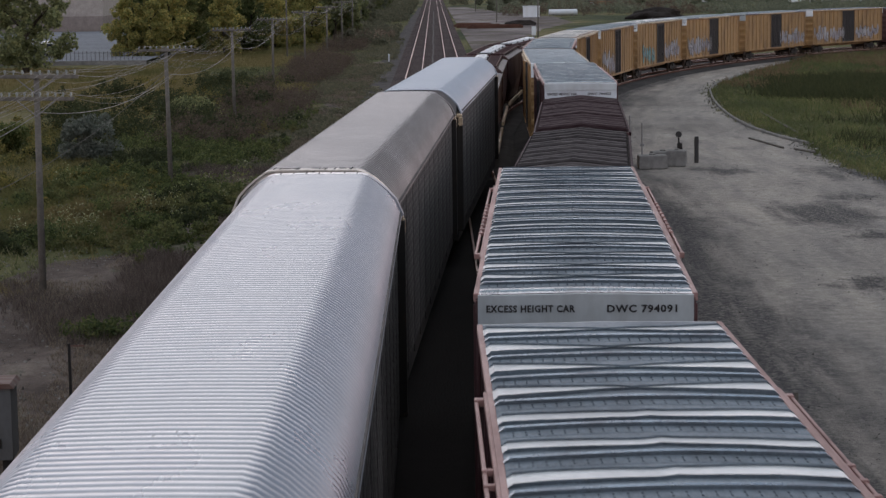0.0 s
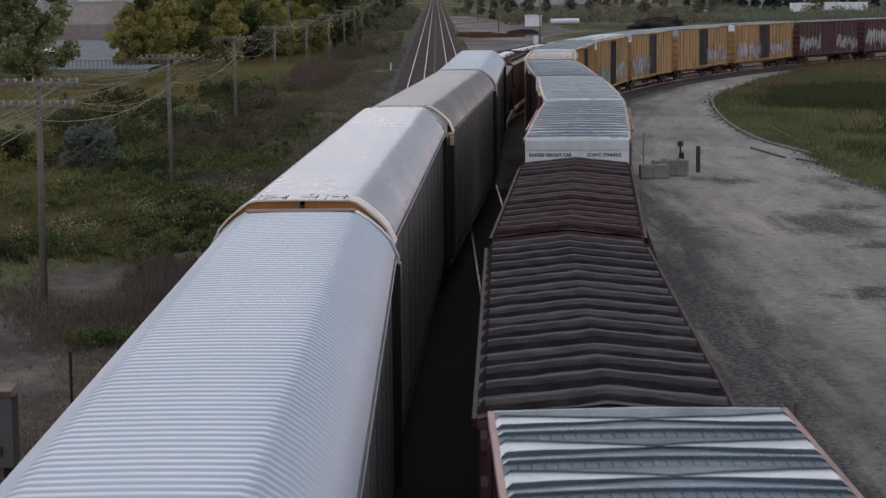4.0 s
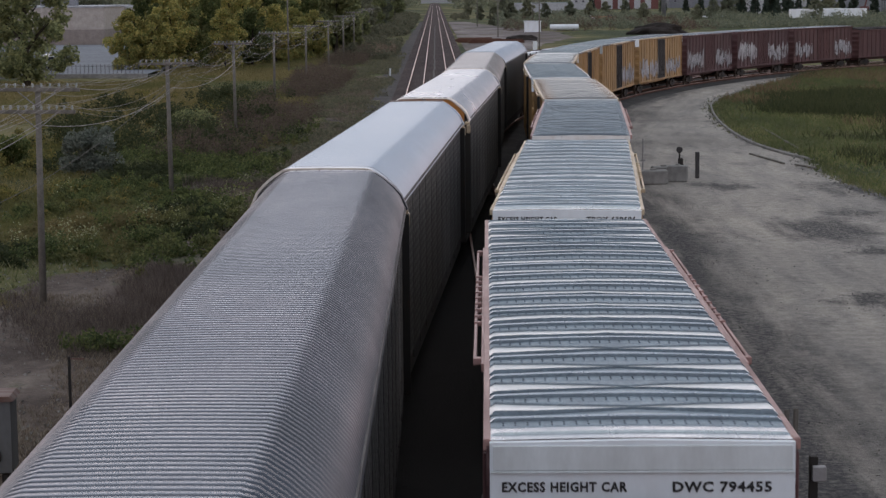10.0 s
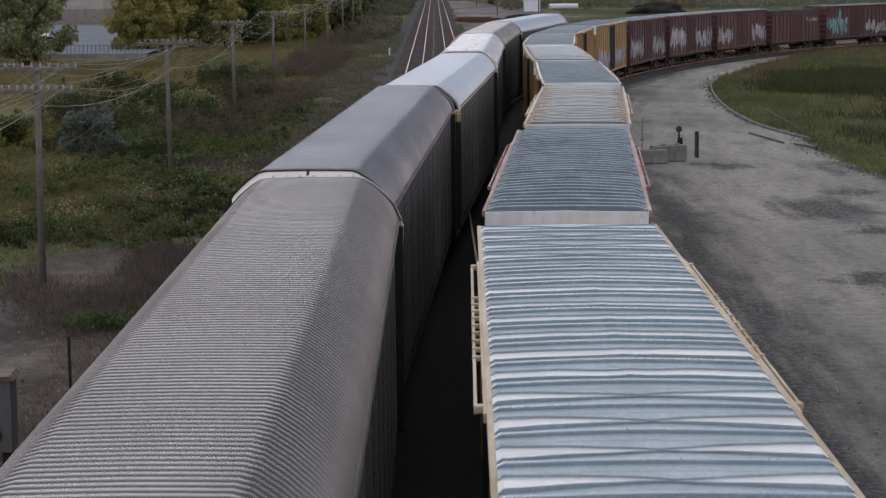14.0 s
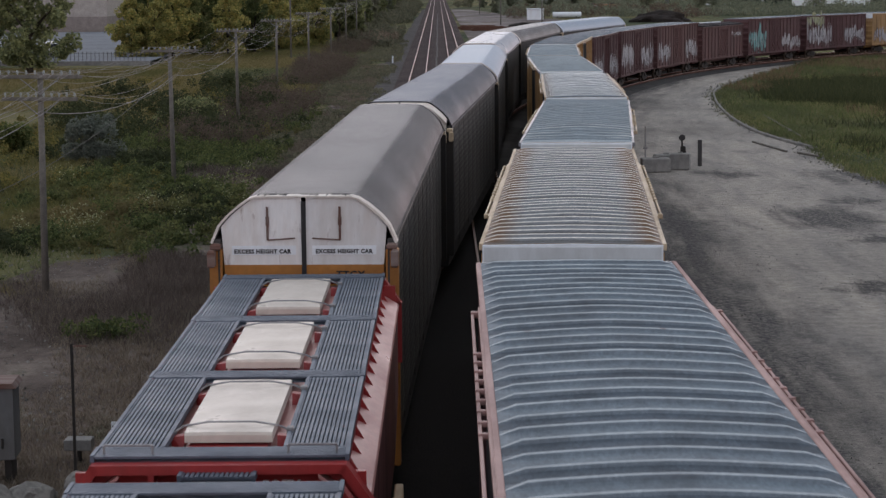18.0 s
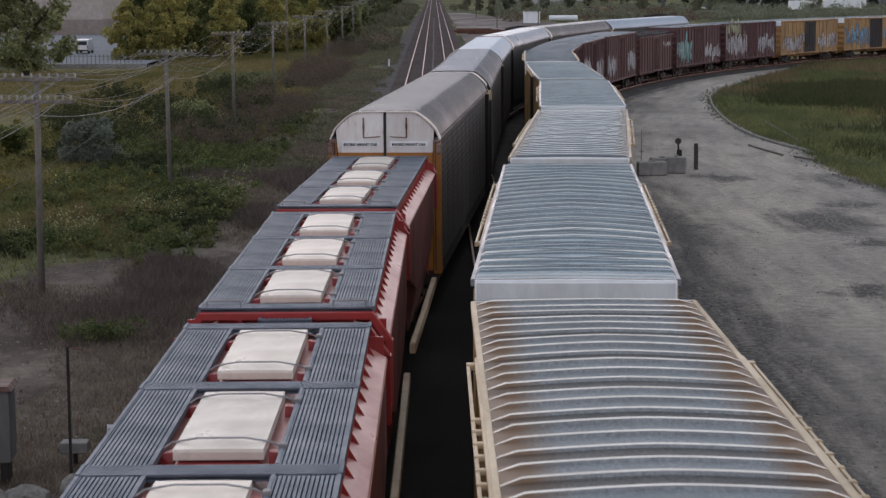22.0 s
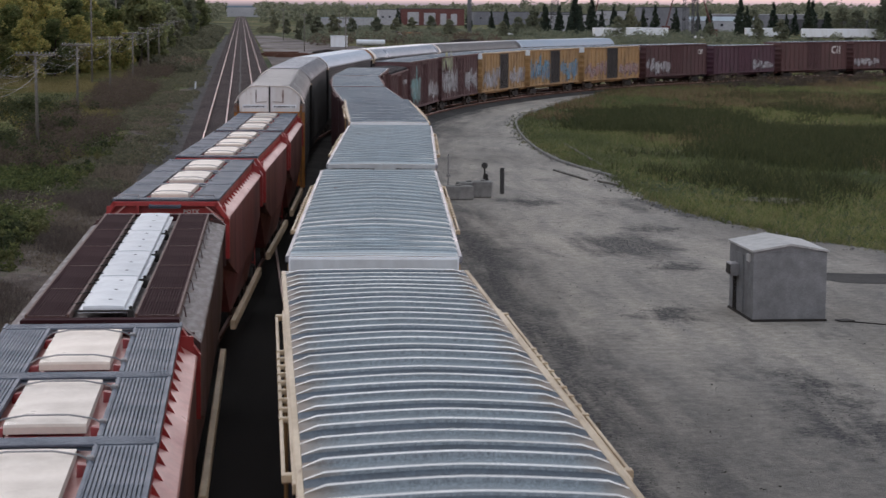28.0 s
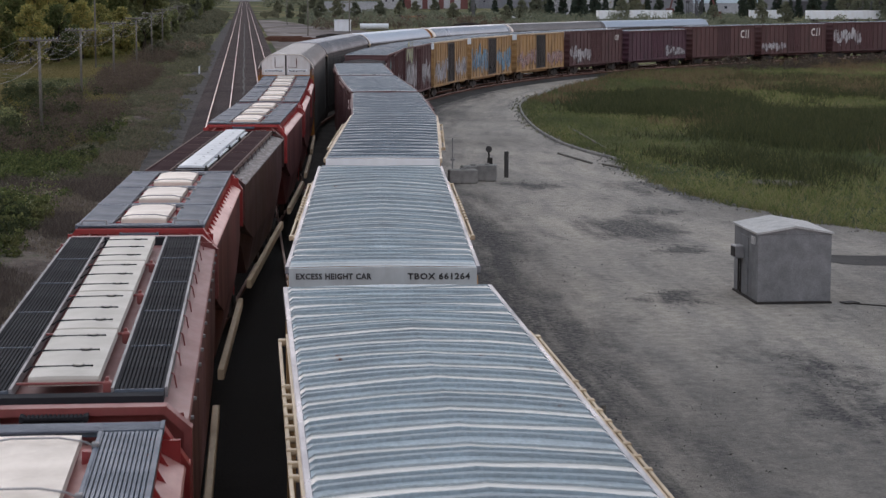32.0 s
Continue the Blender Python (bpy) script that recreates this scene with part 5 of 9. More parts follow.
def make_right_train():
    s = 6.2
    B, D = 18.4, 18.1
    wt = "spray_white"
    silver = "boxcar with a weathered galvanised ribbed roof"
    # first car, then each next by its coupled length
    lay = [
        (20.9, dict(L=18.55, H=5.234, W=2.9, paint="maroon_paint", roof_kind="pressed", roof_mat="galv_worn", trim="pink_rail", cap="grey_end", shift=-0.45, label="maroon boxcar with a galvanised ribbed roof and faded red trim")),
        (20.7, dict(L=D, H=5.234, W=2.9, paint="maroon_paint", roof_kind="pressed", roof_mat="galv_worn", trim="pink_rail", cap="grey_end", marks=(EXC, "DWC 794091", 0.17), shift=-0.45, label="maroon boxcar with a galvanised roof and grey lettered end")),
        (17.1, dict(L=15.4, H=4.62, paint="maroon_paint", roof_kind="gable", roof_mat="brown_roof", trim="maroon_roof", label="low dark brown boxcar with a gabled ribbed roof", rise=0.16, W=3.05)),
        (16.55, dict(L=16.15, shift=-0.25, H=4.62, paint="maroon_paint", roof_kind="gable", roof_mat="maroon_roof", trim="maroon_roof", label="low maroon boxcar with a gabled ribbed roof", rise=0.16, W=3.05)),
        (20.77, dict(L=18.6, H=5.234, W=2.9, paint="maroon_paint", roof_kind="pressed", roof_mat="galv", trim="pink_rail", cap="white_end", marks=(EXC, "DWC 794455", 0.42), shift=-0.5, label="maroon boxcar with a galvanised roof and white lettered end")),
        (21.0, dict(L=18.9, H=5.134, paint="yellow_paint", roof_kind="pressed", roof_mat="galv_bright", trim="tan_rail", cap="white_end", marks=(EXC, "TBOX 639606", 0.16), label="yellow boxcar with a bright galvanised pressed-panel roof")),
        (21.08, dict(L=18.95, H=5.134, paint="maroon_paint", roof_kind="ribbed", roof_mat="galv_dull", trim="pink_rail", cap="white_rusty", marks=(EXC, "AOK 760671", 0.31), label="maroon boxcar with a dull grey ribbed roof and rust-stained white end")),
        (21.04, dict(L=18.8, H=5.134, paint="yellow_paint", roof_kind="ribbed", roof_mat="galv_rusty", trim="tan_rail", cap="white_end", marks=(EXC, "TBOX 667269", 0.43), label="yellow boxcar with a rust-edged ribbed roof")),
        (20.71, dict(L=18.9, shift=-0.22, H=5.134, paint="yellow_paint", roof_kind="pressed", roof_mat="galv_blue", trim="tan_rail", cap="white_end", marks=(EXC, "TBOX 665093", 0.43), label="yellow boxcar with a dented galvanised roof", tags=((-5.2, 4, 1.3, 1.2, wt),))),
        (21.23, dict(L=19.1, H=5.134, paint="yellow_paint", roof_kind="ribbed", roof_mat="galv_blue", trim="tan_rail", cap="white_end", marks=(EXC, "TBOX 667488", 0.39), label="yellow boxcar with a streaked galvanised roof", tags=((5.0, 4, 1.3, 1.2, wt), (-5.0, 3, 1.2, 1.2, "spray_teal")))),
        (20.55, dict(L=18.65, shift=-0.2, H=5.134, paint="yellow_paint", roof_kind="pressed", roof_mat="galv_blue", trim="tan_rail", cap="white_end", marks=(EXC, "TBOX 665539", 0.4), label="yellow boxcar with a stained galvanised roof", tags=((-5.0, 5, 1.4, 1.2, wt),))),
        (20.7, dict(L=B, H=5.134, paint="yellow_paint", roof_kind="pressed", roof_mat="galv_blue", trim="tan_rail", cap="grey_end", marks=(EXC, "TBOX 661264", 0.12), label="yellow boxcar with a galvanised roof and grey lettered end", tags=((4.8, 5, 1.3, 1.2, wt),))),
        (20.4, dict(L=B, H=5.134, paint="yellow_paint", roof_kind="pressed", roof_mat="galv_dull", trim="tan_rail", cap="white_end", label="yellow boxcar with black doors and white spray paint", tags=((-5, 5, 1.3, 1.2, wt), (5, 4, 1.2, 1.2, wt)))),
    ]
    short = dict(L=16.2, H=5.0, roof_kind="pressed", roof_mat="galv_dull", trim="brown_paint")
    lay += [
        (18.0, dict(short, paint="maroon_paint", doors="maroon_paint", label="maroon boxcar with white spray paint along its foot", tags=((-5, 4.5, 1.5, 1.2, wt), (5, 4.5, 1.5, 1.2, wt)))),
        (18.0, dict(short, paint="maroon_paint", doors="maroon_paint", label="maroon boxcar with large white spray paint", tags=((-5, 4.8, 1.7, 1.2, wt), (4.6, 4.6, 1.5, 1.2, wt)))),
        (18.0, dict(short, paint="brown_paint", doors="brown_paint", label="brown boxcar with pale spray paint at both ends", tags=((-5.4, 3.0, 1.4, 1.2, wt), (5.4, 3.4, 1.4, 1.2, wt)))),
        (16.0, dict(short, L=14.2, H=4.62, roof_kind="gable", rise=0.16, roof_mat="brown_roof", paint="brown_paint", doors="brown_paint", label="short low brown boxcar", tags=((4.6, 2.2, 0.5, 3.2, wt),))),
        (18.0, dict(short, paint="maroon_paint", doors="maroon_paint", label="dark maroon boxcar with teal spray paint", tags=((-5.4, 3.4, 1.9, 1.2, "spray_teal"), (5, 4, 1.2, 1.2, wt)))),
        (18.0, dict(short, paint="maroon_paint", doors="maroon_paint", label="dark maroon boxcar with pale lime and white spray paint", tags=((-5.6, 3.4, 1.4, 3.3, "spray_lime"), (-4.6, 5, 1.8, 1.2, wt), (5, 4.4, 1.5, 1.2, wt)))),
        (18.0, dict(short, paint="yellow_paint", trim="tan_rail", cap="white_end", label="yellow boxcar with black doors and grey spray paint", tags=((-4.8, 5, 1.5, 1.2, wt), (5, 4, 1.3, 1.2, wt)))),
        (18.0, dict(short, paint="yellow_paint", trim="tan_rail", cap="white_end", label="yellow boxcar with blue spray paint from end to end", tags=((-4.8, 5.6, 1.9, 1.15, "spray_blue"), (4.8, 5.4, 1.8, 1.15, "spray_blue")))),
        (18.2, dict(short, paint="yellow_paint", trim="tan_rail", cap="white_end", label="yellow boxcar with dull red spray paint", tags=((-4.8, 5, 1.4, 1.2, "pink_rail"), (5, 4, 1.2, 1.2, "pink_rail")))),
        (18.2, dict(short, paint="maroon_paint", doors="maroon_paint", label="maroon boxcar with pale spray paint low on one end", tags=((-4.8, 5, 1.3, 1.2, wt), (6.2, 1.2, 0.6, 3.7, "white_ink")))),
        (17.4, dict(short, L=15.6, H=4.7, paint="purple_paint", doors="purple_paint", label="purple-brown boxcar with pale scrawls", tags=((4.8, 4.2, 0.9, 1.3, wt),))),
        (18.0, dict(short, paint="brown_paint", doors="maroon_paint", label="brown boxcar with a pale emblem on its side", tags=((5.4, 2.4, 1.1, 3.3, "white_ink"),))),
        (18.0, dict(short, paint="brown_paint", doors="maroon_paint", label="brown boxcar with a pale emblem high on its side", tags=((5.4, 2.4, 1.1, 3.3, "white_ink"), (-5, 4, 1.0, 1.2, wt)))),
        (18.0, dict(short, H=5.134, paint="maroon_paint", doors="maroon_paint", label="tall maroon boxcar with white spray paint", tags=((-4.6, 4.6, 1.5, 1.8, wt),))),
        (18.0, dict(short, paint="brown_paint", doors="brown_paint", label="plain brown boxcar near the tail of the train")),
        (18.0, dict(short, paint="maroon_paint", doors="maroon_paint", label="plain maroon boxcar near the tail of the train")),
    ]
    first = {k: v for k, v in lay[0][1].items() if k != "shift"}
    # cars that have already passed under the camera
    for k in range(1, 6):
        boxcar(s - 20.8 * k, **dict(first, label="maroon boxcar that has passed beneath the overpass"))
    for pitch, kw in lay:
        boxcar(s + kw.pop("shift", 0.0), **kw)
        s += pitch


# ---- rack cars ----
RACK = [(0.0, 0.0), (0.42, -0.004), (0.80, -0.012), (0.92, -0.045), (1.10, -0.165), (1.29, -0.33), (1.44, -0.50), (1.57, -0.80)]


def rack_roof(L, ztop, mat, pitch, amp):
    """Corrugated arch: broad crests and narrower valleys."""
    half = RACK
    prof = [(-x, d) for x, d in half[::-1]] + half[1:]
    wave = ((0.0, 0.0), (0.10, 0.05), (0.22, 0.5), (0.34, 0.95), (0.46, 1.0), (0.66, 1.0), (0.76, 0.8), (0.86, 0.3))
    n_w = int((L - 0.6) / pitch)
    rows = [(-L / 2, 0.4), (-L / 2 + 0.29, 0.4)]
    for j in range(n_w):
        rows += [(-L / 2 + 0.3 + (j + u) * (L - 0.6) / n_w, w) for u, w in wave]
    rows += [(L / 2 - 0.29, 0.4), (L / 2, 0.4)]
    vs, fs = [], []
    for y, w in rows:
        h = amp * w
        for x, d in prof:
            k = 1.0 if abs(x) < 1.0 else 0.9 if abs(x) < 1.2 else 0.7 if abs(x) < 1.3 else 0.3 if abs(x) < 1.45 else 0.0
            ang = min(1.0, abs(x) / 1.5)
            vs.append((x + math.copysign(h * k * ang * 0.5, x) if x else 0, y, ztop + d + h * k))
    n = len(prof)
    for j in range(len(rows) - 1):
        for i in range(n - 1):
            a = j * n + i
            fs.append((a, a + 1, a + n + 1, a + n))
    return mesh_of("roof", vs, fs, mat, True)


def rack_ring(y0, y1, ztop, grow, mat, inner=0.25):
    """A band that follows the arch of the roof end."""
    b = Build()
    half = RACK
    prof = [(-x, d) for x, d in half[::-1]] + half[1:]
    b.loft([[Vector((x * (1 + grow), y, ztop + d + grow)) for x, d in prof] + [Vector((x * (1 - inner * 0.2), y, ztop + d - inner)) for x, d in prof[::-1]] for y in (y0, y1)])
    return b.mesh("end_flashing", mat)


def rack_side(L, sg):
    """Perforated side panels between posts: rows of pressed strips."""
    b = Build()
    w = 2.25
    b.box(min(sg * 1.44, sg * 1.47), max(sg * 1.44, sg * 1.47), -w / 2 - 0.01, w / 2 + 0.01, 1.2, 5.0)
    plain = len(b.f)
    for r in range(20):
        z = 1.27 + r * 0.184
        for k in range(4):
            y0 = -w / 2 + 0.05 + (k + 0.5 * (r % 2)) * (w / 4 - 0.06)
            b.box(min(sg * 1.47, sg * 1.473), max(sg * 1.47, sg * 1.473), y0, y0 + w / 4 - 0.2, z, z + 0.09)
    return mesh_of("side_panel", b.v, b.f, [M["rack_side"], M["rack_strip"]], False, [0] * plain + [1] * (len(b.f) - plain))


def rack_post(sg):
    return Build().box(-0.012, 0.012, -0.045, 0.045, 1.0, 5.02, 0.006).mesh("post", M["rack_side"])


def rack_car(near, roof_mat, pitch, amp, near_end, label, L=26.9):
    z = 5.79
    car = thing("rack_car", LEFT.pose_of(near + L / 2, 9.8), label, "rack car", "rack cars of the train")
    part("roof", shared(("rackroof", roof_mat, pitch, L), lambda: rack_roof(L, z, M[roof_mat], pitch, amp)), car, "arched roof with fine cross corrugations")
    part("deck", shared(("rackdeck", L), lambda: Build().box(-1.45, 1.45, -L / 2, L / 2, 0.75, 1.2, 0.03).box(-1.35, 1.35, -L / 2 + 0.3, L / 2 - 0.3, 2.8, 2.9).mesh("deck", M["underframe"])), car)
    n = 12
    for sg in (-1, 1):
        for i in range(n):
            y = -L / 2 + L * (i + 0.5) / n
            part("side_panel", shared(("rackside", sg, L), lambda: rack_side(L, sg)), car, m=pose(0, y, 0), kind="stuff")
        for i in range(n + 1):
            y = -L / 2 + 0.06 + (L - 0.12) * i / n
            part("post", shared(("rackpost", sg), lambda: rack_post(sg)), car, m=pose(sg * 1.464, y, 0))
        part("top_rail", shared(("racktop", sg, L), lambda: Build().box(min(sg * 1.43, sg * 1.56), max(sg * 1.43, sg * 1.56), -L / 2, L / 2, 4.97, 5.07, 0.015).mesh("top_rail", M["rack_side"])), car)
        def clips():
            b = Build()
            for i in range(44):
                y = -L / 2 + 0.4 + i * (L - 0.8) / 43
                b.box(min(sg * 1.47, sg * 1.56), max(sg * 1.47, sg * 1.56), y - 0.07 - 0.05 * (i % 3), y + 0.05, 4.98, 5.0 + 0.02 * (i % 2))
            return b.mesh("clip_strip", M["steel"])
        part("clip_strip", shared(("clips", sg, L), clips), car, kind="stuff")
    for sgn in (-1, 1):
        m = pose(0, sgn * L / 2, 0, 0, 0, 0 if sgn < 0 else 180)
        style = near_end if sgn < 0 else "plain"
        # arch collar and end sheet below it
        low, up = (M["rack_orange"], M["rack_flash"]) if style in ("orange", "doors") else (M["rack_flash"], M["rack_flash"]) if style == "riveted" else (M["rack_flash"] if style == "cream" else M["steel"], M["rack_white"] if style == "white" else M["ink"] if style == "cream" else M[roof_mat])
        wide = 0.75 if style == "orange" else 0.5 if style in ("white", "riveted") else 0.34 if style == "doors" else 0.09 if style == "cream" else 0.3
        part("end_flashing", shared(("flash", style, roof_mat), lambda: rack_ring(-0.03, wide, z, 0.022, up, 0.006)), car, "riveted strip over the roof end", m=m)
        def seams():
            b = Build()
            lines = (-0.78, -0.66, -0.34, -0.3, 0.1, 0.22, 0.4, 0.72)
            for q, x in enumerate(lines):
                for k in range(7):
                    if (q * 5 + k * 3) % 4:
                        y = (k + 0.6) * wide / 7.5
                        b.box(x - 0.009, x + 0.009, y - 0.012, y + 0.012, z + 0.018, z + 0.03)
            for k in range(9):
                if k % 3:
                    x = -0.72 + 1.44 * k / 8
                    b.box(x - 0.07, x + 0.07, wide * 0.5 + 0.02 * math.sin(k * 2.1), wide * 0.5 + 0.02 + 0.02 * math.sin(k * 2.1), z + 0.018, z + 0.029)
            return b.mesh("flashing_seam", M["ink"])
        def joints():
            b = Build()
            for q, x in enumerate((-0.74, -0.5, -0.24, -0.02, 0.22, 0.46, 0.7)):
                b.box(x - 0.01, x + 0.01, 0.0, 0.27 - 0.06 * (q % 3), z + 0.018, z + 0.027)
            return b.mesh("flashing_seam", M["ink"])
        if style == "plain":
            part("flashing_seam", shared("joints", joints), car, m=m, kind="stuff")
        elif style == "cream":
            def hood():
                arch = [(-x, d) for x, d in RACK[6:0:-1]] + RACK[:7]
                n = len(arch)
                rows = ((0.0, 0.004, 1.0), (-0.17, -0.12, 0.985), (-0.175, -0.15, 0.98), (0.0, -0.03, 0.98))
                pts = [Vector((x * k, y, z + d + dz)) for y, dz, k in rows for x, d in arch]
                return Build().quad_mesh(pts, [(r * n + i, (r + 1) * n + i, (r + 1) * n + i + 1, r * n + i + 1) for r in range(3) for i in range(n - 1)]).mesh("end_hood", M["hood_cream"])
            part("end_hood", shared("endhood", hood), car, "sloping cream hood over the end doors", m=m)
            part("end_hook", shared("endhook", lambda: Build().loft([[Vector((x, 0.0, z + 0.022)), Vector((x, -0.19, z - 0.112)), Vector((x, -0.19, z - 0.14)), Vector((x, 0.0, z - 0.006))] for x in (-0.024, 0.024)]).box(-0.9, 0.9, -0.01, 0.02, z - 0.36, z - 0.33).mesh("end_hook", M["ink"])), car, "black centre strip of the end doors", m=m)
        else:
            if style != "white":
                part("flashing_seam", shared(("seams", style), seams), car, m=m, kind="stuff")
            else:
                part("end_lip", shared("endlip", lambda: rack_ring(-0.05, 0.06, z, 0.03, M["rack_flash"], 0.012)), car, "stained cream lip of the roof end", m=m)
            part("sealing_strip", shared(("seal", style), lambda: rack_ring(wide, wide + 0.035, z, 0.024, M["ink"], 0.006)), car, "black sealing strip", m=m)
        if sgn > 0 and near_end == "white":
            part("rusty_strip", shared("ruststrip", lambda: Build().box(-0.9, 0.9, 0.02, 0.42, z + 0.012, z + 0.034, 0.006).mesh("rusty_strip", M["rack_rust"])), car, "flaking rusty end strip", m=m)
        white = style == "doors"
        half = RACK
        for dx in (-1, 1):
            arch = [(0.04 * dx, z - 0.012)] + [(dx * max(0.05, x * 0.985), z + d - 0.012) for x, d in half[1:-1]]
            zsplit = 4.62
            top = arch + [(dx * 1.37, zsplit), (0.04 * dx, zsplit)]
            bot = [(0.04 * dx, zsplit), (dx * 1.37, zsplit), (dx * 1.37, 1.2), (0.04 * dx, 1.2)]
            def door(pts):
                b = Build()
                rr = [[Vector((x, y, zz)) for x, zz in pts] for y in (0.02, 0.08)]
                if dx > 0:
                    rr = rr[::-1]
                return b.loft(rr)
            d = part("end_door", shared(("edoor", dx, white, style), lambda: door(top).mesh("end_door", M["white_rusty"] if white else low)), car, "tall end door, rust-streaked" if white else "", m=m)
            part("door_foot", shared(("edoorlow", dx, style), lambda: door(bot).mesh("door_foot", M["rack_orange"] if style in ("doors", "orange") else M["steel"])), d)
            if white:
                part("name_plate", shared(("nplate", dx), lambda: Build().box(min(dx * 0.14, dx * 1.24), max(dx * 0.14, dx * 1.24), 0.014, 0.022, 4.795, 4.95).mesh("name_plate", M["white_end"])), d)
                if dx > 0:
                    part("lettering", shared("rack_mark", lambda: lettering("TTGX", 0.2, M["ink"], 0.5)), d, "black stencilled mark", m=pose(0.55, 0.01, 4.4))
                part("lettering", shared("rack_words", lambda: lettering(EXC, 0.12, M["ink"], 0.98)), d, "black stencilled words", m=pose(-1.2 if dx < 0 else 0.2, 0.01, 4.82))
                part("hinge_bar", shared(("hbar", dx), lambda: Build().tube((dx * 0.62, 0.0, 5.05), (dx * 0.62, 0.0, 5.62), 0.02, 6).tube((dx * 0.15, 0.0, 5.08), (dx * 0.62, 0.0, 5.05), 0.014, 6).box(dx * 0.62 - 0.03, dx * 0.62 + 0.03, -0.01, 0.03, 5.3, 5.45).mesh("hinge_bar", M["rack_rust"])), d)
            # corner post with its cream collar
            part("corner_post", shared(("cpost", dx, white), lambda: Build().box(min(dx * 1.40, dx * 1.62), max(dx * 1.40, dx * 1.62), -0.05, 0.22, 1.1, 4.9, 0.03).mesh("corner_post", M["rack_orange"] if white else M["underframe"])), car, m=m)
            part("collar", shared(("collar", dx, white), lambda: Build().box(min(dx * 1.42, dx * 1.60), max(dx * 1.42, dx * 1.60), -0.12, 0.2, 4.88, 5.0, 0.03).box(min(dx * 1.5, dx * 1.63), max(dx * 1.5, dx * 1.63), -0.26, -0.08, 4.6, 4.9, 0.03).mesh("collar", M["rack_rust"] if white else M["tan_rail"])), car, m=m)
        part("door_seam", shared("dseam", lambda: Build().box(-0.04, 0.04, -0.005, 0.06, 1.2, z - 0.08).mesh("door_seam", M["ink"])), car, m=m)
    running_gear(car, L, 3.6)
    MOVERS.append((car, LEFT, near + L / 2, 9.8, 1))
    return car


# ---- hopper cars ----
def grating(w, l, mat, along=True):
    b = Build()
    bar = 0.047
    if along:
        n = int(w / bar)
        for i in range(n):
            x = -w / 2 + (i + 0.5) * w / n
            b.box(x - 0.0165, x + 0.0165, -l / 2, l / 2, -0.035, 0.0)
        for y in (-l / 2 + 0.03, -l / 4, 0, l / 4, l / 2 - 0.03):
            b.box(-w / 2, w / 2, y - 0.015, y + 0.015, -0.045, -0.012)
    else:
        n = int(l / 0.05)
        for i in range(n):
            y = -l / 2 + (i + 0.5) * l / n
            b.box(-w / 2, w / 2, y - 0.018, y + 0.018, -0.025, 0.0)
    b.box(-w / 2 - 0.02, -w / 2 + 0.02, -l / 2, l / 2, -0.06, 0.012)
    b.box(w / 2 - 0.02, w / 2 + 0.02, -l / 2, l / 2, -0.06, 0.012)
    b.box(-w / 2, w / 2, -l / 2, l / 2, -0.075, -0.06)
    return b.mesh("walkway", mat)


def hatch_mesh(w, l, mat, arch=0.006):
    b = Build()
    rings = []
    for y, k in ((-l / 2, 0.55), (-l / 2 + 0.015, 1.0), (l / 2 - 0.015, 1.0), (l / 2, 0.55)):
        ring = []
        for i in range(7):
            x = -w / 2 + w * i / 6
            ring.append(Vector((x, y, 0.07 * k + arch * k * (1 - (2 * i / 6 - 1) ** 2) + 0.02 * (2 * y / l) ** 2)))
        ring += [Vector((w / 2, y, -0.02)), Vector((-w / 2, y, -0.02))]
        rings.append(ring)
    return b.loft(rings).mesh("hatch_cover", mat)


def strap_mesh(w, mat):
    b = Build()
    pts = [(-w / 2 - 0.12, 0, 0.02), (-w / 2 - 0.02, 0, 0.09), (-w / 4, 0, 0.135), (w / 4, 0, 0.135), (w / 2 + 0.02, 0, 0.09), (w / 2 + 0.14, 0, 0.03)]
    b.chain([Vector(p) for p in pts], 0.012, 5)
    b.box(w / 2 + 0.1, w / 2 + 0.18, -0.05, 0.05, -0.06, 0.08, 0.01)
    return b.mesh("hatch_strap", mat)


def hopper_shell(L, z, edge, mat, drop):
    """Steep-ended hopper body: vertical upper sides, sloped ends below."""
    b = Build()
    rings = []
    for y, zb, wtop in ((-L / 2 + 0.25, 3.0, 1.52), (-L / 2 + 0.9, 2.75, 1.55), (-L / 2 + 3.3, 1.25, 1.55), (L / 2 - 3.3, 1.25, 1.55), (L / 2 - 0.9, 2.75, 1.55), (L / 2 - 0.25, 3.0, 1.52)):
        rings.append([Vector((-wtop * 0.86, y, zb)), Vector((-wtop, y, max(zb, 2.2) + 0.1)), Vector((-wtop, y, z - drop)), Vector((wtop, y, z - drop)), Vector((wtop, y, max(zb, 2.2) + 0.1)), Vector((wtop * 0.86, y, zb))])
    b.loft([r[::-1] for r in rings])
    return b.mesh("body", mat)


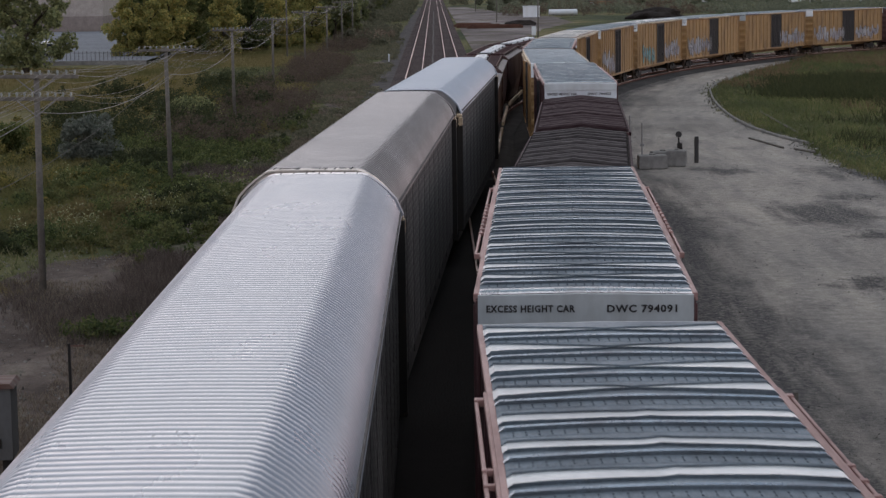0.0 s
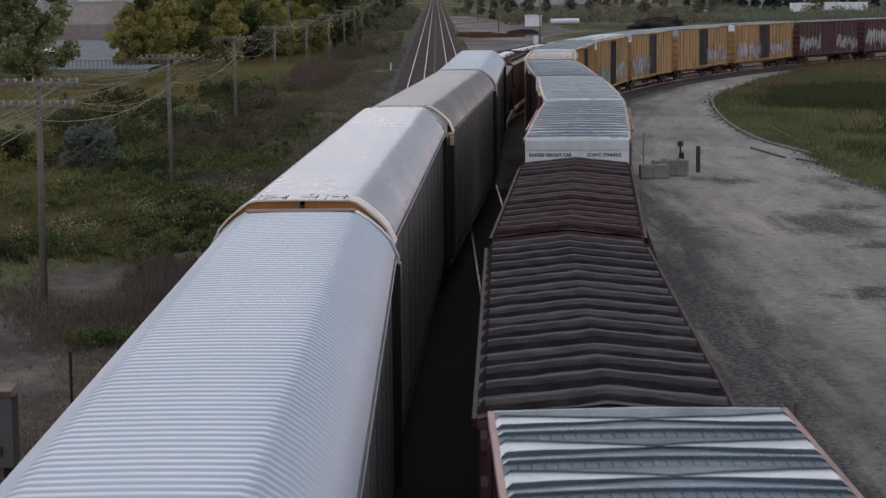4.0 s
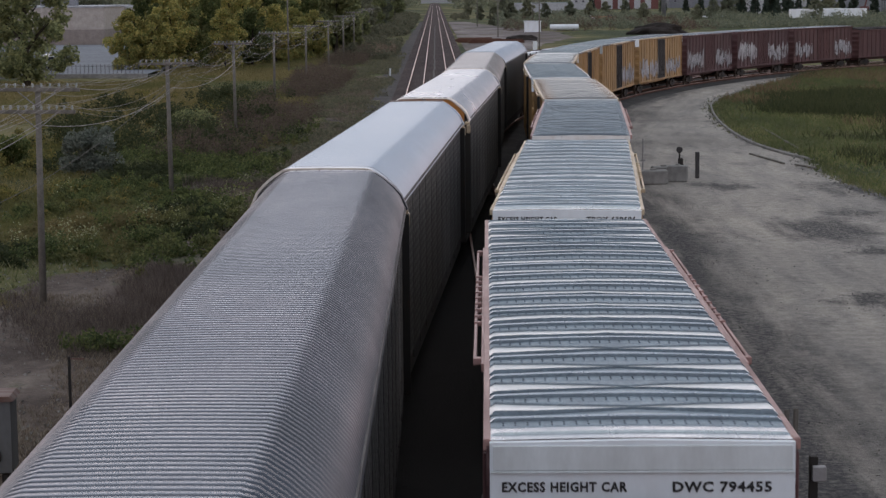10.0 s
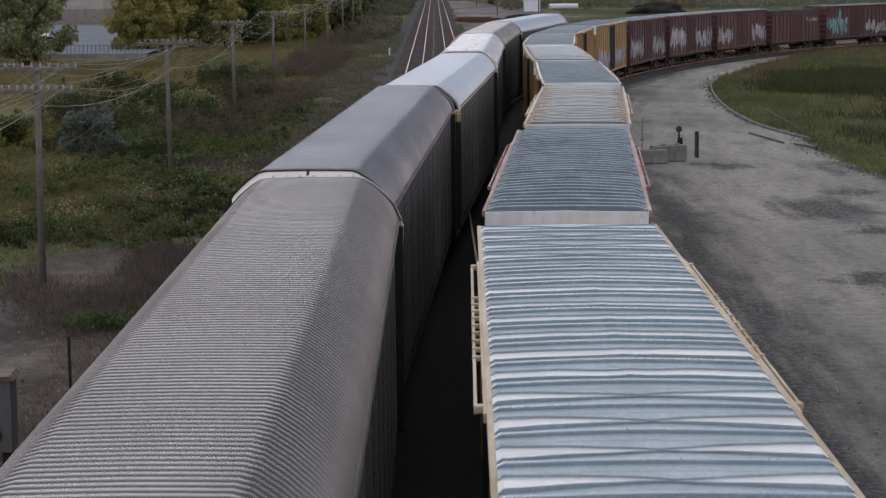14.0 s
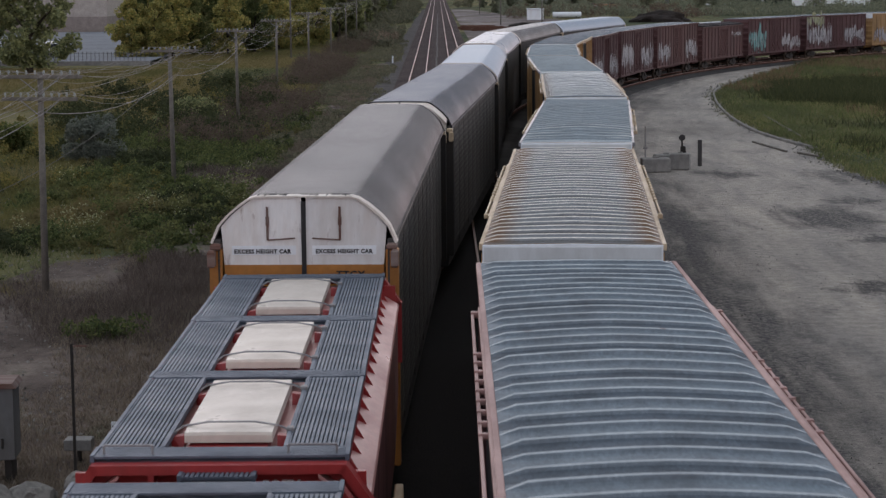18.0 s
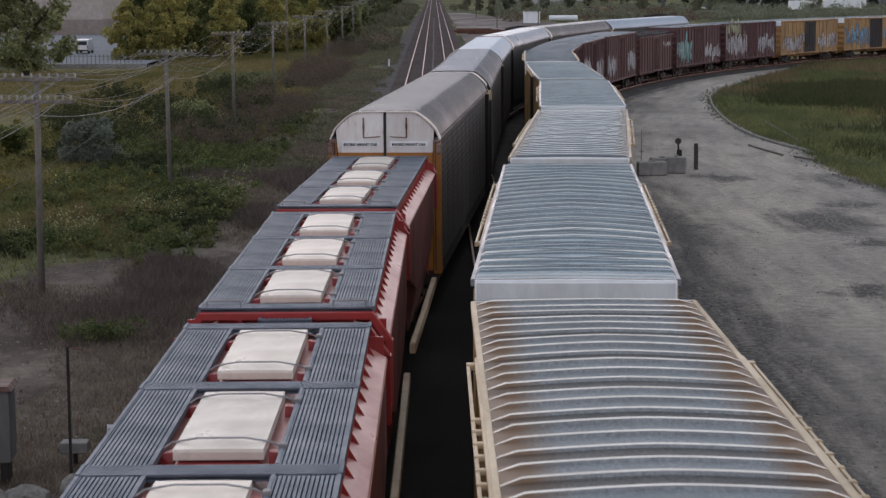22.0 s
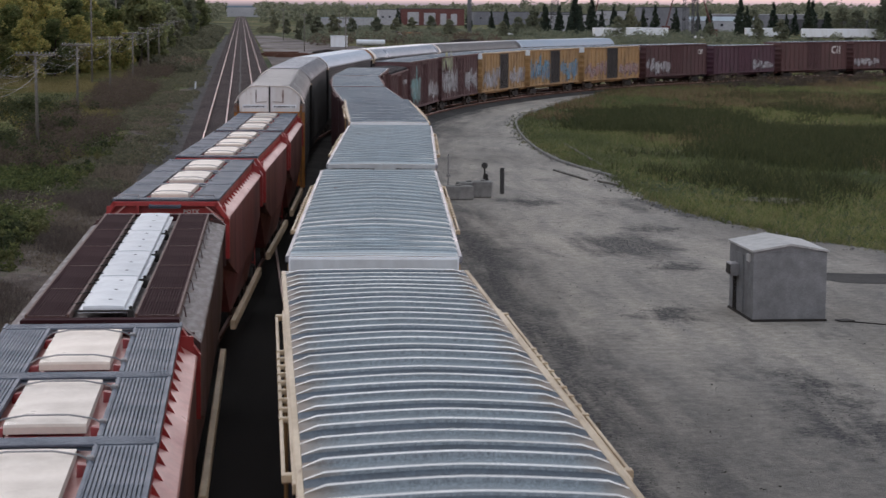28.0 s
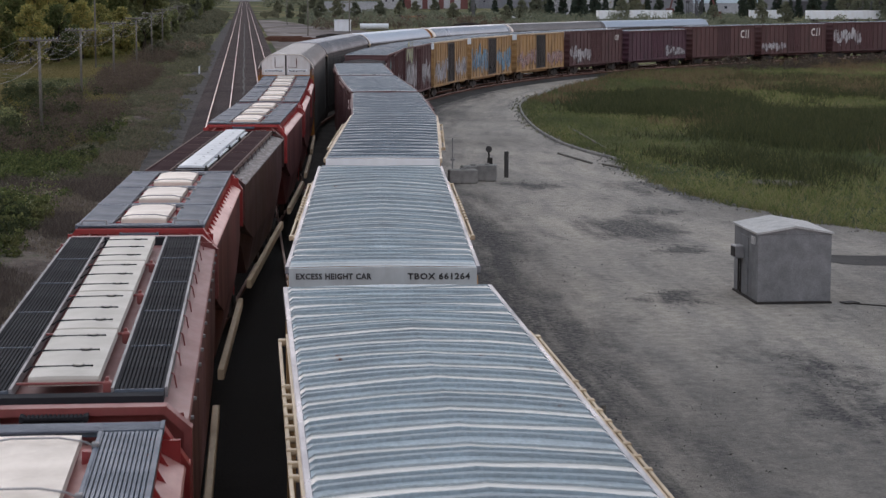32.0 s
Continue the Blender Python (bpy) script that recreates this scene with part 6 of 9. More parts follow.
def hopper(near, L, kind, label, marks=None):
    z = 4.48 if kind == "brown" else 4.6
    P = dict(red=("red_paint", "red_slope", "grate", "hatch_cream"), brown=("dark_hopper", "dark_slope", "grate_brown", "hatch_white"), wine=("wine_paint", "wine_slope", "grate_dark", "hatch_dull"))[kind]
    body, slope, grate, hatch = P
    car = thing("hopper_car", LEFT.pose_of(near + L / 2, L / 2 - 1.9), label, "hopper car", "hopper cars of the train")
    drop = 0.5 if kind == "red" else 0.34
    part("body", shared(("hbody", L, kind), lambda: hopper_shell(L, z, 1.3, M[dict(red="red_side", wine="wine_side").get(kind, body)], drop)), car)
    # roof sheets: flat middle and sloped edges
    def roof():
        b = Build()
        e = 1.61 if kind == "brown" else 1.56
        prof = [(-e, z - drop), (0.02 - e, z - drop + 0.03), (-1.0, z - 0.16), (1.0, z - 0.16), (e - 0.02, z - drop + 0.03), (e, z - drop)]
        b.loft([[Vector((x, y, zz)) for x, zz in prof] for y in (L / 2 - 0.3, -L / 2 + 0.3)])
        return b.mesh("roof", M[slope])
    part("roof", shared(("hroof", L, kind), roof), car, "sloping roof sheets")
    for sg in (-1, 1):
        part("side_sill", shared(("sill", sg, L, kind), lambda: Build().box(min(sg * 1.48, sg * 1.62), max(sg * 1.48, sg * 1.62), -L / 2 + 1.6, L / 2 - 1.2, 1.05, 1.3, 0.02).mesh("side_sill", M["tan_rail"])), car, "pale worn side sill")
    for sgn in (-1, 1):
        m = pose(0, sgn * L / 2, 0, 0, 0, 0 if sgn < 0 else 180)
        def endframe():
            b = Build()
            prof = [(-1.55, z - drop - 0.95), (-1.55, z - drop), (-1.28, z - 0.1), (1.28, z - 0.1), (1.55, z - drop), (1.55, z - drop - 0.95)]
            for (xa, za), (xb, zb) in zip(prof, prof[1:]):
                d = Vector((xb - xa, 0, zb - za))
                q = Vector((xa + xb, 0, za + zb)) / 2
                ang = math.degrees(math.atan2(d.z, d.x))
                b.box(-d.length / 2 - 0.03, d.length / 2 + 0.03, -0.02, 0.22, -0.05, 0.05, 0.0, pose(q.x, 0, q.z, 0, -ang, 0))
            b.box(-1.5, 1.5, 0.22, 0.28, z - 1.5, z - 0.18)
            b.box(-0.72, -0.66, -0.01, 0.22, z - 1.0, z - 0.12)
            b.box(-1.5, 1.5, 0.0, 0.06, z - 0.98, z - 0.92)
            return b.mesh("end_frame", M[body])
        part("end_frame", shared(("hend", L, kind), endframe), car, m=m)
        if kind == "red":
            for sg in (-1, 1):
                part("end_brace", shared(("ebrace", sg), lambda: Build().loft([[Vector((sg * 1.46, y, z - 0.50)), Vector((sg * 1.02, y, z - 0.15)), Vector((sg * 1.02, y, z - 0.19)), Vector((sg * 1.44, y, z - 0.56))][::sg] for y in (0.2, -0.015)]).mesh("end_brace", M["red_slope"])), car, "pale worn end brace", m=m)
        part("end_ladder", shared(("hlad", kind), lambda: ladder(1.2, z - 0.3, -1, M[body])), car, m=m @ pose(-1.1, -0.02, 0, 0, 0, 90))
        part("end_step", shared(("hstep", grate), lambda: grating(0.75, 0.34, M[grate])), car, m=m @ pose(0, -0.05, z - 0.12), kind="stuff")
    if kind == "red":
        n, bay = 3, (L - 0.7) / 3
        for i in range(n + 1):
            y = -L / 2 + 0.35 + i * bay
            part("cross_walk", shared(("cwalk", L), lambda: grating(2.62, 0.42, M[grate], False)), car, "blue-grey crossing walkway", m=pose(0, y, z + 0.01), kind="stuff")
        for i in range(n):
            y = -L / 2 + 0.35 + (i + 0.5) * bay
            for sg in (-1, 1):
                part("walkway", shared(("walk", L, kind), lambda: grating(0.66, bay - 0.46, M[grate])), car, "blue-grey grating", m=pose(sg * 0.97, y, z), kind="stuff")
            h = part("hatch_cover", shared(("hatch", L, kind), lambda: hatch_mesh(0.94, bay - 1.3, M[hatch])), car, "cream hatch lid with two straps", m=pose(0, y, z - 0.03))
            for dy in (-(bay - 1.1) * 0.36, (bay - 1.1) * 0.36):
                part("hatch_strap", shared("strap", lambda: strap_mesh(1.0, M["steel"])), h, m=pose(0, dy, 0))
            for dy in (-(bay - 1.1) * 0.36, (bay - 1.1) * 0.36):
                for sg in (-1, 1):
                    part("hatch_bracket", shared(("hbr", sg), lambda: Build().loft([[Vector((sg * 0.5, y2, zz)) for y2, zz in ((-0.06, 0), (0.06, 0), (0.14, -0.16), (-0.14, -0.16))][::-sg], [Vector((sg * 0.64, y2, zz)) for y2, zz in ((-0.06, -0.02), (0.06, -0.02), (0.1, -0.16), (-0.1, -0.16))][::-sg]]).mesh("hatch_bracket", M["red_paint"])), h, m=pose(0, dy, 0.0))
        part("coaming", shared(("coam", L), lambda: Build().box(-0.42, 0.42, -L / 2 + 0.8, L / 2 - 0.8, z - 0.2, z - 0.08).mesh("coaming", M[body])), car)
        ng = 17
        for sg in (-1, 1):
            for i in range(ng):
                y = -L / 2 + 0.5 + (L - 1.0) * i / (ng - 1)
                part("gusset", shared(("gus", sg), lambda: Build().loft([[Vector((sg * 1.28, y2, z - 0.02)), Vector((sg * 1.28, y2, z - 0.30)), Vector((sg * 1.50, y2, z - 0.40))][::sg] for y2 in (0.015, -0.015)]).mesh("gusset", M[body])), car, m=pose(0, y, 0, 0, 0, sg * 22))
            part("edge_skirt", shared(("skirt", sg, L), lambda: Build().box(min(sg * 1.275, sg * 1.295), max(sg * 1.275, sg * 1.295), -L / 2 + 0.4, L / 2 - 0.4, z - 0.27, z - 0.0).mesh("edge_skirt", M[body])), car)
        for dx in (-0.95, 0.95):
            part("grab_iron", shared("grab", lambda: Build().chain([Vector(p) for p in ((-0.25, 0, 0), (-0.25, 0, 0.1), (0.25, 0, 0.1), (0.25, 0, 0))], 0.015, 5).mesh("grab_iron", M["steel"])), car, m=pose(dx, -L / 2 + 0.25, z))
    else:
        wl = L - 1.6
        # middle and width of the walkways, half width of the lids
        wx, ww, hw = (0.875, 0.62, 0.33) if kind == "brown" else (0.94, 0.60, 0.43)
        runs = 5
        edge = M["rack_rust"] if kind == "brown" else M["steel"]
        for sg in (-1, 1):
            for i in range(runs):
                y = -wl / 2 + wl * (i + 0.5) / runs
                part("walkway", shared(("walk", L, kind), lambda: grating(ww, wl / runs - 0.03, M[grate])), car, "dark walkway grating", m=pose(sg * wx, y, z), kind="stuff")
                part("joint_bar", shared(("jbar", kind), lambda: Build().box(-ww / 2, ww / 2, -0.012, 0.012, -0.03, 0.006).mesh("joint_bar", M[body] if kind == "brown" else M["grate"])), car, m=pose(sg * wx, y - wl / runs / 2, z))
            for x in (wx - ww / 2 - 0.025, wx + ww / 2 + 0.025):
                part("walk_edge", shared(("wedge", L, kind), lambda: Build().box(-0.018, 0.018, -wl / 2, wl / 2, -0.1, 0.025).mesh("walk_edge", edge)), car, m=pose(sg * x, 0, z))
            for i in range(2 * runs):
                y = -wl / 2 + wl * (i + 0.7) / (2 * runs)
                part("walk_bracket", shared(("wbrk", sg, kind), lambda: Build().chain([Vector((sg * q[0], 0, q[1])) for q in ((0.0, 0.0), (0.05, -0.03), (0.08, -0.2))], 0.011, 5).mesh("walk_bracket", M[body])), car, m=pose(sg * (wx + ww / 2 + 0.03), y, z))
        lids = 4
        hl = wl / (lids + 0.25)
        for i in range(lids):
            y = -wl / 2 + 0.25 + hl * (i + 0.5)
            h = part("hatch_cover", shared(("hatch", L, kind), lambda: hatch_mesh(2 * hw, hl - 0.1, M[hatch], 0.012)), car, "long pale trough hatch lid", m=pose(0, y, z + 0.02))
            if kind == "brown":
                part("lid_flange", shared(("flange", L), lambda: Build().box(-hw - 0.085, -hw - 0.002, -hl / 2 + 0.06, hl / 2 - 0.06, -0.03, 0.012, 0.008).box(hw + 0.002, hw + 0.085, -hl / 2 + 0.06, hl / 2 - 0.06, -0.03, 0.012, 0.008).mesh("lid_flange", M[hatch])), h)
            for dy in (-hl * 0.3, hl * 0.02, hl * 0.33):
                if kind == "wine":
                    part("hatch_lug", shared("lug", lambda: Build().tube((0.13, 0, 0.06), (0.13, 0, 0.118), 0.078, 12).mesh("hatch_lug", M["grate_dark"])), h, "dark ringed round lug", m=pose(0, dy, 0))
                    part("lug_cap", shared("lugcap", lambda: Build().tube((0.13, 0, 0.11), (0.13, 0, 0.128), 0.052, 12).mesh("lug_cap", M["hatch_dull"])), h, m=pose(0, dy, 0))
                    part("hatch_strap", shared("lugbar", lambda: Build().chain([Vector(q) for q in ((-0.56, 0, 0.03), (-0.46, 0, 0.098), (0.31, 0, 0.104))], 0.013, 6).mesh("hatch_strap", M["grate_dark"])), h, m=pose(0, dy, 0))
                else:
                    part("hatch_lug", shared("bluelug", lambda: Build().tube((0.06, 0, 0.06), (0.06, 0, 0.105), 0.034, 10).mesh("hatch_lug", M["grate_dark"])), h, "small dark round lug", m=pose(0, dy, 0))
                    part("hatch_hook", shared("bluehook", lambda: Build().chain([Vector(q) for q in ((-0.58, 0, -0.02), (-0.44, 0, 0.03), (-0.36, 0, 0.0))], 0.015, 5).box(-0.60, -0.53, -0.03, 0.03, -0.08, 0.01, 0.008).mesh("hatch_hook", M["underframe"])), h, m=pose(0, dy + 0.2, 0))
            part("hatch_hinge", shared(("hinge", kind), lambda: Build().box(hw + 0.06, hw + 0.16, -0.08, 0.08, -0.12, 0.05, 0.02).box(hw + 0.08, hw + 0.13, -0.03, 0.03, 0.04, 0.1, 0.01).chain([Vector((-hw - 0.14, 0, 0.02)), Vector((hw + 0.15, 0, 0.02))], 0.018, 6).mesh("hatch_hinge", M["wine_paint"] if kind == "wine" else M["underframe"])), h, m=pose(0, -hl / 2, 0))
        for sgn in (-1, 1):
            part("end_board", shared(("eboard", kind), lambda: Build().box(-1.25, 1.25, -0.16, 0.16, -0.1, -0.02).box(-1.25, 1.25, -0.2, -0.16, -0.16, 0.0).mesh("end_board", M[grate])), car, m=pose(0, sgn * (wl / 2 + 0.22), z))
        for sg in (-1, 1):
            for i in range(14):
                y = -L / 2 + 0.8 + (L - 1.6) * i / 13
                part("side_step", shared(("sstep", sg, kind), lambda: Build().box(min(sg * 1.54, sg * 1.60), max(sg * 1.54, sg * 1.60), -0.02, 0.02, z - drop - 0.05, z - drop + 0.0, 0.006).mesh("side_step", M["steel"])), car, m=pose(0, y, 0))
    if marks:
        part("lettering", shared(("txt", marks), lambda: lettering(marks, 0.17, M["white_ink"], 0.4)), car, "white stencilled mark", m=pose(0.43, -L / 2 + 0.205, z - 0.36))
    running_gear(car, L, 1.9)
    MOVERS.append((car, LEFT, near + L / 2, L / 2 - 1.9, 1))
    return car


def make_left_train():
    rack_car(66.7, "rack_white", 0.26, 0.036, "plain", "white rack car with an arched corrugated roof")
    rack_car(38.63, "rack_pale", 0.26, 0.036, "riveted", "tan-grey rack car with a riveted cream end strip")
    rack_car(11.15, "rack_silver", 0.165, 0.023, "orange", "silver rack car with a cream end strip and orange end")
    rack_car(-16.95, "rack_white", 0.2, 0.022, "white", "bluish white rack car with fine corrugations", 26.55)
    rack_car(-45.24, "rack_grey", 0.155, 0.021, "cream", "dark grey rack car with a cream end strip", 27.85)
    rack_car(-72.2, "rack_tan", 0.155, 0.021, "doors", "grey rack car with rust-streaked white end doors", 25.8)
    hopper(-86.3, 13.2, "red", "bright red hopper car with cream hatches and blue-grey walkways", "POTX")
    hopper(-100.3, 13.2, "red", "bright red hopper car with cream hatches and blue-grey walkways", "POTX")
    hopper(-115.0, 13.6, "red", "bright red hopper car with cream hatches and blue-grey walkways", "POTX")
    hopper(-134.2, 17.5, "brown", "dark brown hopper car with a white trough hatch")
    hopper(-147.9, 13.0, "red", "bright red hopper car with cream hatches and blue-grey walkways", "POTX")
    hopper(-166.0, 17.0, "wine", "dull red hopper car with cream trough hatches and dark walkways")
    hopper(-180.2, 13.2, "red", "bright red hopper car with cream hatches and blue-grey walkways", "POTX")
    # ahead of the rack cars, far round the curve
    for k in range(4):
        hopper(94.9 + k * 18.6, 17.2, "brown", "far dark hopper car ahead of the rack cars")


make_right_train()
make_left_train()

# ---- plants ----
def inside(poly, x, y):
    """Which of the points lie in the polygon (numpy)."""
    r = np.zeros(len(x), dtype=bool)
    n = len(poly)
    j = n - 1
    for i in range(n):
        xi, yi = poly[i][0], poly[i][1]
        xj, yj = poly[j][0], poly[j][1]
        c = ((yi > y) != (yj > y)) & (x < (xj - xi) * (y - yi) / (yj - yi + 1e-12) + xi)
        r ^= c
        j = i
    return r


def patchy(x, y, scale, seed):
    """Smooth pseudo-random field between 0 and 1."""
    g = np.random.RandomState(seed)
    v = np.zeros(len(x))
    for k in range(6):
        a, b, c = g.uniform(-1, 1), g.uniform(-1, 1), g.uniform(0, 6.28)
        v += np.sin((x * a + y * b * 0.5) * scale * (1 + 0.6 * k) + c)
    return np.clip(0.5 + v / 7.0, 0.0, 1.0)


def blades(n, x, y, z, h, w, seed, lean=0.35, per=4):
    """Tufts of narrow blades as triangles: vertices and corner list."""
    g = np.random.RandomState(seed)
    N = len(x)
    bx = np.repeat(x, per) + g.uniform(-0.12, 0.12, N * per)
    by = np.repeat(y, per) + g.uniform(-0.12, 0.12, N * per)
    bz = np.repeat(z, per)
    hh = np.repeat(h, per) * g.uniform(0.5, 1.1, N * per)
    a = g.uniform(0, 6.283, N * per)
    ww = np.repeat(w, per) * g.uniform(0.6, 1.3, N * per)
    lx, ly = g.normal(0, lean, N * per) * hh, g.normal(0, lean, N * per) * hh
    v = np.empty((N * per, 3, 3), dtype=np.float32)
    v[:, 0] = np.stack([bx - ww * np.cos(a), by - ww * np.sin(a), bz - 0.05], 1)
    v[:, 1] = np.stack([bx + ww * np.cos(a), by + ww * np.sin(a), bz - 0.05], 1)
    v[:, 2] = np.stack([bx + lx, by + ly, bz + hh], 1)
    return v.reshape(-1, 3)


def leaf_cloud(centres, radii, per, size, seed, flat=0.0):
    """Small leaf quads scattered through clumps."""
    g = np.random.RandomState(seed)
    c = np.repeat(np.asarray(centres, dtype=float), per, axis=0)
    r = np.repeat(np.asarray(radii, dtype=float), per)
    d = g.normal(0, 1, c.shape)
    d /= np.linalg.norm(d, axis=1)[:, None] + 1e-9
    p = c + d * (r * g.uniform(0.35, 1.0, len(r)) ** 0.6)[:, None]
    u = g.normal(0, 1, c.shape)
    u /= np.linalg.norm(u, axis=1)[:, None]
    w = np.cross(u, g.normal(0, 1, c.shape))
    w /= np.linalg.norm(w, axis=1)[:, None] + 1e-9
    s = (size * g.uniform(0.6, 1.3, len(r)))[:, None]
    v = np.stack([p - u * s, p + w * s * 0.55, p + u * s, p - w * s * 0.55], 1)
    return v.reshape(-1, 3).astype(np.float32)


def stuff(name, verts, per, mat, label, category):
    me = mesh_fast(name, verts, np.arange(len(verts)), per, mat)
    return tagged(new(name, me), label, category, kind="stuff")


def limb_mesh(r, h, spread, name="trunk", base=0.22, limbs=9):
    b = Build()
    pts = [Vector((0, 0, -0.2))]
    for k in range(1, 6):
        pts.append(Vector((r.uniform(-0.12, 0.12) * k * 0.4, r.uniform(-0.12, 0.12) * k * 0.4, h * 0.75 * k / 5)))
    rad = [base * (1 - 0.16 * k) for k in range(6)]
    for i in range(5):
        b.tube(pts[i], pts[i + 1], rad[i], 8, rad[i + 1], cap=False)
    tips = []
    for k in range(limbs):
        q = pts[1 + k % 4].lerp(pts[2 + k % 4], r.random())
        a = r.uniform(0, 6.28)
        e = q + Vector((math.cos(a) * spread * r.uniform(0.5, 0.9), math.sin(a) * spread * r.uniform(0.5, 0.9), h * r.uniform(0.1, 0.3)))
        m = q.lerp(e, 0.5) + Vector((0, 0, 0.2))
        b.tube(q, m, base * 0.35, 6, base * 0.22, cap=False)
        b.tube(m, e, base * 0.22, 5, base * 0.08, cap=False)
        tips.append(e)
    return b, tips, pts[-1]


def broad_tree(seed, h, spread, leaf, n, size, low=0.2):
    """Trunk and crown meshes of one broad-leaved tree."""
    r = random.Random(seed)
    b, tips, top = limb_mesh(r, h, spread * 0.8, base=0.028 * h)
    trunk = b.mesh("trunk", M["bark"])
    cs, rs = [], []
    for k in range(95):
        t = r.random()
        zz = h * (low + (1 - low) * t)
        k2 = math.sin(math.pi * min(1, 0.18 + t * 0.8)) ** 0.7
        a, d = r.uniform(0, 6.28), spread * k2 * r.uniform(0.25, 1.0)
        cs.append((math.cos(a) * d, math.sin(a) * d, zz))
        rs.append(spread * r.uniform(0.10, 0.25))
    v = leaf_cloud(cs, rs, int(n * 0.55), size, seed)
    return trunk, mesh_fast("crown", v, np.arange(len(v)), 4, M[leaf])


def spruce_tree(seed, h):
    r = random.Random(seed)
    b = Build()
    b.tube((0, 0, -0.2), (0, 0, h * 0.95), 0.02 * h, 7, 0.02, cap=False)
    trunk = b.mesh("trunk", M["bark"])
    cs, rs = [], []
    for k in range(60):
        t = (k + r.random()) / 60
        rad = 0.2 * h * (1 - t) ** 0.8
        a = r.uniform(0, 6.28)
        cs.append((math.cos(a) * rad * 0.75, math.sin(a) * rad * 0.75, h * (0.06 + 0.93 * t)))
        rs.append(max(0.14, rad * 0.45))
    v = leaf_cloud(cs, rs, 34, 0.38, seed)
    return trunk, mesh_fast("crown", v, np.arange(len(v)), 4, M["needle"])


def plant_tree(key, maker, x, y, label, scale=1.0, turn=0.0, z=G, group="trees"):
    tr, cr = shared(key, maker)
    t = thing("tree", Matrix.Translation((x, y, z)) @ Matrix.Rotation(radians(turn), 4, "Z") @ Matrix.Diagonal((scale, scale, scale, 1)), label, "tree", group)
    part("trunk", tr, t)
    part("crown", cr, t)
    return t


def bush(name, x, y, h, w, leaf, n, size, seed, label, stalks=True):
    r = random.Random(seed)
    cs = [(r.gauss(0, w * 0.24), r.gauss(0, w * 0.24), h * r.uniform(0.15, 0.85)) for _ in range(26)]
    v = leaf_cloud(cs, [w * r.uniform(0.12, 0.26) for _ in cs], n, size, seed)
    t = thing(name, pose(x, y, G), label, "bush", "bushes")
    b = Build()
    for k in range(9):
        b.tube((0.08 * math.cos(k), 0.08 * math.sin(k), -0.1), (cs[k][0], cs[k][1], cs[k][2]), 0.025, 5, 0.008, cap=False)
    part("stem", b.mesh("stem", M["bark"]), t, kind="stuff")
    part("foliage", mesh_fast("foliage", v, np.arange(len(v)), 4, M[leaf]), t)
    return t


DRIFTS = ((40, 139, 3.5, 6, 260), (46, 149, 4, 6, 240), (36, 128, 2.2, 4, 60), (34, 166, 2.8, 6, 190), (39, 180, 3, 6, 110), (57, 190, 6, 10, 70), (29, 112, 2.2, 5, 40))


